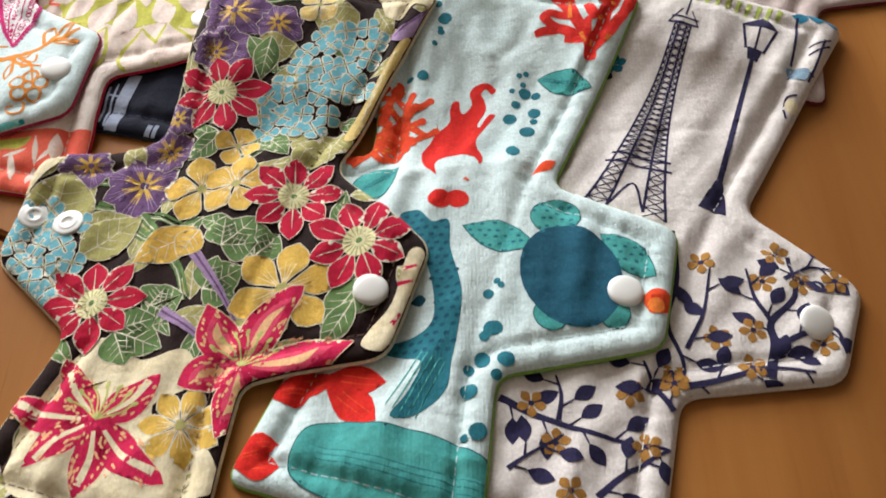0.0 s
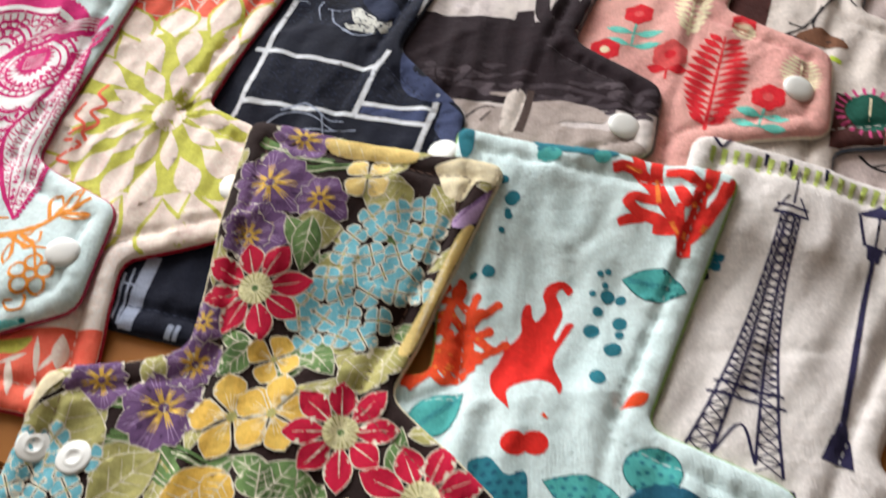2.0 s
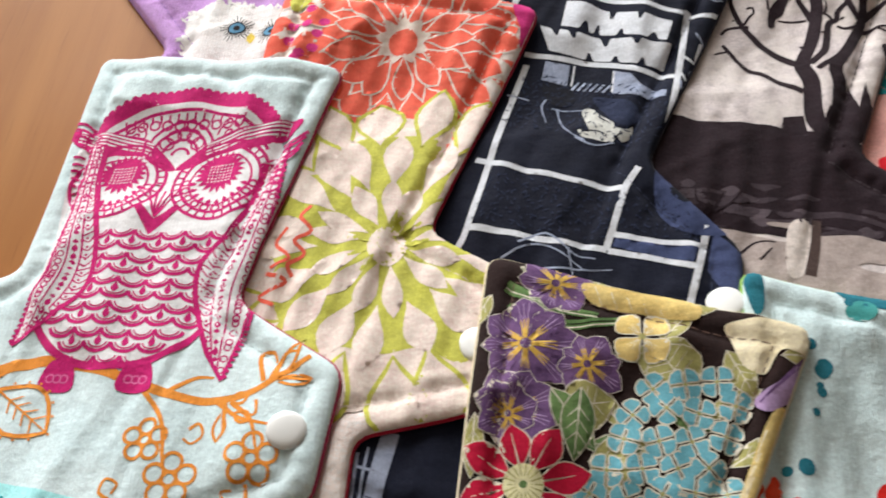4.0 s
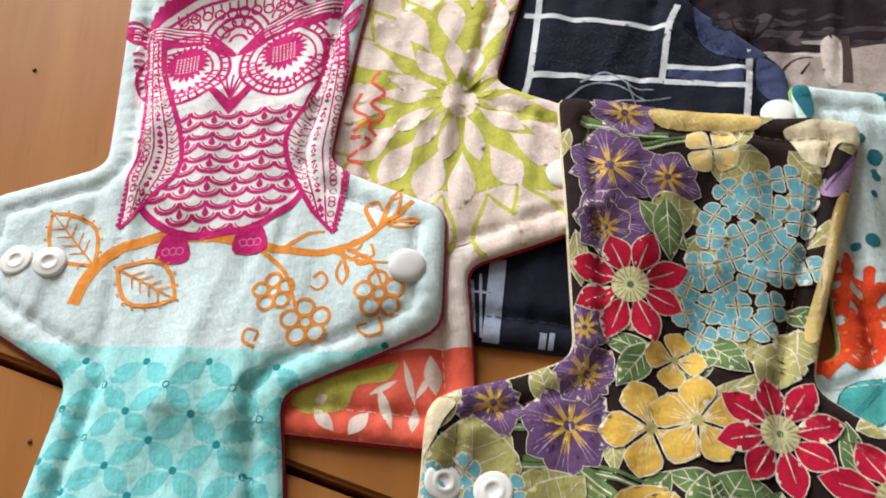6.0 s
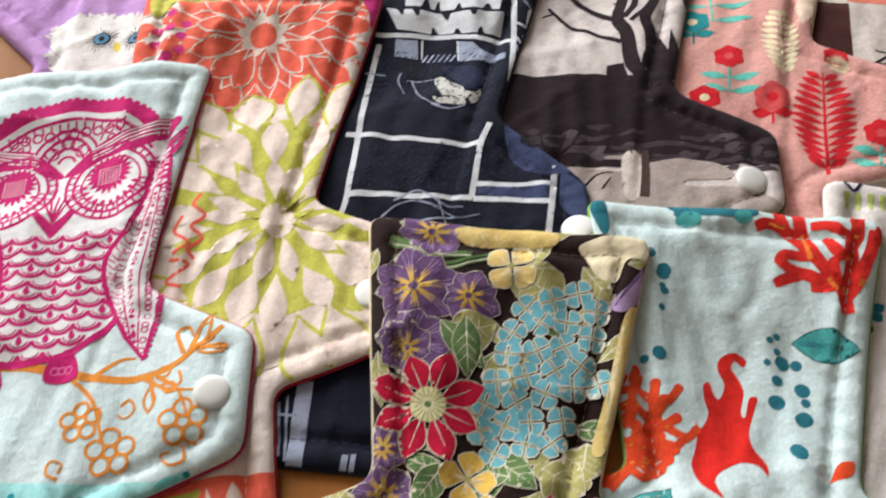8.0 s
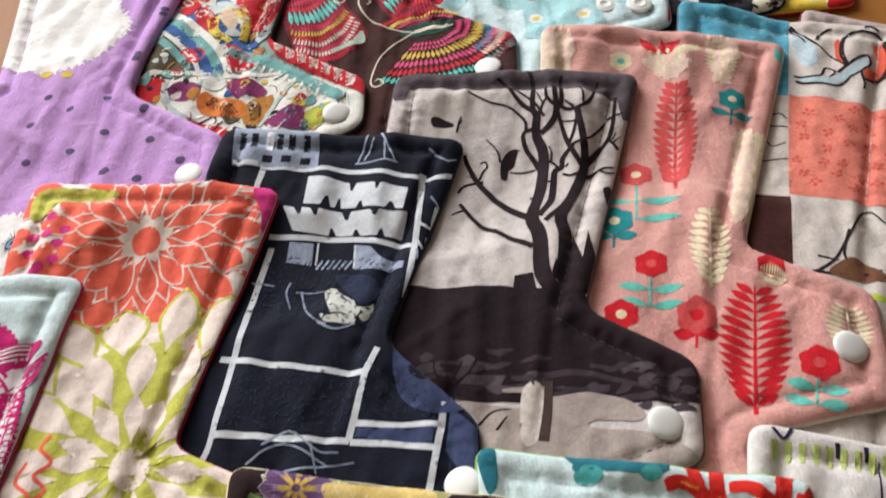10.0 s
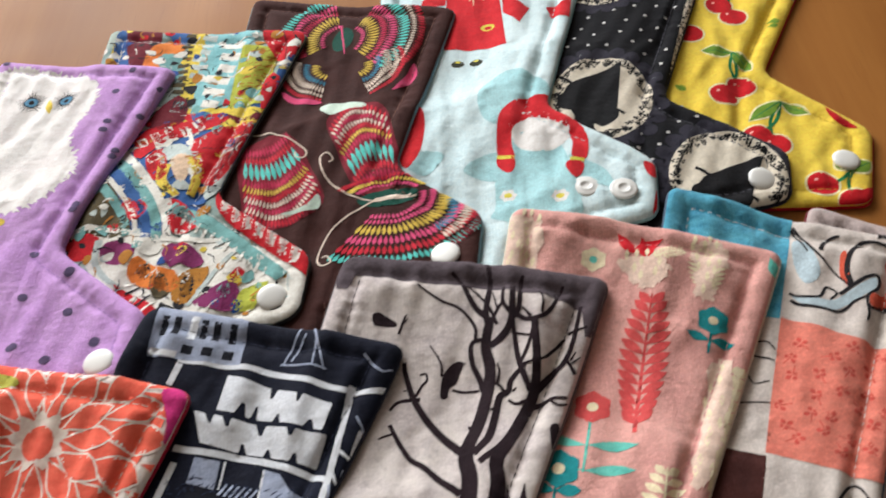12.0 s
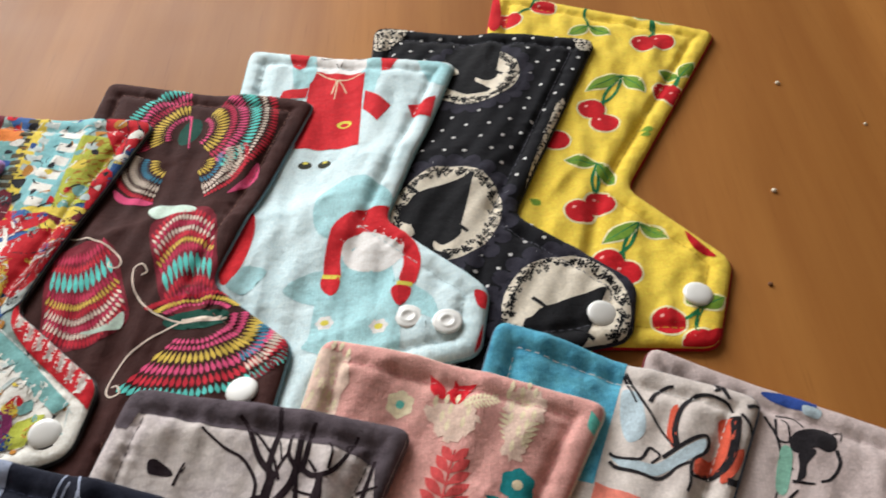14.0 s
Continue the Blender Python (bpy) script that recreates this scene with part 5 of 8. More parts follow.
branch_ = [(-138.1, 625.2), (-133.8, 634.9), (-125.6, 642.8), (-112.5, 644.9), (-97.4, 642.3), (-81.1, 636.1), (-66.7, 631.7), (-54.3, 630.8), (-43.2, 635.2), (-31.5, 644.1)]
owl.prints("orange_branch_print", [([stroke(branch_, 4.6, 1.6)] + [stroke(p, 1.6, 0.7) for p in ([(-81.1, 636.1), (-72.0, 625.1), (-68.9, 612.9), (-67.4, 609.0)], [(-57.9, 631.1), (-49.2, 624.8), (-38.8, 622.2)], [(-52.5, 630.0), (-45.7, 623.8), (-42.8, 615.3)], [(-42.2, 635.9), (-39.0, 644.7), (-35.3, 646.1)], [(-41.3, 636.7), (-30.7, 636.9)], [(-54.3, 630.4), (-53.0, 619.6)], [(-72.0, 633.6), (-64.8, 638.2), (-59.4, 638.2)], [(-44.1, 636.2), (-46.5, 645.0), (-42.7, 645.9), (-41.1, 642.3)])], ORANGE)])
owl_shape(owl, (-93.4, 642.2), (-87.9, 750.6))


def owl_band(pad, outer, inner):
    """A folded wing beside the body: rows of rings, drops, scallops and beads between two inked edges."""
    o_, i_ = smooth_line(outer, 10), smooth_line(inner, 10)
    edge_ = np.vstack([o_, i_[::-1]])
    at = lambda f, t: tuple(o_[min(int(t * (len(o_) - 1)), len(o_) - 1)] * (1 - f) + i_[min(int(t * (len(o_) - 1)), len(o_) - 1)] * f)
    run = lambda f, w, e=None: stroke([at(f, t) for t in np.linspace(0, 1, 14)], w, e, 2)
    length = float(np.hypot(*np.diff(o_, axis=0).T).sum())
    lines = [run(0.0, 1.0), run(0.34, 0.55), run(0.66, 0.6), stroke([at(0, 1), at(1, 1)], 1.2)]
    n = int(length / 2.9)
    for k in range(n):
        t0, t1, m = (k + 0.05) / n, (k + 0.9) / n, (k + 0.5) / n
        lines.append(stroke([polar(at(0.17, m), 1.05, a) for a in np.linspace(0, 6.2832, 9)], 0.5, 0.5, 1))
        lines.append(petal(at(0.5, t0), at(0.5, t1), 1.9, 0.65))
        lines.append(stroke([at(0.68, t0), at(0.82, m), at(0.96, t0)], 0.5, 0.5, 2))
        lines += [oval(at(0.78, t1), 0.5, n=6), oval(at(-0.07, m), 0.75, n=7), oval(at(-0.07, t1), 0.6, n=6)]
    return pad.prints("owl_wing_print", [(edge_, OWL_WHITE), (lines, MAGENTA), (run(1.0, 2.0, 1.6), MAGENTA)])


owl_band(owl, [(-122.0, 732.0), (-121.0, 711.0), (-119.5, 692.0), (-119.5, 676.0), (-123.0, 668.0), (-126.0, 651.0)], [(-116.0, 730.0), (-115.0, 715.0), (-111.0, 700.0), (-107.0, 684.0), (-107.0, 669.0), (-117.0, 658.0)])
owl_band(owl, [(-49.0, 724.0), (-50.0, 702.0), (-52.0, 682.0), (-53.0, 666.0), (-53.5, 655.0), (-57.0, 637.0)], [(-56.0, 718.0), (-58.0, 702.0), (-63.0, 690.0), (-71.0, 678.0), (-70.0, 664.0), (-63.0, 646.0)])
for p, q in zip([(-131.2, 743.1), (-131.1, 740.4), (-130.2, 736.9), (-127.6, 726.5), (-127.0, 723.2), (-126.8, 720.4), (-126.0, 717.5), (-125.4, 714.3)], [(-123.5, 739.6), (-123.0, 736.6), (-122.9, 734.2), (-123.6, 726.5), (-123.0, 723.4), (-122.2, 720.2), (-120.1, 715.4), (-119.3, 712.0)]):
    owl.prints("owl_shoulder_print", [(stroke([p, between(p, q, 0.5, 0.08), q], 1.2, 0.9), MAGENTA)])
for p, q in zip([(-42.6, 729.5), (-43.4, 727.5), (-44.2, 725.0), (-45.0, 722.5), (-49.2, 713.9), (-49.5, 710.9), (-49.9, 708.0), (-50.2, 705.2)], [(-51.3, 725.2), (-51.0, 722.8), (-50.5, 719.0), (-50.9, 716.6), (-54.8, 715.4), (-54.5, 711.9), (-54.9, 709.2), (-53.9, 704.2)]):
    owl.prints("owl_shoulder_print", [(stroke([p, between(p, q, 0.5, 0.08), q], 1.2, 0.9), MAGENTA)])


def loop_flower(pad, c, r):
    rings = [stroke([polar(polar(c, r * 0.62, a), r * 0.36, t) for t in np.linspace(0, 6.2832, 12)], 1.0) for a in np.arange(0.3, 6.3, 1.257)]
    rings.append(stroke([polar(c, r * 0.24, t) for t in np.linspace(0, 6.2832, 9)], 0.8))
    return pad.prints("orange_flower_print", [(rings, ORANGE)])


for c, r in (((-43.9, 612.7), 7.5), ((-66.1, 607.7), 7.5), ((-75.4, 619.0), 6.5)):
    loop_flower(owl, c, r)
for base, tip, w in (((-132.7, 637.9), (-148.4, 660.1), 15), ((-125.2, 636.1), (-106.2, 622.3), 16)):
    rim = petal(base, tip, w, 0.5)
    owl.prints("orange_leaf_print", [([stroke(np.vstack([rim, rim[:1]]), 1.3, 1.3, 1), stroke([base, tip], 0.7, 0.4, 3)] + [stroke([between(base, tip, t), between(base, tip, t + 0.12, s * 0.14)], 0.6, 0.4, 1) for t in (0.25, 0.4, 0.55, 0.7) for s in (1, -1)] + [oval(p, 0.5, n=5) for p in grown(rim, 1.2)], ORANGE)])
for pts in ([(-63.5, 622.2), (-60.9, 623.9), (-59.3, 620.5), (-62.0, 618.0), (-64.5, 619.3)], [(-80.9, 601.5), (-84.2, 603.6), (-83.4, 607.3), (-80.1, 606.2), (-80.9, 603.3)], [(-44.5, 606.0), (-44.1, 601.4), (-48.3, 600.6), (-51.1, 603.8), (-48.1, 604.3)], [(-45.3, 630.5), (-44.7, 626.0), (-47.4, 625.3)]):
    owl.prints("orange_curl_print", [(stroke(pts, 1.0, 0.6), ORANGE)])
for base, tip in (((-52.5, 630.0), (-47.9, 632.3)), ((-54.5, 626.2), (-54.6, 617.8)), ((-40.4, 636.5), (-35.2, 649.5)), ((-39.6, 635.7), (-30.3, 636.9)), ((-45.7, 623.8), (-50.9, 626.3))):
    rim = petal(base, tip, 3.6, 0.5)
    owl.prints("orange_leaf_print", [(stroke(np.vstack([rim, rim[:1]]), 0.9, 0.9, 1), ORANGE)])
owl.stitches(ink("ice_thread", 204, 220, 222))
owl.snap((-35.0, 620.6))
owl.snap((-147.3, 641.5), 5.4, True)
owl.snap((-157.9, 643.4), 5.4, True)

CORAL_PINK = ink("coral_pink_print", 252, 118, 94, 248, 98, 80)
SPRING = ink("spring_green_print", 206, 204, 98, 194, 192, 80)
PALE_PETAL = ink("pale_petal_print", 242, 226, 212, 240, 212, 204)
HOT_PINK = ink("hot_pink_print", 226, 60, 140)


def ringed_flower(pad, name, c, rows, fill, rim, by, seed):
    rng_ = np.random.default_rng(seed)
    petals = []
    for r0, r1, n, wide in rows:
        t0 = rng_.uniform(0, 1)
        for k in range(n):
            a = t0 + 2 * math.pi * (k + rng_.uniform(-0.18, 0.18)) / n
            petals.append(petal(polar(c, r0, a), polar(c, r1 * rng_.uniform(0.92, 1.08), a + rng_.uniform(-0.05, 0.05)), wide * rng_.uniform(0.85, 1.1), 0.6))
    shapes = [([grown(p, by) for p in petals], rim)] if rim else []
    return pad.prints(name, shapes + [(petals, fill)])


lime_c = (-12.9, 685.6)
coral.prints("coral_panel_print", [(smooth_loop([(-43.6, 801.7), (-9.4, 797.9), (15.4, 790.1), (29.4, 785.3), (19.1, 760.2), (7.1, 738.2), (-13.0, 742.0), (-27.9, 739.1), (-39.6, 734.0), (-50.2, 749.9), (-43.3, 769.6)]), CORAL_PINK)])
coral_c = (-13.8, 775.5)
for r0, r1, n, wide, seed in ((38, 60, 25, 10.5, 4), (23, 42, 19, 9.6, 6), (8, 27, 13, 7.8, 9)):
    ringed_flower(coral, "coral_petals_print", coral_c, ((r0, r1, n, wide),), CORAL_PINK, PALE_PETAL, 0.75, seed)
coral.prints("coral_heart_print", [(smooth_loop([polar(coral_c, 9 + 1.4 * math.sin(9 * t), t) for t in np.linspace(0, 6.28, 36, endpoint=False)]), PALE_PETAL), (oval((-13.8, 774.6), 5.4, 6.0), CORAL_PINK)])
coral.prints("spring_flower_ground", [(smooth_loop([(-43.8, 731.0), (-33.6, 733.5), (-19.5, 740.8), (-2.2, 738.0), (6.9, 737.1), (-4.1, 708.6), (-11.6, 692.4), (6.5, 687.4), (21.1, 675.3), (17.1, 637.2), (-4.8, 633.0), (-20.6, 628.3), (-25.2, 640.1), (-38.2, 651.8), (-53.4, 659.8), (-51.4, 675.8), (-43.4, 691.5)]), PALE_PETAL)])
coral.prints("spring_flower_print", [(smooth_loop([polar(lime_c, 42 + 5 * math.sin(5 * t) + 3 * math.sin(11 * t), t) for t in np.linspace(0, 6.28, 30, endpoint=False)]), SPRING)])
ringed_flower(coral, "spring_flower_print", lime_c, ((41, 64, 20, 14.6),), PALE_PETAL, SPRING, 1.4, 3)
ringed_flower(coral, "spring_flower_print", lime_c, ((22, 45, 18, 10.6),), PALE_PETAL, None, 0, 5)
ringed_flower(coral, "spring_flower_print", lime_c, ((7, 26, 13, 7.2),), PALE_PETAL, None, 0, 7)
coral.prints("spring_heart_print", [([stroke([polar(lime_c, 3, a), polar(lime_c, 13, a + 0.1)], 2.6, 1.0) for a in np.arange(0, 6.2, 0.57)], SPRING), (oval((-13.0, 684.5), 6.2, 7), PALE_PETAL)])
coral.prints("coral_scribble_print", [([stroke([(-38.7, 700.4), (-41.6, 696.0), (-37.7, 690.7), (-42.4, 686.6), (-38.9, 682.0), (-43.5, 677.9), (-41.9, 673.9)], 1.3), stroke([(-45.5, 692.1), (-48.3, 685.7), (-43.5, 680.2), (-49.3, 677.2)], 1.2), stroke([(-50.4, 675.5), (-43.8, 672.3), (-51.6, 667.9), (-46.8, 664.6)], 1.3)], CORAL_PINK)])
coral.prints("pink_edge_print", [(smooth_loop([(26.5, 790.1), (35.4, 789.4), (35.3, 779.1), (28.8, 771.2), (28.8, 779.5)]), HOT_PINK)])
coral.prints("pink_flower_print", [([oval(p, 2.2, 2.0, 0, 9) for p in [(-54.7, 781.9), (-49.8, 782.3), (-45.5, 777.5), (-46.6, 770.5), (-51.3, 767.5), (-55.8, 774.8), (-43.4, 783.5), (-48.9, 790.3), (-52.9, 765.2)]], HOT_PINK), ([oval(p, 0.8, n=6) for p in [(-50.0, 775.6), (-45.9, 773.7), (-49.5, 785.8)]], PALE_PETAL)])
coral.prints("spring_edge_print", [(smooth_loop([(-57.9, 801.9), (-50.4, 805.3), (-27.6, 799.7), (-26.5, 795.2), (-45.7, 797.7), (-52.0, 791.7), (-56.8, 790.6)]), SPRING)])
coral.prints("coral_end_print", [(np.array([(-77.0, 595.7), (-48.4, 596.2), (-34.9, 596.6), (-16.7, 595.4), (-17.7, 562.7), (-76.3, 570.4)]), CORAL_PINK)])
coral.prints("spring_end_print", [(smooth_loop([(-70.7, 588.1), (-60.4, 591.6), (-45.3, 593.1), (-40.3, 593.2), (-44.0, 588.4), (-52.4, 587.9), (-56.2, 582.0), (-66.0, 581.3), (-71.0, 584.0)]), SPRING)])
coral.prints("cream_streaks_print", [([petal(a, b, w, 0.5) for a, b, w in (((-65.3, 583.4), (-59.8, 575.4), 4), ((-63.2, 586.8), (-62.7, 583.8), 4), ((-55.8, 574.0), (-49.8, 580.2), 5), ((-46.6, 587.0), (-43.6, 573.8), 3), ((-40.8, 587.9), (-49.3, 584.7), 2), ((-38.6, 593.7), (-36.6, 579.9), 2), ((-31.0, 594.5), (-30.6, 582.5), 5), ((-30.7, 589.2), (-36.5, 581.5), 2), ((-23.2, 583.1), (-26.8, 580.9), 3), ((-38.1, 572.4), (-36.6, 579.9), 3))], PALE_PETAL)])
coral.stitches(ink("cream_thread", 232, 212, 200))
coral.snap((15.7, 649.7))

WHITE_INK = ink("white_panel_print", 226, 228, 232, 206, 210, 218)
SLATE = ink("slate_blue_print", 66, 76, 112, 52, 60, 92)
STEEL = ink("steel_print", 168, 176, 196, 140, 150, 174)
BLACK_NAVY = ink("black_navy_print", 18, 20, 32)
navy.each("panel_line_print", [stroke(p, 2.3, 2.1) for p in ([(28.5, 804.5), (57.2, 798.1), (86.3, 787.0), (104.6, 787.4)], [(29.2, 802.8), (26.7, 794.2)], [(89.9, 788.5), (82.6, 753.1), (76.5, 728.8)], [(30.4, 772.3), (55.8, 766.0), (82.1, 755.2)], [(31.1, 767.2), (23.5, 740.7), (18.5, 720.1), (11.6, 693.0), (6.4, 683.1)], [(13.8, 720.7), (37.5, 713.2), (61.7, 706.0)], [(10.6, 693.4), (31.1, 688.3), (54.7, 683.0)], [(66.4, 714.0), (61.7, 706.0), (54.4, 683.0)], [(57.3, 688.9), (68.6, 686.2), (83.7, 683.5)], [(85.4, 690.8), (82.8, 680.8), (76.7, 660.8)], [(55.0, 682.6), (67.8, 679.9), (81.1, 675.7)])], WHITE_INK)
navy.prints("wing_panel_print", [(smooth_loop([(72.5, 713.7), (83.3, 704.2), (91.8, 693.5), (90.3, 687.0), (78.5, 689.0), (71.2, 698.4)]), SLATE), (smooth_loop([(78.4, 709.0), (83.2, 703.3), (79.5, 699.6), (75.4, 704.2)]), BLACK_NAVY)])
navy.prints("wing_panel_print", [(np.array([(57.7, 687.6), (82.2, 682.6), (79.7, 677.3), (56.5, 684.3)]), SLATE), (np.array([(87.1, 688.6), (99.5, 673.9), (88.2, 664.1), (83.7, 674.9)]), SLATE)])


def white_logo(pad, rows):
    """A two-line white logo, reduced to plain leaning bands with notches."""
    for (a, b, c, d), notches in rows:
        at = lambda x, y: between(between(d, c, x), between(a, b, x), y)
        up, down = [at(-0.02, 1.0)], []
        for x, w, depth in notches:
            depth *= 0.62
            if depth > 0:
                up += [at(x - w, 1.0), at(x - w * 0.35, 1 - depth), at(x + w * 0.35, 1 - depth), at(x + w, 1.0)]
            else:
                down += [at(x - w, 0.0), at(x - w * 0.3, -depth), at(x + w * 0.3, -depth), at(x + w, 0.0)]
        band = up + [at(1.0, 1.02), at(0.985, 0.0)] + [p for k in range(len(down) // 4 - 1, -1, -1) for p in down[4 * k:4 * k + 4][::-1]] + [at(0.0, 0.0)]
        pad.prints("white_logo_print", [(rounded(band, 0.7, 1.2), WHITE_INK)], "plain white leaning band of a logo")


white_logo(navy, ((((47.2, 797.2), (83.7, 781.3), (81.2, 771.6), (43.8, 784.2)), [(0.22, 0.05, -0.55), (0.34, 0.03, -0.6), (0.44, 0.035, 0.5), (0.56, 0.035, -0.4), (0.70, 0.03, 0.45), (0.86, 0.05, -0.45)]), (((37.1, 784.4), (82.2, 769.9), (79.4, 759.6), (39.2, 773.2)), [(0.10, 0.035, 0.5), (0.24, 0.035, 0.5), (0.36, 0.035, -0.5), (0.50, 0.04, 0.55), (0.58, 0.035, -0.4), (0.74, 0.035, 0.4), (0.80, 0.035, -0.45)])))
navy.prints("machine_panel_print", [(np.array([(18.8, 827.6), (52.2, 819.4), (50.4, 800.8), (17.5, 806.2)]), STEEL), ([np.array([between((21.0, 823.1), (50.2, 816.3), t), between((21.0, 823.1), (50.2, 816.3), t + 0.09), between((20.1, 815.3), (49.1, 809.3), t + 0.09), between((20.1, 815.3), (49.1, 809.3), t)]) for t in (0.0, 0.16, 0.5, 0.66, 0.86)] + [np.array([between((20.8, 811.9), (49.8, 805.9), t), between((20.8, 811.9), (49.8, 805.9), t + 0.13), between((20.1, 808.5), (49.1, 802.7), t + 0.13), between((20.1, 808.5), (49.1, 802.7), t)]) for t in (0.3, 0.55, 0.8)], BLACK_NAVY), ([stroke([(33.4, 821.3), (31.7, 812.2)], 3.0), stroke([(18.0, 808.1), (27.5, 806.0)], 2.4)], WHITE_INK)])
navy.prints("walker_lines_print", [([stroke(p, 0.9, 0.6) for p in ([(71.8, 815.3), (65.7, 799.3)], [(76.2, 812.9), (80.3, 794.8)], [(64.7, 799.6), (74.6, 797.2), (81.1, 794.7)], [(73.3, 810.6), (68.4, 800.2)], [(77.2, 806.8), (76.3, 797.0)], [(93.7, 800.8), (99.3, 794.1), (103.5, 794.5)])], STEEL)])
navy.prints("machine_panel_print", [([np.array([(37.9, 768.5), (46.6, 766.4), (45.3, 756.9), (36.2, 759.6)]), np.array([(61.4, 761.5), (67.3, 758.8), (71.0, 752.7), (78.5, 748.1), (78.0, 745.1), (60.5, 750.6)])], STEEL)])
navy.prints("machine_panel_print", [([stroke([between((46.8, 755.0), (58.3, 751.3), t), between((49.5, 758.5), (61.3, 754.4), t)], 1.0, 0.8, 1) for t in np.linspace(0.0, 0.9, 6)], STEEL), ([stroke([(48.3, 766.2), (46.8, 756.8)], 0.7), stroke([(61.8, 761.2), (60.5, 751.4)], 0.7)], WHITE_INK)])
navy.prints("dark_dome_print", [(smooth_loop([(53.7, 749.2), (61.3, 748.2), (68.1, 743.0), (68.2, 736.6), (63.2, 733.9), (58.5, 739.2)]), ink("dusk_navy_print", 42, 50, 76, 32, 39, 62)), (smooth_loop([(36.6, 757.8), (45.7, 756.1), (47.8, 749.8), (44.0, 746.7), (38.5, 748.8)]), BLACK_NAVY)])
navy.prints("pale_mask_shape_print", [(smooth_loop([(49.8, 741.8), (51.6, 743.7), (54.2, 742.9), (55.7, 740.4), (59.6, 736.4), (60.7, 733.2), (64.0, 732.5), (66.3, 733.7), (65.1, 729.3), (62.2, 727.1), (60.6, 729.3), (58.6, 726.7), (52.5, 727.9), (49.0, 729.2), (47.9, 732.4), (51.6, 731.2), (50.6, 735.7)]), ink("chalk_print", 214, 214, 206, 196, 196, 190)), ([stroke([(55.4, 739.1), (58.6, 735.8)], 0.8, 0.4), stroke([(49.0, 731.5), (54.2, 731.8), (57.8, 729.8)], 0.8, 0.4), stroke([(59.5, 728.4), (62.3, 731.0)], 0.9, 0.4)], BLACK_NAVY)])
navy.prints("sketch_arc_print", [([stroke([(41.4, 744.7), (42.9, 735.9), (46.2, 730.4), (49.9, 727.6)], 0.7, 0.4), stroke([(39.6, 745.5), (44.1, 744.4), (50.1, 742.7)], 0.8, 0.4), stroke([(37.7, 750.0), (36.1, 745.7), (37.5, 737.6)], 0.8, 0.4), stroke([(46.8, 729.2), (52.6, 725.1), (59.5, 726.5)], 0.9, 0.5)], STEEL)])
navy.each("edge_line_print", [stroke(p, 0.8, 0.4) for p in ([(91.5, 777.1), (93.7, 770.7), (90.6, 758.1)], [(83.5, 753.1), (83.4, 738.9)], [(80.6, 739.3), (79.3, 726.3)], [(87.7, 758.4), (82.1, 734.6)], [(24.1, 752.0), (31.8, 749.9)], [(27.6, 686.3), (36.4, 689.5), (44.5, 681.7), (51.1, 679.9)], [(22.4, 681.3), (34.5, 685.7), (47.5, 676.0)], [(42.9, 683.8), (44.0, 674.0)], [(34.1, 676.4), (55.8, 675.6)])], STEEL)
navy.prints("stripe_print", [([stroke(p, w, w) for p, w in (([(-16.4, 617.9), (-17.7, 600.9)], 1.0), ([(-13.6, 619.6), (-15.9, 599.1)], 0.8), ([(-7.7, 623.7), (-13.4, 597.3)], 5.0), ([(2.3, 598.0), (0.5, 592.0)], 2.0), ([(4.8, 597.7), (2.9, 591.3)], 1.6), ([(-16.4, 613.9), (-7.7, 611.8)], 0.8))], STEEL)])
rng = np.random.default_rng(29)
flecks = []
for region in ([(30, 764), (80, 750), (72, 722), (22, 737)], [(20, 716), (60, 704), (54, 686), (13, 695)], [(58, 704), (80, 698), (82, 686), (58, 690)]):
    for p in scattered(region, 2.6, 7, 0.45):
        a = rng.uniform(0, 3.14)
        flecks.append(stroke([p, polar(p, rng.uniform(0.8, 2.4), a)], 0.5, 0.2, 1))
tagged(navy.prints("dusk_fleck_print", [(flecks, ink("dusk_navy_print", 42, 50, 76, 32, 39, 62))]), "", "", "", "stuff")
for p in ([(88, 778), (84, 760), (87, 748), (82, 736)], [(93, 772), (90, 762), (92, 754)], [(86, 765), (92, 760)], [(81, 742), (85, 738), (80, 731)]):
    navy.prints("chalk_scratch_print", [(stroke(p, 1.3, 0.6), WHITE_INK)])
navy.stitches(ink("navy_thread", 52, 58, 80))
navy.snap((87.2, 662.7))

BARK = ink("dark_plum_print", 38, 22, 29, 28, 15, 22)
SMOKE = ink("smoke_print", 104, 93, 100, 62, 52, 58)
tree.prints("dark_hill_print", [(np.array([(70.1, 741.4), (93.3, 735.3), (109.9, 732.8), (127.6, 726.4), (141.1, 720.5), (172.7, 686.4), (172.7, 664.9)] + [(168.1, 674.8), (94.6, 690.6), (68.8, 704.5)]), BARK)])
DIM = ink("dim_smoke_print", 70, 58, 64, 52, 42, 48)
for p, w in (([(77.6, 701.9), (88.8, 701.5), (102.2, 696.9)], 2.2), ([(114.2, 696.1), (128.3, 695.0), (140.6, 689.0), (150.5, 683.2)], 2.6), ([(99.4, 694.1), (115.3, 692.4), (130.4, 688.2)], 1.8), ([(142.6, 682.6), (153.7, 679.6), (159.6, 674.4)], 2.0), ([(132.7, 696.3), (143.5, 692.1), (153.8, 686.6)], 1.6), ([(83.7, 706.7), (95.6, 704.7), (105.3, 701.7)], 1.5)):
    tree.prints("smoke_wisp_print", [(stroke(p, w, w * 0.4), DIM)])
rng = np.random.default_rng(41)
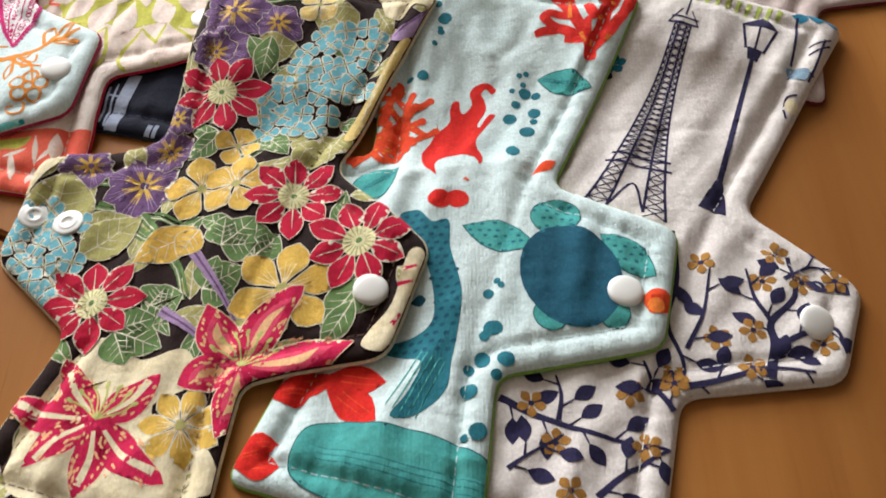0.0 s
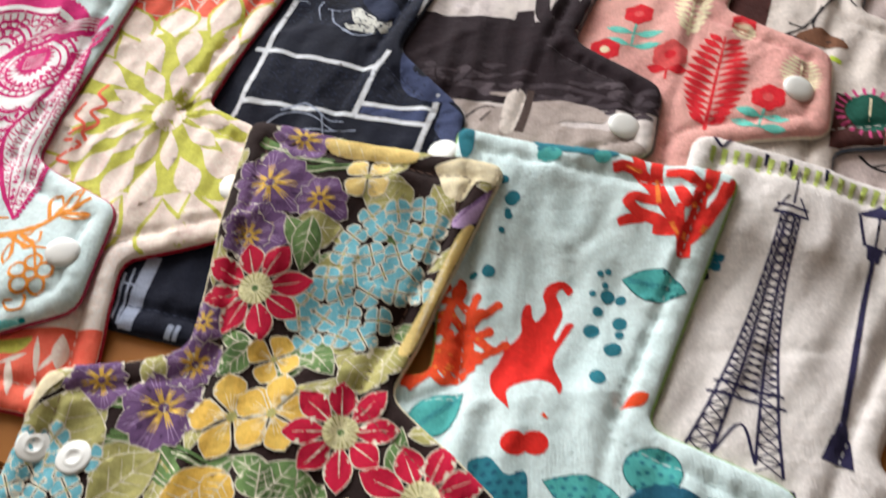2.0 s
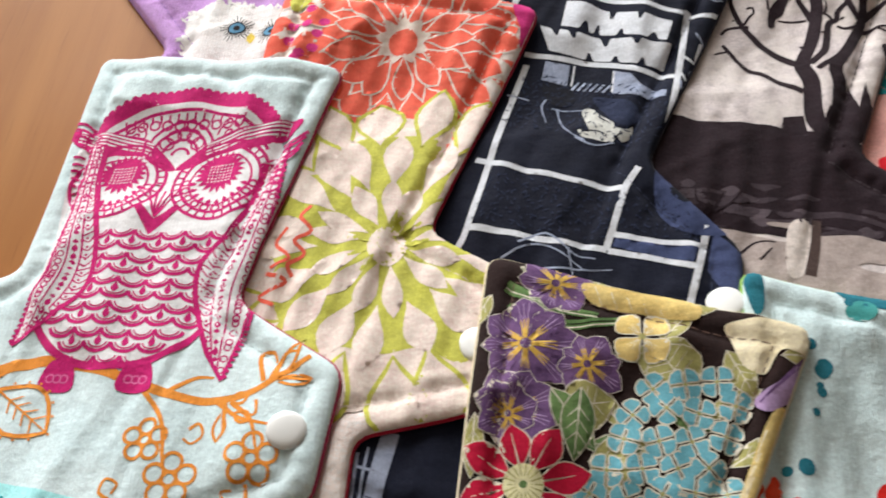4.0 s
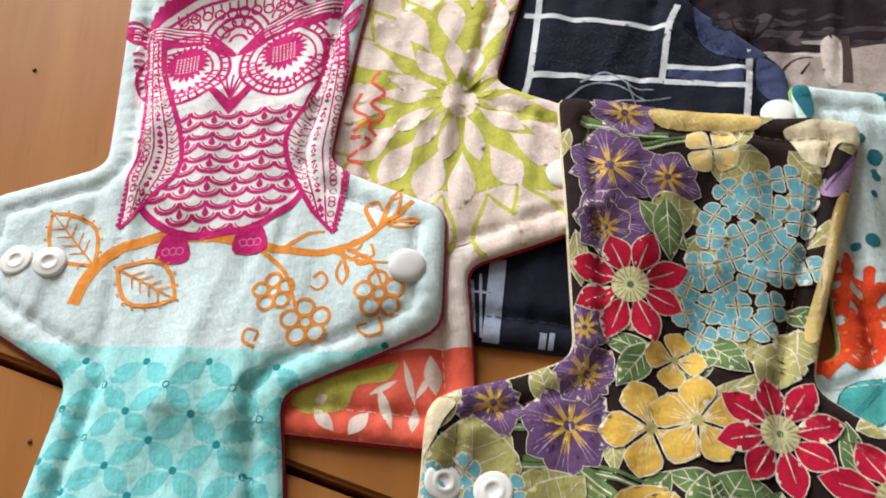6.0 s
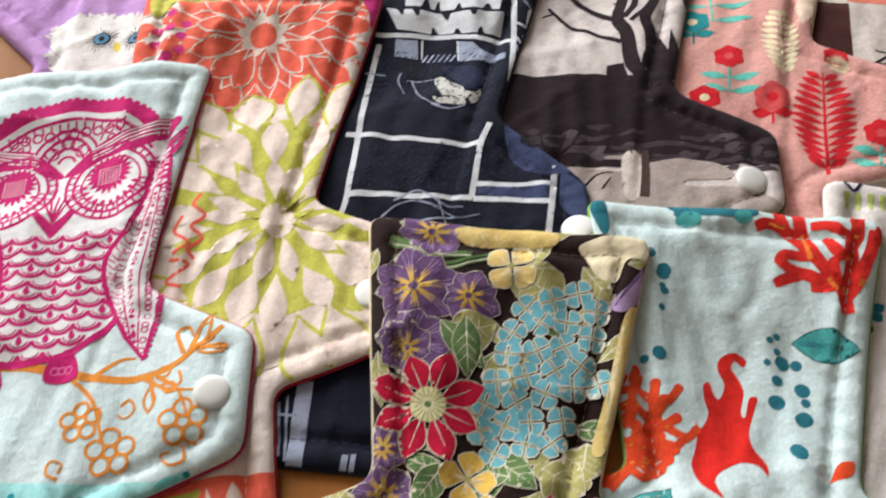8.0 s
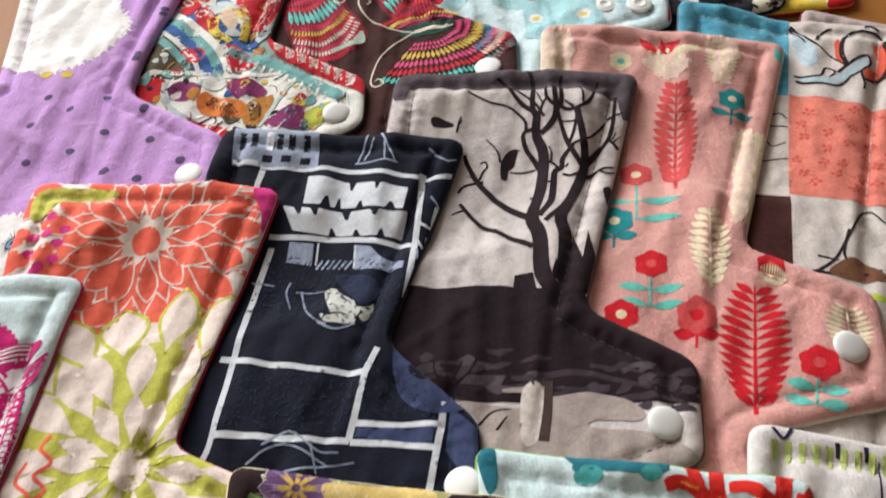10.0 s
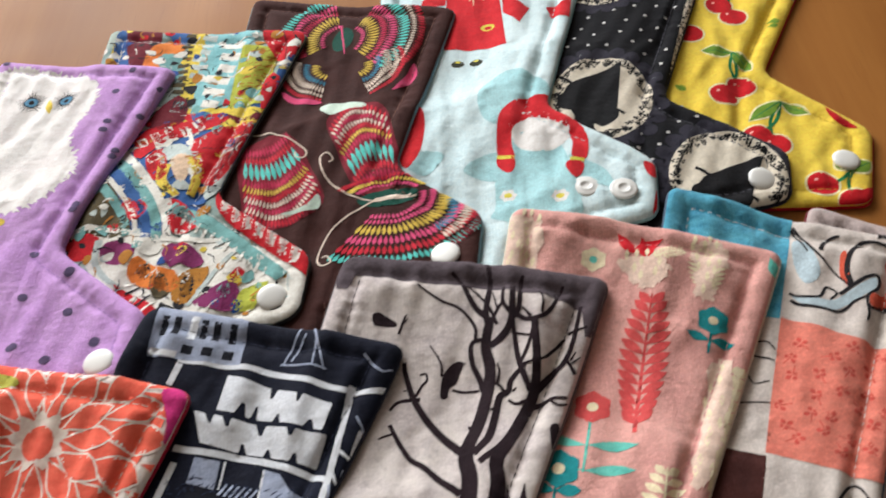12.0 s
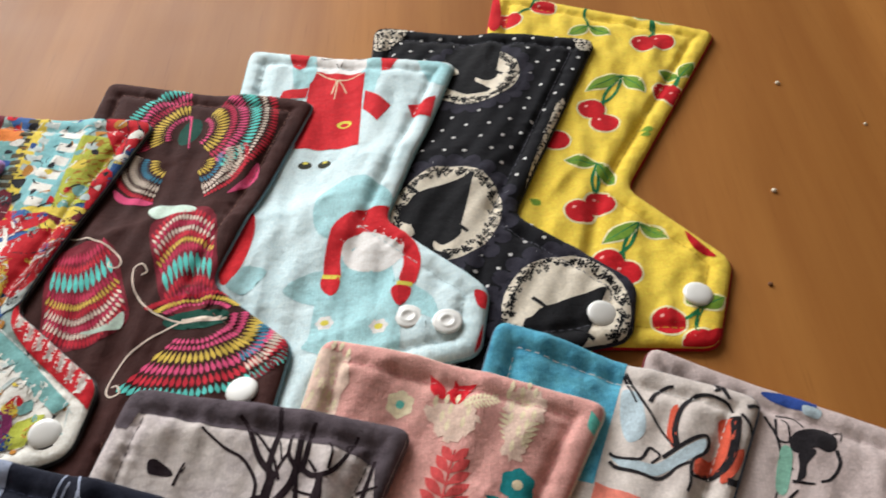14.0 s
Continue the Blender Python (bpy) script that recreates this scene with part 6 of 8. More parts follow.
for n in range(46):
    f = rng.uniform(0, 1) ** 0.8
    p = np.array(between((78.0, 706.0), (166.0, 676.0), rng.uniform(0, 1))) + (rng.normal(0, 2), rng.uniform(-5, 13) * f)
    blot = smooth_loop([p + (1 + 0.35 * math.sin(3.7 * n + 2.3 * t)) * np.array((rng.uniform(2.0, 4.6) * math.cos(t), rng.uniform(0.8, 2.0) * math.sin(t))) for t in np.arange(0, 6.2, 0.78)], 3)
    tree.prints("smoke_blot_print", [(blot, DIM if n % 3 else ink("ash_smoke_print", 92, 80, 86, 60, 50, 56))])
MIST = ink("mist_print", 158, 144, 138, 178, 164, 158)
tree.prints("pale_mist_print", [(smooth_loop([(89.9, 691.7), (96.4, 689.9), (107.9, 685.8), (110.4, 690.5), (104.6, 691.9), (105.4, 693.3), (118.9, 691.8), (118.7, 688.2), (130.1, 687.2), (140.5, 682.2), (144.9, 676.5), (142.1, 673.9), (131.2, 677.3), (128.5, 675.2), (142.4, 670.2), (153.4, 662.9), (152.3, 655.8), (98.9, 667.3), (95.1, 683.6)]), MIST)])
tree.prints("pale_mist_print", [(smooth_loop([(110.4, 692.1), (116.9, 691.7), (112.2, 674.6), (106.9, 674.2)]), ink("pale_mist_print", 214, 202, 194))])
tree.prints("dark_trunk_print", [(stroke([(119.1, 693.9), (116.8, 683.9), (113.4, 673.2)], 2.6, 3.4), ink("umber_print", 74, 58, 54))])
tree.prints("dark_border_print", [(np.array([(78.4, 857.9), (136.9, 846.1), (196.8, 840.3), (180.1, 801.6), (169.6, 801.8), (169.8, 812.6), (158.7, 817.4), (129.3, 825.5), (89.9, 835.7), (87.2, 829.3), (83.2, 830.2)]), SMOKE)])


def bare_tree(pad):
    limbs = [stroke([(129.6, 722.1), (125.1, 733.9)] + [(127.3, 751.4), (126.5, 761.9), (131.8, 773.6), (136.3, 790.2), (135.5, 800.9), (137.9, 811.2)], 6.2, 3.0), stroke([(137.1, 800.6), (141.6, 803.5), (145.0, 809.6), (146.8, 823.4)], 2.8, 2.0), stroke([(137.5, 806.8), (136.5, 813.7), (138.9, 825.3), (138.7, 833.7)], 2.4, 1.6), stroke([(137.8, 810.1), (132.7, 816.7), (128.8, 826.5), (125.5, 831.0)], 2.4, 1.2), stroke([(140.0, 808.0), (137.6, 815.7), (133.0, 822.7), (130.4, 825.4)], 1.2, 0.7), stroke([(136.1, 803.5), (130.9, 802.6), (130.5, 795.7), (132.7, 789.2), (133.6, 784.5)], 1.5, 2.2), stroke([(132.2, 803.6), (132.2, 809.1), (127.6, 816.4), (120.8, 821.1), (112.8, 828.2)], 1.3, 0.8), stroke([(125.6, 762.2), (116.7, 772.8), (110.4, 783.9), (107.4, 795.0), (107.1, 799.0)], 3.0, 1.4), stroke([(112.2, 784.7), (104.9, 784.5), (101.8, 781.5)], 1.6, 1.0), stroke([(110.7, 786.0), (113.1, 790.0), (114.7, 791.4), (114.4, 794.0), (112.4, 793.9)], 1.0, 0.7), stroke([(109.6, 788.3), (106.5, 788.7)], 0.8, 0.5), stroke([(124.1, 747.5), (118.1, 753.0), (112.8, 758.9), (108.2, 763.1), (104.6, 769.6), (101.8, 776.1)], 2.6, 1.4), stroke([(103.7, 772.7), (100.3, 771.9), (98.1, 770.8)], 1.0, 0.7), stroke([(132.9, 720.7), (132.1, 731.3)] + [(135.8, 748.1), (136.1, 757.2), (141.2, 764.9), (147.6, 776.0), (150.9, 784.2), (152.4, 795.3), (152.9, 808.2)], 5.6, 2.4), stroke([(128.9, 761.1), (134.1, 766.1), (137.0, 774.8), (138.8, 781.2), (141.8, 783.1), (143.1, 787.1), (148.2, 791.9)], 2.8, 1.6), stroke([(149.1, 781.9), (146.4, 792.6), (145.7, 801.4), (145.6, 809.6)], 2.2, 1.3), stroke([(130.5, 757.5), (136.4, 761.4), (142.4, 768.1), (145.5, 772.5)], 2.2, 1.2), stroke([(146.4, 792.6), (148.6, 796.0), (151.1, 801.8), (152.9, 808.2)], 1.4, 1.0), stroke([(145.0, 809.6), (148.0, 813.9), (149.6, 823.5), (150.8, 827.0)], 2.2, 1.2), stroke([(146.6, 811.7), (150.6, 808.9), (155.7, 808.7), (160.2, 813.8), (165.4, 824.0)], 2.0, 1.0), stroke([(161.4, 815.5), (161.1, 818.3), (162.4, 819.4)], 1.0, 0.6), stroke([(155.8, 809.9), (156.8, 815.9), (155.6, 819.2)], 1.0, 0.5), stroke([(151.9, 809.6), (149.3, 813.9)], 1.2, 0.7), stroke([(145.2, 811.6), (142.7, 816.5), (143.6, 823.7)], 1.8, 1.0), stroke([(142.7, 816.5), (140.5, 813.9), (138.1, 809.0)], 1.2, 1.0), stroke([(140.5, 814.8), (139.4, 821.4)], 0.8, 0.4), stroke([(151.1, 782.4), (156.4, 788.0), (161.7, 793.1), (165.5, 800.8), (169.8, 814.3)], 2.2, 1.3), stroke([(162.7, 801.6), (159.4, 798.1), (154.0, 793.0), (147.3, 791.8)], 0.9, 0.9), stroke([(164.0, 803.8), (170.9, 805.6)], 1.1, 0.7), stroke([(161.8, 794.1), (163.6, 790.5), (164.4, 787.8)], 1.2, 1.6), stroke([(163.8, 791.9), (167.2, 794.2)], 0.7, 0.4), stroke([(163.5, 793.0), (165.9, 796.4)], 0.7, 0.4), stroke([(148.6, 776.3), (155.4, 779.1), (160.9, 779.2)], 1.7, 1.0), stroke([(155.3, 778.2), (157.8, 776.5), (160.7, 776.8)], 1.0, 0.7), stroke([(148.5, 778.9), (144.1, 777.7), (141.5, 779.8)], 1.5, 1.0), stroke([(132.1, 785.2), (126.8, 785.8), (123.0, 787.5)], 1.0, 0.8), stroke([(140.3, 783.2), (139.1, 785.3), (136.1, 787.2)], 1.2, 0.8), stroke([(138.3, 786.2), (139.4, 790.3), (138.9, 793.5)], 1.0, 0.5), stroke([(137.6, 778.0), (135.7, 776.6), (134.3, 778.8)], 0.9, 0.5), stroke([(136.9, 777.4), (136.7, 774.9)], 0.7, 0.4), stroke([(152.0, 801.5), (147.4, 803.7), (144.6, 804.7)], 1.0, 0.8), stroke([(120.0, 792.2), (119.7, 797.1), (116.4, 804.3)], 1.0, 0.5), stroke([(105.5, 809.4), (107.4, 814.7), (108.5, 816.8)], 1.0, 0.5), stroke([(107.6, 813.6), (108.8, 815.4)], 0.6, 0.3), stroke([(128.8, 770.2), (127.9, 772.4)], 1.2, 0.8), stroke([(143.3, 782.8), (144.5, 783.9)], 1.0, 0.6)]
    firs = [petal(base, tip, w, 0.25) for base, tip, w in (((139.0, 720.9), (144.0, 748.8), 7), ((135.6, 720.6), (138.9, 749.5), 6), ((129.2, 730.5), (130.7, 739.1), 3))]
    return pad.prints("bare_tree_print", [(limbs + firs, BARK)], "dark bare tree silhouette")


bare_tree(tree)
tree.prints("crow_shape_print", [(smooth_loop([(119.9, 791.2), (121.4, 794.1), (124.1, 796.6), (126.5, 797.1), (127.3, 795.5), (126.0, 792.6), (124.6, 789.6), (122.2, 788.0), (121.3, 784.8), (119.4, 784.4), (119.1, 786.8)]), BARK), (petal((126.2, 796.7), (128.5, 795.5), 0.9, 0.3), BARK)])
tree.prints("crow_shape_print", [(smooth_loop([(96.4, 817.8), (98.8, 818.3), (102.4, 816.1), (104.8, 813.9), (104.3, 812.5), (99.3, 813.2), (96.7, 814.1)]), BARK)])
tree.prints("crow_shape_print", [(smooth_loop([(154.1, 768.4), (156.6, 769.4), (157.0, 766.8), (155.3, 761.4), (154.0, 759.0), (153.6, 762.5)]), BARK)])
tree.prints("gravestone_print", [(np.array([(115.6, 736.0), (122.0, 735.8), (121.7, 726.3), (113.5, 728.7)]), BARK)])
for p in ([(83.5, 695.8), (88.4, 699.4), (92.7, 705.1)], [(87.0, 697.5), (83.9, 702.5), (84.0, 708.1)], [(88.2, 698.5), (93.8, 700.8), (97.7, 704.6)], [(88.1, 693.0), (90.0, 697.1)], [(94.8, 682.5), (99.6, 686.0), (105.5, 685.6)], [(100.0, 679.4), (103.9, 683.3)]):
    tree.prints("twig_print", [(stroke(p, 1.0, 0.5), BARK)])
tree.stitches(ink("grey_thread", 74, 64, 68))
tree.snap((149.9, 671.1))

FERN_RED = ink("fern_red_print", 216, 90, 88, 206, 72, 74)
BRIGHT_RED = ink("bright_red_print", 214, 34, 46, 202, 26, 40)
SEA = ink("sea_green_print", 92, 186, 172, 112, 196, 182)
DEEP_SEA = ink("deep_sea_print", 32, 140, 146)
BUTTER = ink("butter_print", 238, 222, 190, 228, 210, 174)


def fern_print(pad, base, tip, wide, colour, n=13):
    length = math.dist(base, tip)
    fronds = [stroke([base, tip], 1.4, 0.6, 6)]
    for k in range(n):
        t = 0.06 + 0.86 * k / (n - 1)
        w = wide * math.sin(math.pi * (0.12 + 0.8 * t)) ** 0.8 / 2 / length
        fronds += [petal(between(base, tip, t), between(base, tip, min(t + 0.11, 1.02), s * w), length / n * 0.8, 0.55) for s in (1, -1)]
    return pad.prints("fern_print", [(fronds, colour)])


fern_print(pink, (180.4, 765.2), (195.1, 817.1), 17, FERN_RED)
fern_print(pink, (177.7, 670.7), (191.9, 715.2), 23, BRIGHT_RED)


def small_flower(pad, c, r, colour, heart=None, stem=None, leaves=None, pairs=2):
    shapes = []
    if stem:
        shapes.append(([stroke([c, stem], 1.0, 0.8, 2)], leaves))
        shapes.append(([petal(between(c, stem, t), between(c, stem, t - 0.1, s * 0.62), r * 0.62, 0.55) for t in np.linspace(0.62, 0.98, pairs) for s in (1, -1)], leaves))
    shapes.append(([petal(c, polar(c, r, a), r * 0.85, 0.66) for a in np.arange(0.3, 6.3, 1.05)] + [oval(c, r * 0.5)], colour))
    shapes.append((oval(c, r * 0.3, n=10), heart or BUTTER))
    return pad.prints("flower_sprig_print", shapes)


small_flower(pink, (169.0, 777.1), 6.5, FERN_RED, BUTTER, (162.3, 752.3), SEA)
small_flower(pink, (162.2, 732.2), 6.0, BRIGHT_RED, FERN_RED, (157.3, 715.5), SEA)
small_flower(pink, (170.9, 708.5), 7.0, FERN_RED, BRIGHT_RED, (167.5, 697.1), BRIGHT_RED, 1)
small_flower(pink, (201.7, 683.9), 6.5, BRIGHT_RED, FERN_RED, (195.6, 670.0), SEA)
small_flower(pink, (214.0, 804.8), 5.8, DEEP_SEA, BUTTER, (209.5, 792.4), DEEP_SEA, 1)
small_flower(pink, (147.5, 714.5), 6.2, BRIGHT_RED, BUTTER)
small_flower(pink, (200.4, 723.2), 5.0, BRIGHT_RED, FERN_RED)
small_flower(pink, (155.1, 754.7), 7, DEEP_SEA, BUTTER, (151.8, 742.3), DEEP_SEA, 1)
small_flower(pink, (177.2, 835.4), 5, BUTTER, SEA)
for base, tip, w in (((178.4, 717.8), (187.6, 750.2), 15), ((214.0, 815.0), (217.9, 835.4), 14), ((212.0, 683.7), (217.7, 702.6), 16), ((198.7, 742.5), (218.9, 785.7), 5), ((151.0, 828.5), (152.0, 850.7), 8), ((203.5, 716.5), (196.0, 721.6), 9), ((196.5, 831.9), (209.8, 834.9), 7)):
    fern_print(pink, base, tip, w, BUTTER, 10)
pink.prints("red_edge_print", [([petal((187.4, 845.3), (191.8, 835.4), 5), petal((203.2, 840.2), (192.0, 836.3), 6), petal((195.9, 842.8), (196.6, 832.4), 6)], BRIGHT_RED)])
pink.prints("sea_edge_print", [(petal((239.8, 830.5), (240.7, 820.8), 5), SEA)])
PALE_BUTTER = ink("pale_butter_print", 233, 206, 188, 228, 194, 178)
for pts in ([(145, 856), (157, 855), (160, 848), (153, 823), (147, 812), (143, 835)], [(186, 833), (198, 833), (203, 827), (200, 822), (193, 820), (190, 823)], [(213, 837), (224, 837), (224, 827), (218, 822), (216, 813), (210, 815), (212, 826)], [(210, 788), (217, 788), (208, 763), (199, 745), (194, 746), (202, 766)]):
    rough = smooth_loop(pts)
    rough = rough + 0.9 * np.stack([np.sin(1.9 * np.arange(len(rough))), np.cos(2.6 * np.arange(len(rough)))], 1)
    pink.prints("pale_blossom_print", [(rough, PALE_BUTTER), ([petal(p, p + np.array((1.2, 4.5)), 1.6, 0.5) for p in scattered(rough, 5.0, 3, 0.3)], BUTTER)])
pink.stitches(ink("pink_thread", 222, 150, 150))
pink.snap((212.8, 687.3))

SKY_MINKY = cloth("sky_blue_plush", (98, 184, 208), (62, 144, 178), 190, 1.0)
SALMON = ink("salmon_cotton", 228, 136, 118, 222, 120, 104)
SALMON_DEEP = ink("salmon_sprig_print", 212, 88, 78)
COCOA = ink("cocoa_patch", 78, 40, 36, 62, 30, 28)
SKETCH_INK = ink("sketch_ink", 34, 30, 34)
seam = lambda pad, poly, colour, label: pad.prints("patch_square", [(np.array(poly), colour)], label)
seam(patch, [(211.6, 874.8), (257.5, 858.7), (237.9, 806.7), (225.7, 810.2), (196.0, 815.2)], SKY_MINKY, "sky blue plush square")
seam(patch, [(238.6, 807.5), (269.0, 790.1), (282.2, 784.4), (262.1, 739.4), (249.6, 743.5), (219.7, 756.0)], SALMON, "salmon cotton square with a small sprig")
seam(patch, [(194.2, 763.2), (219.6, 754.8), (208.7, 722.7), (184.9, 732.3)], COCOA, "dark brown cotton square")
for p in scattered(np.array([(239.2, 802.8), (274.5, 785.9), (256.8, 745.0), (222.7, 758.8)]), 8.5, 9, 0.3):
    a = 1.9 * p[0]
    patch.prints("sprig_print", [([petal(polar(p, 0.4, a + k), polar(p, 2.2 + 0.8 * math.sin(3 * a + k), a + k), 1.6) for k in (0, 1.3, 2.6, 4.2)] + [stroke([p, polar(p, 4.0, a + 5.2)], 0.5, 0.3, 2)], SALMON_DEEP)])
patch.prints("sketch_lines_print", [([smooth_loop([(244.8, 816.3), (253.1, 813.0), (258.3, 812.0), (265.9, 816.0), (272.9, 819.7), (275.2, 819.5), (273.2, 815.2), (267.9, 812.3), (261.3, 809.1), (255.8, 807.7), (247.6, 811.2)]), smooth_loop([(251.9, 840.9), (256.9, 837.4), (256.5, 823.8), (250.6, 820.2), (249.4, 829.7)])], ink("pale_blue_wash", 186, 204, 212)), ([smooth_loop([(266.3, 831.9), (268.6, 833.3), (267.1, 826.4), (264.4, 817.2), (263.1, 821.8), (264.5, 827.2)]), smooth_loop([(280.9, 826.9), (285.9, 827.2), (284.0, 819.7), (280.5, 813.0), (275.7, 808.2), (271.4, 807.0), (268.8, 808.2), (271.0, 813.1), (275.3, 812.7), (278.9, 818.2)]), smooth_loop([(283.2, 814.8), (286.5, 815.9), (284.1, 810.2), (278.8, 805.0), (276.5, 804.8), (277.8, 808.2), (280.7, 809.9)]), smooth_loop([(291.4, 820.7), (292.5, 820.0), (290.5, 816.5), (289.5, 817.6)])], ink("stocking_coral_print", 214, 92, 68)), ([stroke([(253.9, 848.0), (258.1, 833.6), (262.6, 821.8), (264.7, 817.1)], 1.1, 0.66), stroke([(253.2, 847.1), (254.5, 840.2), (255.6, 835.3)], 0.9, 0.54), stroke([(259.7, 834.5), (262.9, 839.2), (266.8, 840.8), (268.7, 840.8)], 1.5, 0.90), stroke([(265.4, 817.1), (266.0, 824.3), (269.8, 832.1), (275.5, 836.9), (280.5, 836.5)], 2.0, 1.20), stroke([(280.5, 836.5), (284.9, 833.5), (286.4, 830.2)], 1.2, 0.72), stroke([(286.5, 828.3), (284.8, 820.8), (281.4, 812.9), (277.0, 808.4), (272.4, 806.9)], 3.4, 2.04), stroke([(272.4, 806.9), (268.6, 806.8), (268.4, 808.6)], 1.2, 0.72), stroke([(278.8, 805.0), (282.4, 804.7), (288.0, 809.6)], 2.6, 1.56), stroke([(288.5, 829.2), (290.4, 825.0), (290.4, 821.6)], 1.3, 0.78), stroke([(244.1, 817.3), (246.5, 815.3), (253.2, 813.8), (256.5, 817.5), (258.2, 816.9), (259.6, 814.6), (256.5, 812.1)], 1.2, 0.72), stroke([(243.7, 814.2), (246.0, 811.6), (252.4, 808.8), (257.4, 806.7), (261.1, 808.0), (264.0, 810.2), (268.6, 811.7)], 1.4, 0.84), stroke([(260.4, 814.0), (266.2, 817.4), (272.1, 820.5), (275.6, 821.1), (275.8, 818.3), (273.8, 815.0), (269.0, 811.7), (267.3, 804.7), (265.7, 801.5)], 1.4, 0.84), stroke([(281.0, 844.9), (283.0, 843.1), (283.1, 838.2)], 2.0, 1.20), stroke([(284.5, 843.1), (285.0, 838.3), (286.0, 834.7)], 2.0, 1.20), stroke([(281.6, 838.2), (285.5, 839.9)], 0.9, 0.54), stroke([(266.6, 849.5), (268.6, 850.5)], 1.2, 0.72), stroke([(291.0, 831.8), (295.0, 831.9), (297.7, 827.9)], 1.4, 0.84)], SKETCH_INK)])
patch.prints("sketch_lines_print", [([stroke(p, w, w * 0.5) for p, w in (([(222.0, 798.3), (230.4, 798.3), (233.3, 794.3)], 1.0), ([(223.1, 795.0), (231.8, 790.0)], 0.9), ([(217.3, 784.0), (221.6, 787.5), (223.1, 782.6), (228.2, 782.4)], 0.8), ([(214.8, 776.1), (226.4, 774.3)], 0.7), ([(212.1, 718.8), (223.0, 723.6), (232.1, 733.1), (242.6, 743.3), (246.4, 736.1)], 1.2), ([(214.5, 720.6), (225.7, 716.3), (236.7, 716.7)], 1.4), ([(232.9, 735.2), (227.1, 724.9), (229.3, 716.1)], 1.2), ([(218.4, 726.4), (224.7, 723.2)], 0.9))], SKETCH_INK), (smooth_loop([(219.5, 719.5), (228.4, 723.5), (233.0, 720.3), (237.2, 714.4), (236.2, 712.0), (225.0, 714.7)]), ink("brown_wash", 120, 80, 58)), ([stroke([(229.3, 707.2), (233.2, 704.5)], 3, 2)], ink("lime_wash", 190, 210, 70))])
seam(patch, [(227.8, 689.4), (245.4, 684.5), (237.5, 662.2), (219.3, 663.8)], COCOA, "dark brown cotton square")
seam(patch, [(245.8, 684.6), (270.1, 680.0), (263.4, 655.6), (237.1, 660.3)], SALMON, "salmon cotton square with a small sprig")
seam(patch, [(258.1, 721.6), (282.0, 718.7), (270.4, 681.2), (247.2, 685.3)], SKY_MINKY, "sky blue plush square")
patch.prints("butterfly_eye_print", [(oval((237.0, 679.4), 8, 9), ink("bottle_green_print", 24, 84, 70)), ([stroke([polar((237.0, 679.4), 8.5, a), polar((237.0, 679.4), 12, a)], 0.9, 1.2, 1) for a in np.arange(0, 6.2, 0.3)], ink("fuchsia_print", 206, 76, 130)), (stroke([(238.9, 685.6), (236.0, 675.8)], 0.9, 0.5), CREAM)])
patch.stitches(ink("white_thread", 236, 232, 226))

sketch.prints("ink_figure_print", [([smooth_loop([(302.5, 820.2), (304.5, 823.2), (308.2, 824.6), (314.1, 825.0), (317.7, 821.8), (316.7, 817.5), (313.4, 816.2), (309.8, 817.7), (305.8, 816.0), (302.5, 816.9)]), smooth_loop([(304.4, 816.0), (309.0, 817.3), (309.6, 815.7), (305.8, 811.9), (304.4, 808.0), (301.1, 806.1), (303.1, 811.0)])], SKETCH_INK)])
sketch.prints("ink_figure_print", [([stroke(p, w, w * 0.6) for p, w in (([(300.4, 829.3), (299.0, 822.6), (300.2, 820.4), (302.5, 820.6), (303.5, 826.4), (302.1, 828.8)], 0.9), ([(300.9, 830.8), (306.0, 829.2), (308.3, 825.3)], 0.8), ([(316.5, 816.8), (316.2, 811.8), (312.1, 806.8), (308.3, 805.6)], 1.3), ([(314.8, 822.2), (320.0, 823.6), (318.8, 819.9)], 0.7), ([(297.0, 830.4), (299.0, 822.6), (298.4, 814.4), (296.1, 806.7), (293.2, 800.9)], 1.0), ([(299.8, 813.3), (300.8, 810.1)], 1.4), ([(299.7, 806.2), (306.5, 805.2)], 1.2), ([(297.4, 800.6), (300.7, 803.2)], 1.0), ([(230.3, 662.4), (233.5, 657.6), (239.1, 654.9)], 1.4), ([(244.9, 662.2), (248.8, 656.6), (249.9, 654.6)], 1.6), ([(259.8, 663.5), (264.4, 660.1), (265.5, 653.9)], 1.6), ([(233.5, 657.6), (240.0, 658.8)], 1.0), ([(271.5, 683.4), (273.9, 678.3)], 1.2))], SKETCH_INK)])
sketch.prints("blue_sash_print", [(smooth_loop([(298.4, 840.1), (308.5, 838.3), (315.6, 836.0), (312.0, 831.5), (302.0, 835.5)]), ink("royal_blue_print", 44, 74, 150)), (smooth_loop([(310.9, 834.3), (316.0, 832.2), (314.4, 829.2), (310.0, 831.0)]), ink("pale_blue_wash", 196, 216, 226))])
sketch.prints("green_wash_print", [(smooth_loop([(299.4, 818.4), (302.3, 816.1), (297.1, 802.6), (294.2, 804.7)]), ink("jade_wash", 130, 180, 160))])
sketch.stitches(ink("blush_thread", 216, 196, 196))

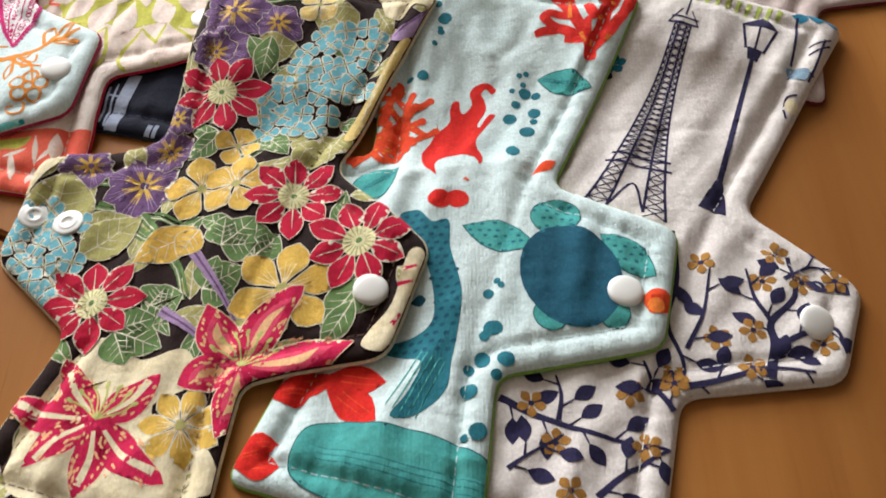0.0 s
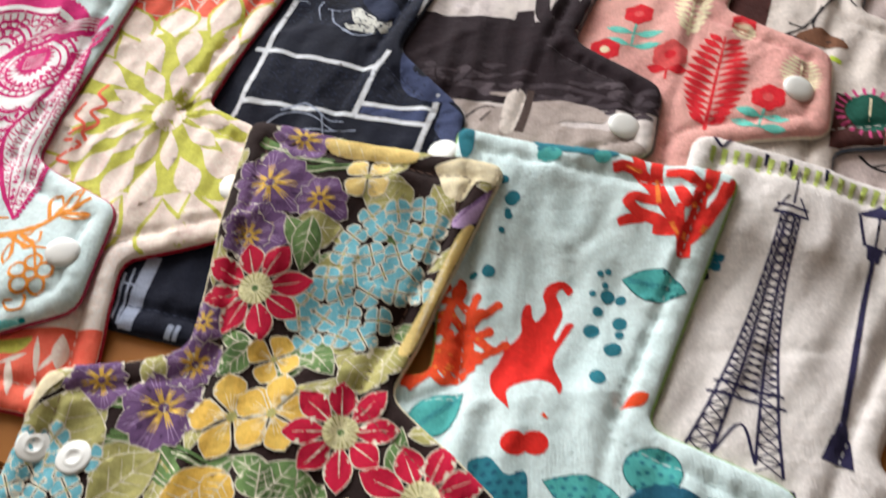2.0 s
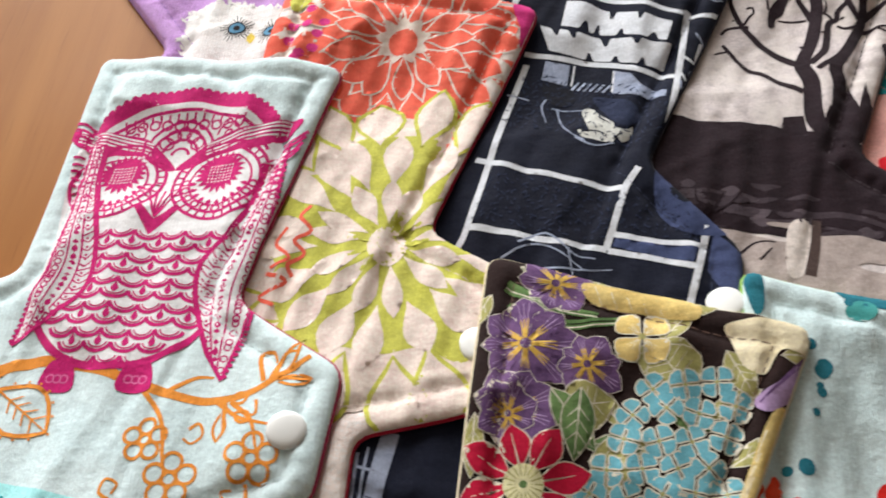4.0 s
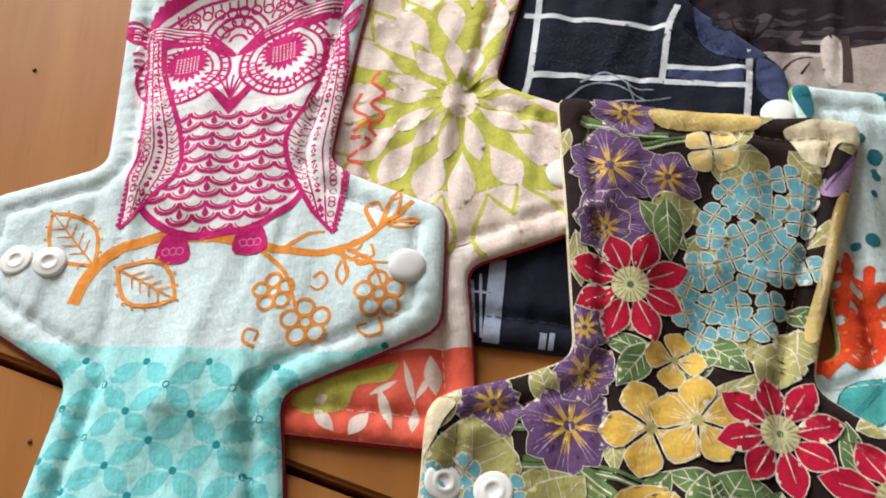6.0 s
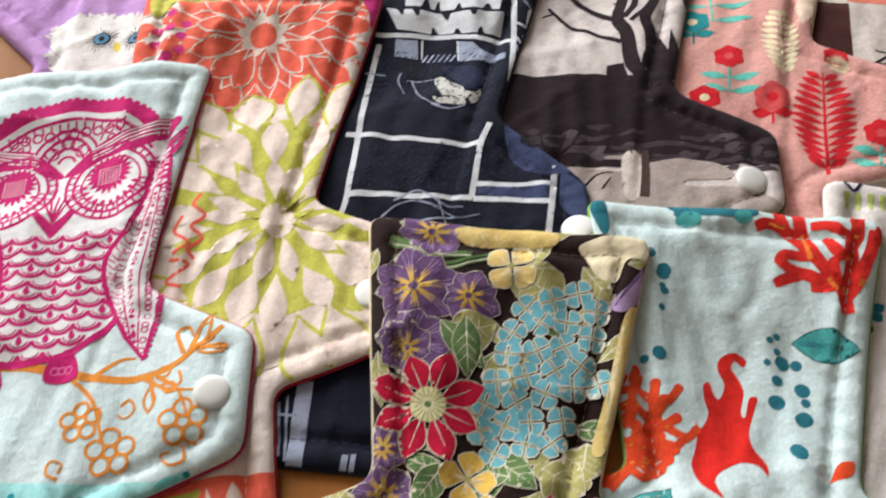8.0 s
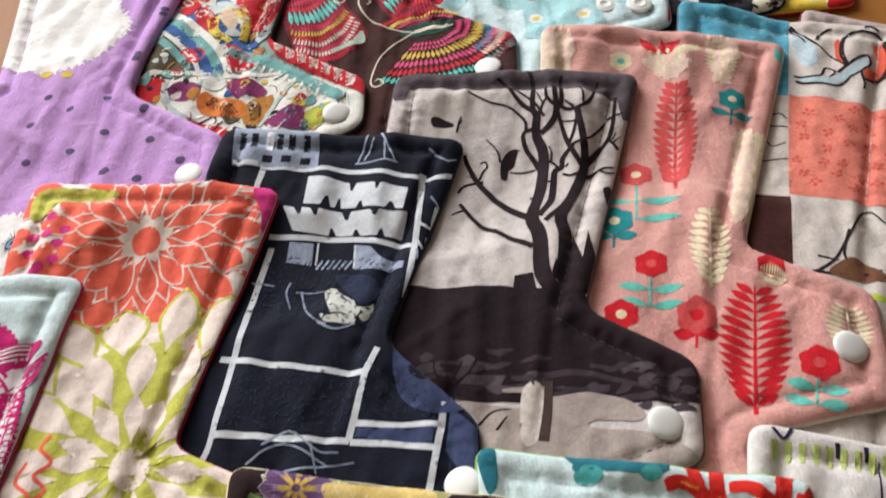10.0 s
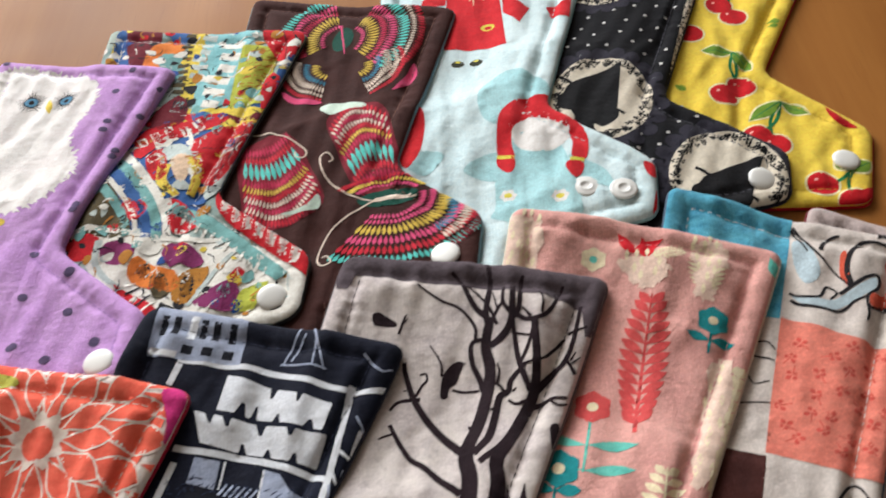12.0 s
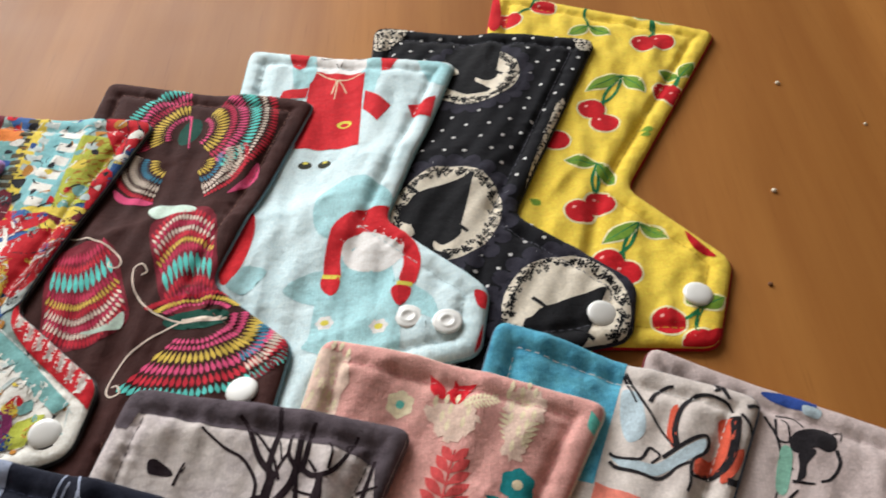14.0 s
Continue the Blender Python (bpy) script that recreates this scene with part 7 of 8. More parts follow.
FLUFF = cloth("white_fluff_print", (248, 244, 240), (238, 230, 228), 60, 1.0)
DOT_GREY = ink("grey_dot_print", 92, 78, 112)
def plush_bird(pad, body, eyes, bill, feet):
    edge_ = smooth_loop(body)
    rng_ = np.random.default_rng(12)
    tufts = [petal(p, p + rng_.uniform(-3.2, 3.2, 2), 1.3, 0.4) for p in np.vstack([edge_, (edge_ + np.roll(edge_, -1, 0)) / 2]) for _ in range(4)]
    shapes = [([edge_] + tufts, FLUFF)]
    for e in eyes:
        shapes += [([stroke([polar(e, 2.8, a), polar(e, 6.4 + math.sin(5 * a), a + 0.15)], 0.6, 0.25, 1) for a in np.arange(0, 6.2, 0.26)], SKETCH_INK), (oval(e, 3.6, 3.2), SKETCH_INK), (oval(e, 3.0, 2.6), ink("blue_button_print", 96, 150, 184)), (oval(e, 1.3), SKETCH_INK)]
    yellow = ink("yellow_bill_print", 236, 206, 90)
    shapes.append(([petal(bill[0], bill[1], 3.4, 0.5)] + [oval(f, 2.6, 2.2) for f in feet], yellow))
    return pad.prints("white_owl_shape_print", shapes)


plush_bird(purple, [(-81.3, 983.5), (-63.3, 979.1), (-41.0, 970.0), (-32.1, 955.2), (-35.0, 942.8), (-40.0, 929.4), (-32.1, 908.8), (-40.4, 893.0), (-52.6, 884.5), (-70.9, 883.5), (-101.7, 909.6), (-107.4, 942.6), (-108.2, 970.4)], [(-64.3, 957.5), (-46.9, 955.3)], [(-55.4, 957.5), (-52.9, 946.7)], [(-65.3, 880.4), (-55.8, 877.8)])
plush_bird(purple, [(-99.8, 798.6), (-82.5, 803.4), (-58.8, 795.8), (-52.4, 778.8), (-55.2, 763.3), (-84.9, 763.8), (-97.1, 773.0)], [(-79.4, 788.9), (-64.9, 785.0)], [(-73.4, 786.8), (-72.9, 780.4)], [])
dots = [(-84.6, 989.2), (-18.0, 970.8), (-22.7, 955.1), (-2.5, 955.5), (-8.7, 937.3), (-23.2, 928.7), (-16.0, 911.6), (-25.7, 880.8), (-35.9, 838.3), (-20.4, 848.2), (-16.3, 828.9), (-3.3, 815.0), (-33.2, 815.1), (-20.1, 808.9), (-37.0, 860.1)] + [(-67.3, 828.6), (-67.6, 848.6), (-20.4, 808.5), (-34.0, 814.6), (-3.4, 814.1), (-62.0, 863.9), (-51.8, 855.1), (-35.8, 838.0), (-16.5, 829.5), (-48.8, 829.6), (-15.5, 915.2), (-22.6, 934.7), (-25.0, 883.3), (-20.0, 849.5)]
purple.each("grey_dot_print", [oval(p, 1.9, 1.7, 0, 10) for p in dots], DOT_GREY)
purple.stitches(ink("lavender_thread", 168, 128, 196))
purple.snap((0.8, 804.5))

C_RED, C_YEL, C_BLU, C_WHT, C_DRK, C_TEA, C_OCH, C_PLM = (ink("comic_red", 200, 30, 42), ink("comic_yellow", 232, 206, 84), ink("comic_blue", 58, 98, 158), ink("comic_white", 236, 232, 222), ink("comic_black", 34, 34, 40), ink("comic_teal", 120, 172, 170), ink("comic_ochre", 186, 126, 52), ink("comic_plum", 134, 48, 100))
C_LIM = ink("comic_lime", 186, 192, 76)
C_AQU, C_SIL, C_SKN, C_MAR, C_ORG, C_OLV = (ink("comic_aqua", 122, 186, 192, 150, 200, 204), ink("comic_silver", 176, 190, 188, 198, 206, 202), ink("comic_skin", 226, 196, 168), ink("comic_maroon", 112, 30, 44), ink("comic_orange", 214, 110, 46, 226, 136, 60), ink("comic_olive", 96, 84, 56, 70, 62, 46))
rng = np.random.default_rng(21)
comic.most_levels = 16


def comic_patch(pts, colour, bend=2):
    return comic.prints("comic_panel_print", [(smooth_loop(pts, bend), colour)])


def lettered_bars(pad, low, high, n, tall, colour, lean=0.25):
    """A row of plain slanted bars in the place of drawn lettering."""
    L = math.dist(low, high)
    bars = []
    for k in range(n):
        t, w = k / n, 0.62 / n
        h = tall / L * (0.82 + 0.18 * ((k * 7) % 3))
        bars.append(np.array([between(low, high, t), between(low, high, t + w), between(low, high, t + w + lean * h, h), between(low, high, t + lean * h, h)]))
    return pad.prints("comic_bars_print", [(bars, colour)])


comic_patch([(-37.4, 901.4), (-18.1, 927.1), (9.7, 943.0), (36.9, 936.0), (62.5, 969.7), (61.5, 915.2), (34.3, 891.3), (13.2, 864.3), (-7.0, 863.6)], C_BLU, 1)
comic_patch([(-31.8, 877.9), (15.3, 865.2), (44.9, 859.8), (74.5, 843.8), (71.7, 819.9), (16.3, 816.2), (-7.4, 839.8)], C_WHT, 1)
comic_patch([(-34.1, 984.4), (-34.1, 1001.9), (-32.2, 1015.6), (-27.9, 1014.0), (-29.0, 998.0), (-29.5, 984.8)], C_YEL)
comic_patch([(-34.1, 1007.1), (-29.9, 1012.4), (-22.0, 982.2), (-31.9, 985.0)], C_BLU)
comic_patch([(-29.7, 1014.3), (-12.4, 1013.9), (-11.7, 990.1), (-16.7, 979.9), (-23.6, 981.8)], C_MAR)
comic_patch([(-16.7, 979.9), (-13.9, 993.3), (-6.8, 999.5), (2.2, 993.4), (1.3, 979.5), (-8.0, 974.7)], C_ORG)
comic_patch([(-10.5, 1012.7), (3.9, 1009.9), (2.6, 995.4), (-5.0, 998.6)], C_BLU)
comic_patch([(-9.9, 985.7), (1.6, 986.0), (2.8, 966.9), (-5.2, 972.6)], C_TEA)
comic_patch([(3.9, 1009.9), (11.8, 1008.7), (11.8, 951.0), (5.4, 949.1)], C_YEL, 1)
lettered_bars(comic, (6.5, 951.7), (6.6, 1004.8), 11, 5.0, C_OLV, 0.0)
comic_patch([(11.0, 1010.7), (40.5, 1001.2), (33.5, 977.4), (29.5, 939.8), (11.8, 943.4)], C_AQU, 1)
lettered_bars(comic, (12.6, 965.6), (19.0, 1006.1), 7, 6.5, C_SIL)
lettered_bars(comic, (24.3, 940.3), (34.3, 990.3), 6, 11.0, C_WHT)
comic_patch([(32.2, 984.2), (49.1, 981.0), (47.2, 940.9), (29.5, 939.1)], C_LIM, 1)
comic.prints("comic_hatch_print", [([stroke([(p[0], p[1]), (p[0] + rng.uniform(2, 5), p[1] + rng.uniform(-1, 4))], 0.9, 0.5, 2) for p in scattered(np.array([(34.4, 979.7), (47.7, 978.6), (45.6, 942.2), (31.3, 941.2)]), 3.2, 5, 0.4)], C_OCH)])
comic_patch([(40.4, 995.9), (49.6, 999.6), (58.2, 995.6), (62.2, 983.5), (59.7, 971.7), (52.9, 967.8), (44.9, 981.0)], C_RED)
comic.prints("comic_line_print", [([stroke([(44.9, 992.4), (52.3, 983.2), (59.1, 985.3)], 0.7, 0.4), stroke([(49.8, 997.7), (53.1, 983.1), (53.6, 969.3)], 0.7, 0.4), stroke([(53.9, 997.1), (58.7, 982.2), (57.5, 972.7)], 0.7, 0.4)], C_DRK)])
comic_patch([(51.7, 969.5), (62.2, 974.8), (59.3, 953.6), (50.7, 951.5)], C_BLU)
comic_patch([(44.6, 960.3), (51.9, 958.6), (50.8, 938.3), (45.2, 935.4)], C_RED)
comic_patch([(5.5, 951.6), (13.6, 942.6), (28.8, 940.8), (46.9, 936.6), (40.8, 925.6), (6.5, 932.3)], C_YEL)
comic_patch([(12.2, 940.7), (18.5, 940.3), (24.5, 934.3), (16.8, 932.5)], C_BLU)
comic_patch([(29.3, 936.8), (40.2, 931.9), (46.8, 938.1), (45.1, 929.6), (34.7, 930.2)], C_MAR)
comic_patch([(-8.3, 936.4), (4.4, 955.6), (10.3, 946.0), (7.0, 932.3)], C_MAR)
comic_patch([(-9.9, 919.1), (-6.2, 934.0), (28.2, 937.5), (27.4, 928.4), (5.0, 925.4), (-4.5, 912.0)], C_RED)
lettered_bars(comic, (-6.4, 920.1), (23.7, 929.2), 5, 8.5, C_WHT, -0.2)
comic_patch([(16.8, 922.4), (40.5, 928.8), (48.5, 922.9), (37.8, 904.7), (28.2, 890.6), (20.4, 903.7)], C_RED)
comic.prints("comic_line_print", [([stroke([(28.7, 893.9), (35.2, 909.2), (40.8, 925.6)], 0.8, 0.5), stroke([(19.8, 914.7), (29.2, 914.8), (38.7, 922.7)], 0.7, 0.4)], C_DRK)])
comic_patch([(30.4, 913.1), (41.3, 920.6), (40.2, 906.0), (30.5, 885.9), (25.7, 886.6)], C_SIL)
comic_patch([(-2.5, 911.8), (3.5, 919.6), (9.0, 900.1), (3.2, 897.3)], C_RED)
comic.prints("gold_swoosh_print", [([stroke([(6.8, 906.6), (7.4, 895.5), (14.8, 887.2)], 6.0, 3.0), stroke([(18.7, 909.3), (21.9, 899.3), (20.0, 887.6)], 6.0, 3.0)], C_YEL), ([stroke([(7.6, 902.7), (9.1, 894.5), (15.2, 887.1)], 1.2, 0.6), stroke([(20.5, 906.5), (20.9, 896.0), (19.5, 888.7)], 1.2, 0.6)], C_OCH), (smooth_loop([(8.9, 911.1), (16.4, 911.7), (18.3, 901.4), (15.5, 894.5), (11.3, 900.6)]), C_SKN), (smooth_loop([(4.8, 907.0), (3.5, 919.6), (11.3, 921.2), (18.5, 910.7), (11.9, 911.4)]), C_SIL), ([stroke([(-0.6, 924.0), (2.5, 917.1), (5.1, 914.3)], 2.2, 1.0), stroke([(12.7, 931.1), (16.0, 921.0), (16.4, 914.4)], 2.2, 1.0)], C_WHT)])
comic_patch([(-25.1, 892.0), (-14.5, 897.7), (-3.9, 874.2), (-8.3, 866.3), (-28.8, 875.0)], C_OLV)
for k, (tone, w) in enumerate(((C_WHT, 4.0), (C_TEA, 5.0), (C_BLU, 5.0), (C_WHT, 2.4), (C_TEA, 4.0))):
    s = k * 15
    comic.prints("comic_swirl_print", [(stroke([between(p, (-19.9, 870.8), s / 120) for p in [(-16.8, 922.7), (1.0, 897.8), (10.9, 879.2), (14.8, 862.7)]], w, w * 0.8), tone)])
comic_patch([(-5.2, 880.9), (-0.7, 886.6), (4.2, 881.1), (-0.2, 873.1)], C_RED)
comic_patch([(-10.1, 874.2), (-4.7, 878.2), (-0.8, 870.4), (-4.4, 867.2)], C_OLV)
comic_patch([(12.3, 885.3), (19.5, 881.7), (26.0, 868.9), (16.5, 866.1), (12.9, 875.8)], C_RED)
comic_patch([(-28.4, 865.7), (-22.4, 870.7), (-13.0, 866.9), (-14.1, 858.8), (-23.2, 858.4)], C_RED)
comic.prints("comic_swirl_print", [(stroke([(-26.9, 873.4), (-8.4, 870.4), (15.6, 863.2), (38.3, 860.3)], 2.6, 2.0), C_WHT), (stroke([(-12.9, 865.9), (-13.4, 856.4), (-7.7, 847.7), (-0.9, 842.7)], 3.2, 2.0), C_SIL)])
comic_patch([(-12.2, 861.6), (-5.9, 865.1), (3.0, 859.8), (0.7, 853.5), (-8.7, 855.0)], C_PLM)
comic_patch([(1.1, 865.0), (12.4, 862.7), (12.0, 856.7), (4.8, 856.9)], C_WHT)
comic_patch([(13.3, 856.9), (16.8, 860.9), (25.2, 858.7), (30.9, 850.7), (26.5, 847.8), (21.7, 850.1), (17.7, 849.0)], C_PLM)
comic_patch([(0.9, 851.5), (5.0, 855.2), (11.3, 850.3), (20.2, 846.9), (22.7, 838.3), (14.8, 838.0), (2.9, 844.5)], C_ORG)
comic_patch([(20.9, 844.8), (33.1, 848.0), (31.8, 840.2), (27.1, 831.0), (20.8, 833.3)], C_OCH)
comic_patch([(10.9, 844.8), (16.3, 846.1), (19.1, 836.1), (13.2, 835.6)], C_OLV)
comic_patch([(23.3, 843.0), (27.9, 844.0), (28.2, 835.2), (24.1, 834.5)], C_DRK)
comic.prints("comic_line_print", [([stroke([(26.9, 830.0), (35.8, 844.6), (43.3, 855.2)], 2.4, 1.6)], C_SIL)])
comic_patch([(28.9, 831.2), (44.5, 840.8), (44.9, 826.4), (35.9, 827.2)], C_PLM)
comic_patch([(37.9, 835.8), (41.9, 838.0), (42.7, 833.2), (39.6, 831.5)], C_TEA)
comic_patch([(43.7, 827.2), (47.3, 836.0), (57.2, 837.5), (52.4, 826.1)], C_LIM)
comic_patch([(45.6, 841.1), (49.9, 844.8), (51.1, 840.6), (47.5, 838.6)], C_TEA)
comic_patch([(-5.0, 845.2), (3.7, 839.3), (19.1, 826.4), (11.4, 821.3), (-0.1, 834.9)], C_RED)
for k in range(6):
    comic.prints("comic_line_print", [(stroke([between((-1.5, 843.7), (13.8, 821.3), k / 6), between((4.9, 843.9), (20.0, 828.5), k / 6)], 1.2, 0.7, 2), (C_WHT, C_DRK)[k % 2])])
tones = [C_RED, C_WHT, C_YEL, C_DRK, C_TEA, C_SIL, C_OCH, C_DRK, C_WHT, ink("comic_royal_print", 44, 84, 150, 34, 66, 124)]
for p in scattered(comic.outline, 9.5, 77, 0.45):
    n, a, r = int(rng.integers(3, 6)), rng.uniform(0, 6.28), rng.uniform(1.4, 3.4)
    shard = [polar(p, r * rng.uniform(0.5, 1.5), a + 6.28 * k / n) for k in range(n)]
    comic.prints("comic_shard_print", [(smooth_loop(shard, 3), tones[int(rng.integers(len(tones)))])])
small = [C_DRK, C_WHT, C_DRK, C_SIL, C_OCH, C_DRK]
for p in scattered(comic.outline, 8.2, 31, 0.5):
    turn_, reach = rng.uniform(0, 6.28), rng.uniform(1.2, 4.0)
    comic.prints("comic_line_print", [(stroke([polar(p, reach, turn_), p, polar(p, reach, turn_ + rng.uniform(2.0, 4.2))], rng.uniform(0.5, 1.2), 0.3, 3), small[int(rng.integers(len(small)))])])
comic.prints("folded_edge_print", [(smooth_loop([(31.6, 886.1), (39.9, 883.9), (70.6, 853.2), (72.6, 838.6), (66.1, 843.9), (36.8, 871.5)]), C_RED), ([stroke([between((34.9, 886.5), (69.6, 852.0), t), between((34.1, 876.5), (67.8, 843.7), t + 0.02)], 4.6, 3.6, 2) for t in np.linspace(0.04, 0.92, 7)], C_WHT), (stroke([(13.1, 880.5), (32.9, 867.9), (62.0, 839.4)], 7, 6), C_TEA), ([stroke([between((20.1, 876.1), (57.5, 843.5), t), between((19.1, 871.0), (56.1, 839.6), t)], 1.6, 1.4, 1) for t in np.linspace(0, 0.95, 12)], C_WHT)])
comic.stitches(ink("white_thread", 236, 232, 226))
comic.snap((59.1, 829.9))

F_PINK, F_ROSE, F_AQUA, F_LEMON, F_WINE, F_BONE, F_JADE, F_BLUE, F_RED = (ink("fan_pink", 226, 84, 130), ink("fan_rose", 196, 50, 84), ink("fan_aqua", 96, 206, 196), ink("fan_lemon", 222, 190, 84), ink("fan_wine", 126, 34, 48), ink("fan_bone", 224, 206, 190), ink("fan_jade", 24, 78, 66), ink("fan_blue", 64, 128, 156), ink("fan_red", 206, 44, 62))


def fan_print(pad, c, first, last, rows, squash=1.0, tilt=0.0, name="striped_wing_print"):
    """Rows of tapered ticks round a point, between two angles."""
    by_ink = {}
    def at(r, a):
        u, v = r * math.cos(a), r * math.sin(a) * squash
        return (c[0] + u * math.cos(tilt) - v * math.sin(tilt), c[1] + u * math.sin(tilt) + v * math.cos(tilt))
    for r0, r1, colour, pitch in rows:
        n = max(3, int(abs(last - first) * (r0 + r1) / 2 / pitch))
        for k in range(n):
            a = first + (last - first) * (k + 0.5) / n
            by_ink.setdefault(colour, []).append(petal(at(r0, a), at(r1, a), pitch * 0.82, 0.62))
    return pad.prints(name, [(v, k) for k, v in by_ink.items()])


ROWS_A = ((8, 11, F_PINK, 1.5), (11, 18, F_LEMON, 1.6), (17.5, 22, F_ROSE, 1.5), (21.5, 27, F_PINK, 1.7), (26.5, 33, F_AQUA, 1.8), (33, 36, F_BONE, 1.6), (36, 40, F_RED, 1.7))
top_c = (79.2, 987.8)
butterfly.prints("jade_body_print", [(oval(top_c, 5.0, 9.0, -0.2), F_JADE), (stroke([(78.0, 999.0), (80.5, 976.1)], 1.0, 0.5), F_PINK)])
fan_print(butterfly, top_c, -0.7, 1.15, ROWS_A, 1.15, -0.2)
fan_print(butterfly, top_c, 1.95, 3.85, ROWS_A[:5], 1.15, -0.2)
LOW_ROWS = ((4, 9, F_LEMON, 1.5), (9, 13, F_BLUE, 1.5), (13, 18, F_BONE, 1.3), (18, 21, F_BONE, 1.5), (21, 24, F_RED, 1.5))
fan_print(butterfly, (85.7, 965.2), -1.25, 0.45, LOW_ROWS)
fan_print(butterfly, (73.8, 967.4), -2.9 - 0.6, -1.7, LOW_ROWS)
butterfly.each("pink_tip_print", [smooth_loop([(52.6, 952.4), (59.9, 946.7), (71.3, 943.4), (65.0, 941.1), (55.5, 945.2)]), smooth_loop([(113.5, 962.7), (113.7, 950.8), (103.1, 943.5), (109.0, 951.9)])], F_PINK)
MID_ROWS = ((0, 4.5, F_ROSE, 1.5), (4.5, 8, F_RED, 1.4), (7.5, 15, F_AQUA, 2.3), (15, 18.5, F_ROSE, 1.4), (18.5, 20.5, F_LEMON, 1.3), (20.5, 23, F_RED, 1.3), (23, 25, F_BONE, 1.4), (25, 27.5, F_ROSE, 1.4), (27.5, 29.3, F_BONE, 1.4), (29.3, 32, F_RED, 1.5))
for base, out, half in (((97.7, 886.4), (85.7, 934.9), 12.5), ((49.1, 913.5), (61.6, 869.3), 15.5)):
    L = math.dist(base, out)
    shapes = {}
    for r0, r1, colour, pitch in MID_ROWS:
        wide = half * (0.75 + 0.35 * r0 / 32)
        n = int(2 * wide / pitch)
        for k in range(n):
            x = (-wide + (k + 0.5) * 2 * wide / n) / L
            f0, f1 = r0 / 32, r1 / 32 * 1.02
            bow = 0.22 * (x * L / half) ** 2
            shapes.setdefault(colour, []).append(petal(between(base, out, f0 - bow, x * 0.85), between(base, out, f1 - bow, x), pitch * 0.85, 0.6))
    butterfly.prints("striped_wing_print", [([smooth_loop([between(base, out, -0.05, -half / L * 0.7), between(base, out, 0.5, -half / L), between(base, out, 0.9, -half / L), between(base, out, 1.02, 0), between(base, out, 0.9, half / L), between(base, out, 0.5, half / L), between(base, out, -0.05, half / L * 0.7)])], F_WINE)] + [(v, k) for k, v in shapes.items()])
butterfly.each("mint_tip_print", [smooth_loop([(71.2, 939.3), (87.3, 938.2), (91.7, 933.8), (81.6, 932.4), (74.9, 930.7)]), smooth_loop([(73.1, 882.3), (73.4, 875.0), (62.9, 873.7), (58.4, 874.6), (68.0, 876.6)])], ink("fan_mint", 206, 226, 212))
low_c = (101.5, 877.1)
butterfly.prints("jade_body_print", [(oval(low_c, 12.5, 4.5, 0.05), F_JADE)])
fan_print(butterfly, low_c, -2.1, 0.12, ((12, 16, F_PINK, 1.7), (16, 20, F_PINK, 1.6), (20, 28, F_LEMON, 2.0), (28, 35, F_PINK, 2.1), (35, 42, F_RED, 2.2), (42, 48, F_AQUA, 2.2)), 0.72, 0.0)
fan_print(butterfly, low_c, 0.5, 2.7, ((12, 15, F_PINK, 1.7), (15, 19, F_LEMON, 1.7), (19, 23, F_RED, 1.7)), 0.55, 0.0)
fan_print(butterfly, (114.2, 869.1), -1.1, 0.3, ((10, 16, F_BLUE, 1.6), (16, 22, F_BONE, 1.5), (22, 28, F_WINE, 1.6)), 0.9, 0.0)
butterfly.prints("antenna_print", [([stroke(p, 0.8, 0.7) for p in ([(113.1, 876.7), (101.7, 876.1), (94.2, 876.5), (82.7, 882.6), (75.3, 892.5), (73.1, 902.6), (76.1, 904.7), (78.5, 901.2), (76.8, 899.2)], [(96.2, 876.5), (85.3, 868.7), (77.8, 859.8), (74.2, 850.0), (76.0, 845.4), (79.6, 846.2), (78.0, 849.7), (75.9, 849.5)], [(37.4, 924.3), (49.5, 921.4), (60.1, 915.5), (66.6, 908.3), (66.0, 904.2), (62.6, 904.9), (62.2, 908.0)])] + [stroke([(96.1, 876.8), (110.7, 877.6)], 1.8, 1.2)], F_BONE)])
butterfly.stitches(ink("brown_red_thread", 130, 92, 82))
butterfly.snap((123.4, 843.3))

AQUA_WASH = cloth("aqua_wash_print", (164, 212, 218), (178, 218, 222), 60, 0.7)
DOLL_RED = cloth("doll_red_print", (218, 36, 46), (204, 26, 38), 60, 0.6)
DOLL_WHITE = cloth("doll_white_print", (244, 240, 236), None, 60, 0.6)
DOLL_YEL = ink("doll_yellow_print", 236, 220, 90)
for pts in ([(141.6, 935.6), (154.7, 948.3), (169.1, 939.8), (171.6, 927.9), (154.3, 920.3), (148.0, 912.5), (141.7, 920.0)], [(109.2, 894.3), (115.8, 901.9), (124.8, 898.9), (117.3, 889.0)], [(132.4, 889.5), (143.4, 897.5), (153.4, 893.5), (152.2, 879.9), (137.0, 884.4)], [(143.9, 867.7), (146.6, 897.3), (156.9, 907.5), (170.3, 902.3), (175.2, 881.2), (174.0, 851.2), (143.6, 860.0)], [(118.4, 1064.3), (128.7, 1044.3), (130.2, 1014.9), (124.0, 1012.2)], [(152.6, 1042.7), (162.6, 1039.1), (161.5, 1006.4), (155.7, 1014.0)], [(175.0, 889.8), (187.5, 881.2), (189.5, 870.1), (179.4, 876.4)], [(181.9, 1034.3), (197.9, 1020.4), (192.6, 1008.6), (184.8, 1017.8)]):
    doll.prints("aqua_cloud_print", [(smooth_loop(pts), AQUA_WASH)])
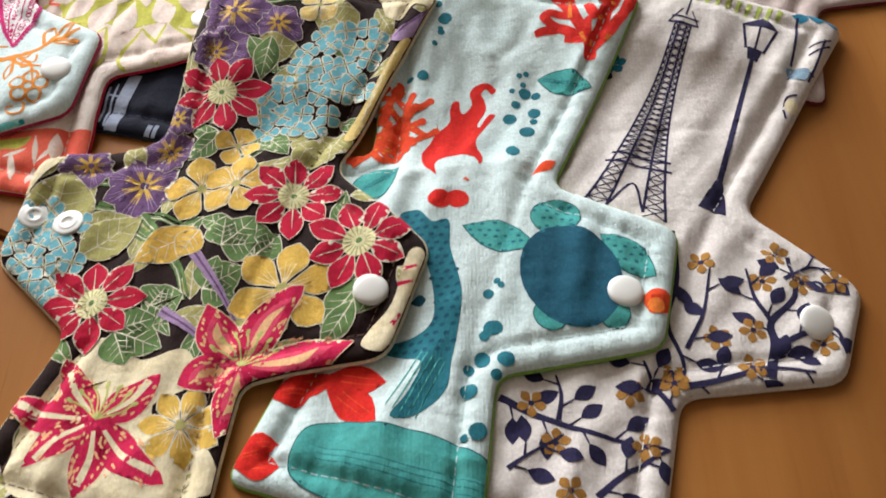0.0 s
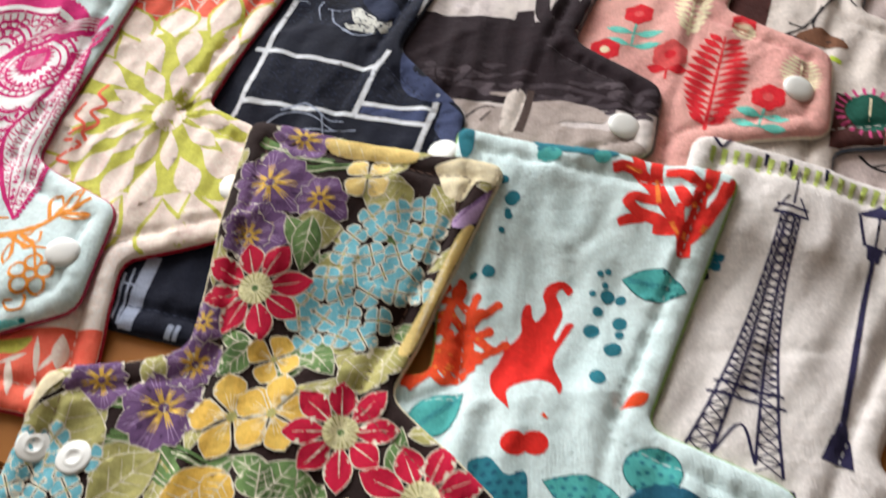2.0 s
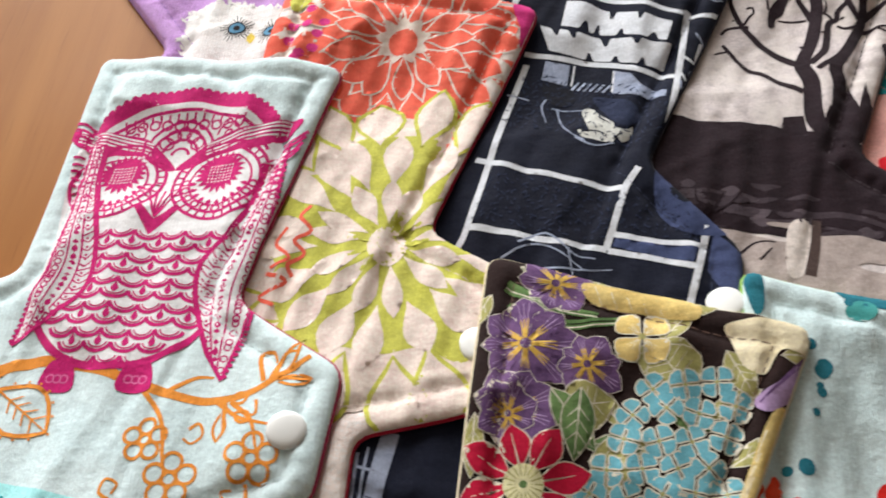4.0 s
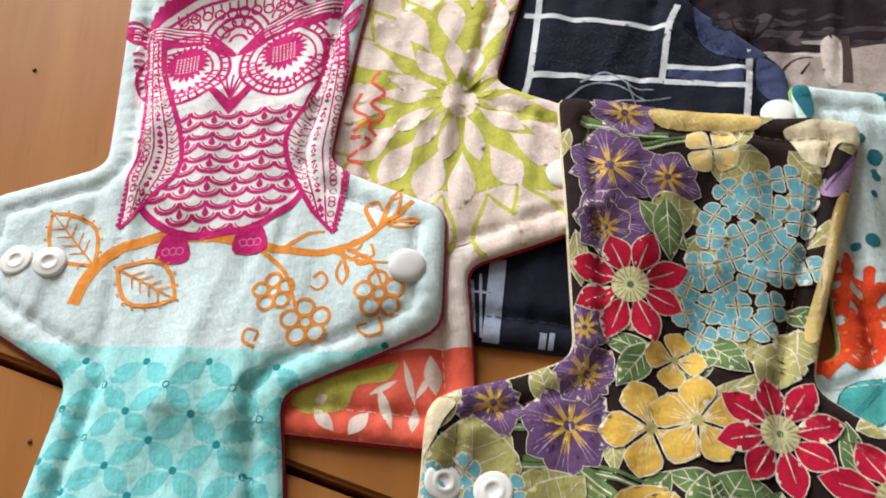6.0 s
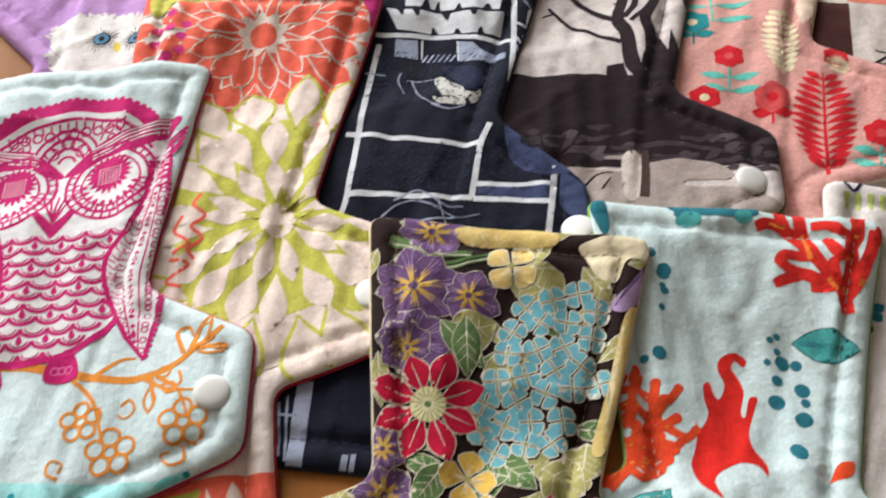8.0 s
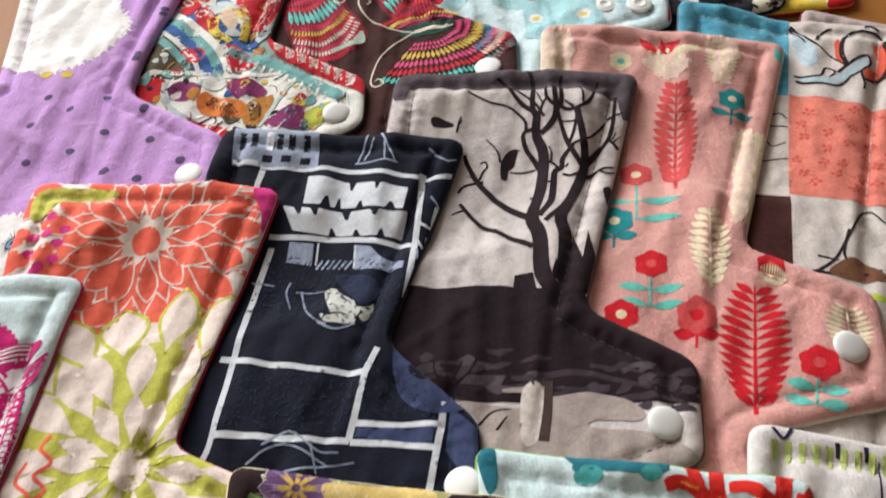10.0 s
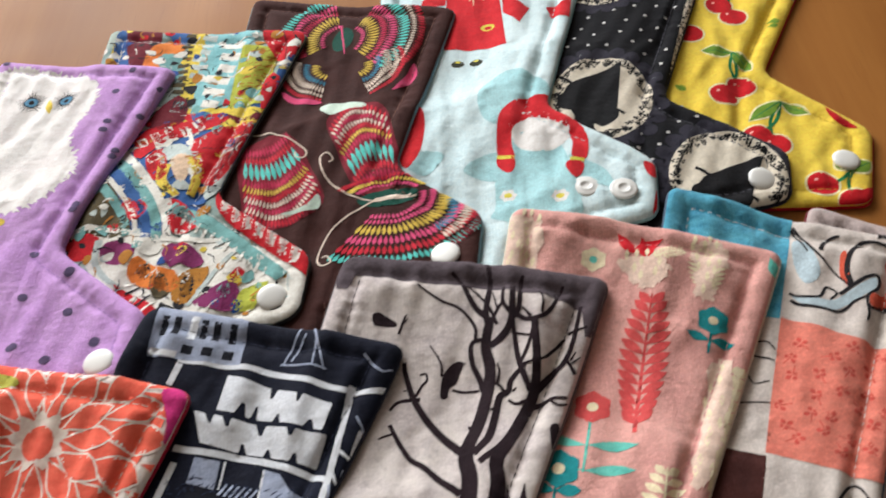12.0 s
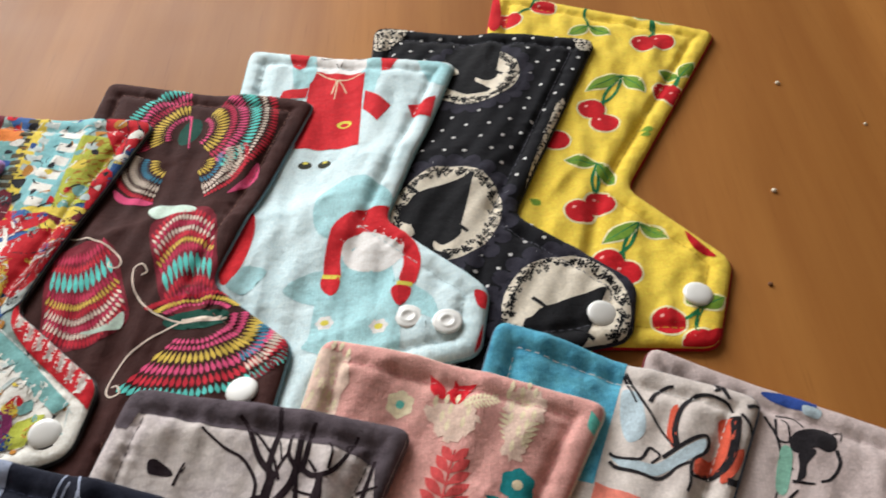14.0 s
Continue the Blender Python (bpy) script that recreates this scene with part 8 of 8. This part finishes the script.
doll.prints("red_dress_print", [(np.array([(130.7, 1029.3), (156.6, 1023.2), (156.0, 1007.6), (156.2, 969.8), (127.2, 973.7), (129.0, 998.8), (130.2, 1014.9)]), DOLL_RED), ([np.array([(130.1, 1016.9), (118.3, 1015.2), (116.4, 1007.3), (129.3, 1010.1)]), np.array([(157.2, 1010.3), (169.5, 997.0), (163.6, 985.6), (156.7, 996.5)])], DOLL_RED), (oval((148.7, 987.8), 3.4, 2.6), DOLL_YEL), (oval((148.8, 987.4), 1.8, 1.3), DOLL_RED), ([stroke([(141.3, 1010.3), (143.8, 1020.4), (148.4, 1010.3)], 0.7, 0.5), stroke([(143.8, 1020.4), (142.9, 1006.1)], 0.6, 0.4), stroke([(133.0, 1027.9), (144.6, 1020.4), (155.2, 1022.8)], 0.7)], CREAM)])
doll.prints("white_oval_print", [(smooth_loop([(130.2, 1053.6), (153.7, 1050.3), (157.3, 1034.1), (154.1, 1024.5), (144.0, 1025.8), (134.6, 1029.0), (130.8, 1039.5)]), DOLL_WHITE), ([stroke([(134.1, 1040.2), (136.9, 1039.0), (140.2, 1040.1)], 0.9, 0.5), stroke([(151.5, 1037.8), (154.4, 1035.8), (156.6, 1035.9)], 0.9, 0.5), stroke([(141.9, 1035.2), (143.7, 1031.8), (145.0, 1034.8)], 0.5, 0.4)], ink("warm_grey_print", 96, 84, 80))])
doll.each("red_braid_print", [smooth_loop([(118.7, 1049.8), (128.3, 1049.0), (127.8, 1038.8), (124.6, 1031.1), (120.2, 1037.4)]), smooth_loop([(163.6, 1043.1), (172.4, 1042.1), (171.6, 1031.7), (165.0, 1023.0)])], DOLL_RED)
doll.each("aqua_bow_print", [smooth_loop([(126.0, 1030.4), (130.2, 1046.5), (132.9, 1029.5), (129.9, 1018.9), (125.6, 1023.0)]), smooth_loop([(157.6, 1040.5), (163.3, 1036.8), (164.0, 1019.5), (159.8, 1014.2), (157.4, 1024.7)])], AQUA_WASH)
doll.prints("boots_print", [([oval((133.2, 962.3), 3.0, 2.3), oval((141.6, 961.8), 3.0, 2.3)], ink("olive_black_print", 60, 62, 50)), ([oval((133.3, 963.7), 1.2, 0.8), oval((141.8, 963.2), 1.2, 0.8)], DOLL_YEL)])
doll.prints("red_mark_print", [(np.array([(177.2, 995.6), (189.9, 1001.2), (187.4, 986.7), (179.2, 988.7)]), DOLL_RED)])
doll.prints("white_oval_print", [(smooth_loop([(153.5, 914.4), (163.0, 919.6), (174.5, 911.3), (177.8, 904.3), (172.6, 896.4), (162.0, 895.0), (154.0, 901.8)]), DOLL_WHITE)])
doll.each("red_braid_print", [smooth_loop([(147.2, 907.4), (149.8, 919.4), (158.3, 926.7), (171.6, 928.5), (174.1, 919.5), (182.1, 907.1), (182.1, 901.5), (174.5, 908.4), (164.3, 915.5), (154.7, 910.8), (152.9, 901.9), (153.4, 893.5), (147.2, 895.1)]), smooth_loop([(177.2, 905.5), (182.8, 903.7), (183.7, 895.8), (181.3, 887.1), (176.1, 888.2), (177.4, 896.7)]), smooth_loop([(146.8, 894.6), (153.0, 893.5), (152.9, 887.5), (150.2, 884.9), (146.3, 889.6)]), smooth_loop([(174.0, 885.7), (180.2, 885.1), (178.9, 879.1), (175.7, 876.5), (173.1, 881.7)])], DOLL_RED)
doll.each("yellow_tie_print", [stroke([(146.3, 895.2), (153.4, 893.5)], 2.0), stroke([(175.1, 886.9), (180.8, 886.6)], 2.0)], DOLL_YEL)
for c in ((149.1, 872.1), (169.0, 867.9)):
    doll.prints("daisy_print", [([petal(c, polar(c, 3.6, a), 3.0) for a in np.arange(0, 6.2, 1.05)], DOLL_WHITE), (oval(c, 1.6, 1.3), DOLL_YEL)])
doll.each("red_edge_print", [smooth_loop([(203.5, 882.2), (208.4, 881.1), (208.9, 875.0), (204.7, 875.0)]), smooth_loop([(205.8, 866.6), (208.5, 866.0), (204.6, 845.8), (200.8, 846.6)]), smooth_loop([(113.8, 932.2), (117.2, 923.8), (115.5, 904.7), (110.4, 893.9), (106.5, 897.3), (107.5, 912.2)])], DOLL_RED)
doll.prints("yellow_edge_print", [(smooth_loop([(200.8, 848.2), (204.3, 847.4), (203.6, 845.1), (200.8, 845.7)]), DOLL_YEL)])
doll.stitches(ink("pale_aqua_thread", 186, 208, 212))
doll.snap((179.4, 871.6), 5.4, True)
doll.snap((193.5, 868.1), 5.4, True)

CAMEO = ink("cameo_cream_print", 226, 216, 198, 214, 204, 186)
LACE_GREY = ink("lace_grey_print", 44, 42, 54)
JET = ink("jet_print", 16, 16, 20)
DOT_WHITE = ink("white_dot_print", 224, 222, 220)


def cameo(pad, c, rx, ry, turn=0.0, hat=None):
    scallops = oval(c, rx * 1.28, ry * 1.25, turn, 22)
    ring_ = oval(c, rx, ry, turn, 40)
    lace = []
    rng_ = np.random.default_rng(int(abs(c[0] * 3)))
    for p in np.vstack([ring_, oval(c, rx * 0.93, ry * 0.94, turn, 34)]):
        for _ in range(2):
            q = p + rng_.uniform(-1.5, 1.5, 2)
            lace += [oval(q + 0.75 * np.array((math.cos(t), math.sin(t))), 0.62, n=6) for t in (0.5, 2.6, 4.7)]
    shapes = [([oval(p, rx * 0.19, n=10) for p in scallops] + [oval(c, rx * 1.25, ry * 1.22, turn)], LACE_GREY), (oval(c, rx * 1.1, ry * 1.09, turn, 34), CAMEO), (lace, JET)]
    pad.prints("cameo_print", shapes)
    if hat:
        tip, brim_a, brim_b = hat
        ex = np.subtract(brim_b, brim_a)
        ey = (np.subtract(tip, brim_a) - 0.616 * ex) / 0.666
        at = lambda x, y: tuple(np.asarray(brim_a) + x * ex + y * ey)
        cone = np.array([at(0.616, 0.666), at(0.885, 0.02), at(0.55, -0.05), at(0.2, -0.03), at(0.36, 0.22)])
        bust = smooth_loop([at(0.22, -0.02), at(0.20, -0.2), at(0.16, -0.27), at(0.25, -0.40), at(0.44, -0.38), at(0.50, -0.46), at(0.36, -0.66), at(0.55, -0.78), at(0.82, -0.68), at(1.03, -0.36), at(0.80, -0.40), at(0.74, -0.33), at(0.86, -0.30), at(0.95, -0.12), at(0.88, 0.0), at(0.5, 0.0)], 3)
        pad.prints("hat_shape_print", [([cone, stroke([at(0, 0), at(0.5, -0.02), at(1, 0)], 1.6, 1.6), bust], JET)])


witch.each("white_dot_print", [oval(p, 0.9, 0.8, 0, 8) for p in scattered(witch.outline, 10.0, 17, 0.16)], DOT_WHITE)
cameo(witch, (207.8, 1017.4), 19, 19, -0.2, ((223.0, 1045.4), (195.5, 1049.9), (220.8, 1015.1)))
cameo(witch, (193.6, 927.4), 20, 25, -0.25, ((205.7, 949.7), (176.8, 944.9), (201.9, 915.3)))
cameo(witch, (236.2, 875.5), 21, 24, -0.3, ((253.1, 886.9), (224.4, 881.3), (244.9, 862.2)))
for edge_ in [smooth_loop([(244.0, 993.0), (247.7, 990.9), (234.3, 950.8), (224.8, 931.5), (226.8, 943.7), (235.9, 970.5)]), smooth_loop([(255.8, 1045.7), (265.3, 1045.2), (265.4, 1034.4), (258.2, 1031.3)]), smooth_loop([(158.8, 1059.4), (175.7, 1062.2), (170.3, 1050.6), (160.9, 1044.0)])]:
    witch.prints("lace_edge_print", [(edge_, CAMEO), ([oval(p, 0.8, n=6) for p in scattered(grown(edge_, 1.2), 2.1, 5, 0.4)], JET)])
witch.stitches(ink("charcoal_thread", 92, 92, 102))
witch.snap((249.1, 873.6))

CHERRY_RED = ink("cherry_red_print", 206, 26, 36, 186, 14, 26)
CHERRY_SHINE = ink("cherry_shine_print", 246, 170, 160)
STEM = ink("stem_green_print", 34, 122, 72)
LEAF_LIGHT = ink("cherry_leaf_print", 128, 158, 52, 96, 140, 44)


def cherries(pad, knot, fruits, leaves, r=6.1):
    shapes = [([grown(oval(f, r, r * 1.0), 0.9) for f in fruits] + [grown(petal(knot, t, 7.4, 0.5), 0.8) for t in leaves], ink("pale_yellow_halo", 246, 232, 180)),
              ([stroke([knot, between(knot, f, 0.5, 0.12 * (-1) ** n), f], 1.5, 1.3) for n, f in enumerate(fruits)], STEM),
              ([petal(knot, t, 7.0, 0.5) for t in leaves], LEAF_LIGHT)]
    shapes.append(([stroke([knot, between(knot, t, 0.9)], 0.6, 0.3, 2) for t in leaves], STEM))
    for f in fruits:
        shapes += [(oval(f, r, r * 0.98), CHERRY_RED), ([oval((f[0] - r * 0.35, f[1] + r * 0.38), r * 0.16, r * 0.11, 0.6, 8)], CHERRY_SHINE)]
    return pad.prints("cherry_pair_print", shapes)


cherries(cherry, (276.6, 1017.0), [(259.3, 992.2), (263.8, 982.3)], [(258.1, 1004.9), (284.7, 1002.3)])
cherries(cherry, (257.5, 956.6), [(247.2, 928.2), (255.9, 933.2)], [(244.1, 958.9), (263.0, 944.0)])
cherries(cherry, (269.4, 920.7), [(255.1, 901.4), (260.8, 895.3)], [(254.2, 911.2), (279.8, 912.9)])
cherries(cherry, (297.6, 1062.2), [(290.0, 1039.8), (298.4, 1041.0)], [(287.9, 1066.4), (308.6, 1056.4)])
cherries(cherry, (286.0, 877.5), [(273.1, 871.9), (282.8, 861.5)], [(282.2, 885.1), (295.0, 881.9)])
cherries(cherry, (302.0, 1013.3), [(294.6, 1003.0), (298.4, 999.4)], [(293.6, 1017.7), (310.6, 1023.8)])
cherries(cherry, (243.0, 1089.9), [(226.9, 1065.7), (244.7, 1075.2)], [(252.4, 1081.1)])
cherries(cherry, (265.4, 1056.3), [(269.6, 1079.7)], [(254.9, 1049.5), (274.8, 1047.9)])
cherries(cherry, (237.2, 984.8), [(241.5, 972.2)], [(230.1, 990.6)])
cherry.each("edge_cherry_print", [smooth_loop([(286.8, 915.7), (291.1, 909.9), (296.1, 902.3), (293.1, 902.8), (288.3, 906.9)]), smooth_loop([(276.7, 863.1), (283.3, 865.2), (291.1, 867.9), (288.8, 860.7), (277.7, 859.8)]), smooth_loop([(217.0, 1086.8), (222.4, 1088.9), (222.5, 1062.3), (216.7, 1058.9)])], CHERRY_RED)
cherry.each("edge_leaf_print", [petal((278.6, 977.6), (284.6, 977.5), 4), petal((278.0, 974.1), (282.9, 974.4), 3), petal((227.5, 936.8), (231.8, 932.9), 4)], LEAF_LIGHT)
cherry.stitches(ink("yellow_thread", 206, 168, 52))
cherry.snap((285.7, 883.5))


# ---- crumbs on the table ----
def crumb(x, y, r, colour, seed):
    rng_ = np.random.default_rng(seed)
    bm = bmesh.new()
    bmesh.ops.create_icosphere(bm, subdivisions=2, radius=r)
    for v in bm.verts:
        v.co *= 1 + 0.35 * noise.noise(v.co * 900 + Vector((seed, 0, 0)))
        v.co.z *= 0.6
    bmesh.ops.translate(bm, verts=bm.verts, vec=(x / 1000, y / 1000, r * 0.45))
    return tagged(part("crumb", bm, colour), "tiny pale crumb lying on the wooden table", "crumb", "crumbs on the table")


CRUMB_PALE, CRUMB_BROWN = plain("pale_crumb", (236, 224, 200), 0.8), plain("brown_crumb", (120, 74, 40), 0.8)
for n, (p, r, m) in enumerate((((346.9, 1009.7), 0.0011, CRUMB_PALE), ((328.0, 939.5), 0.0011, CRUMB_PALE), ((377.1, 978.6), 0.0008, CRUMB_PALE), ((314.3, 889.9), 0.0009, CRUMB_BROWN), ((-165.0, 727.9), 0.0008, CRUMB_BROWN), ((-147.2, 583.8), 0.0007, CRUMB_BROWN))):
    crumb(*p, r, m, n)
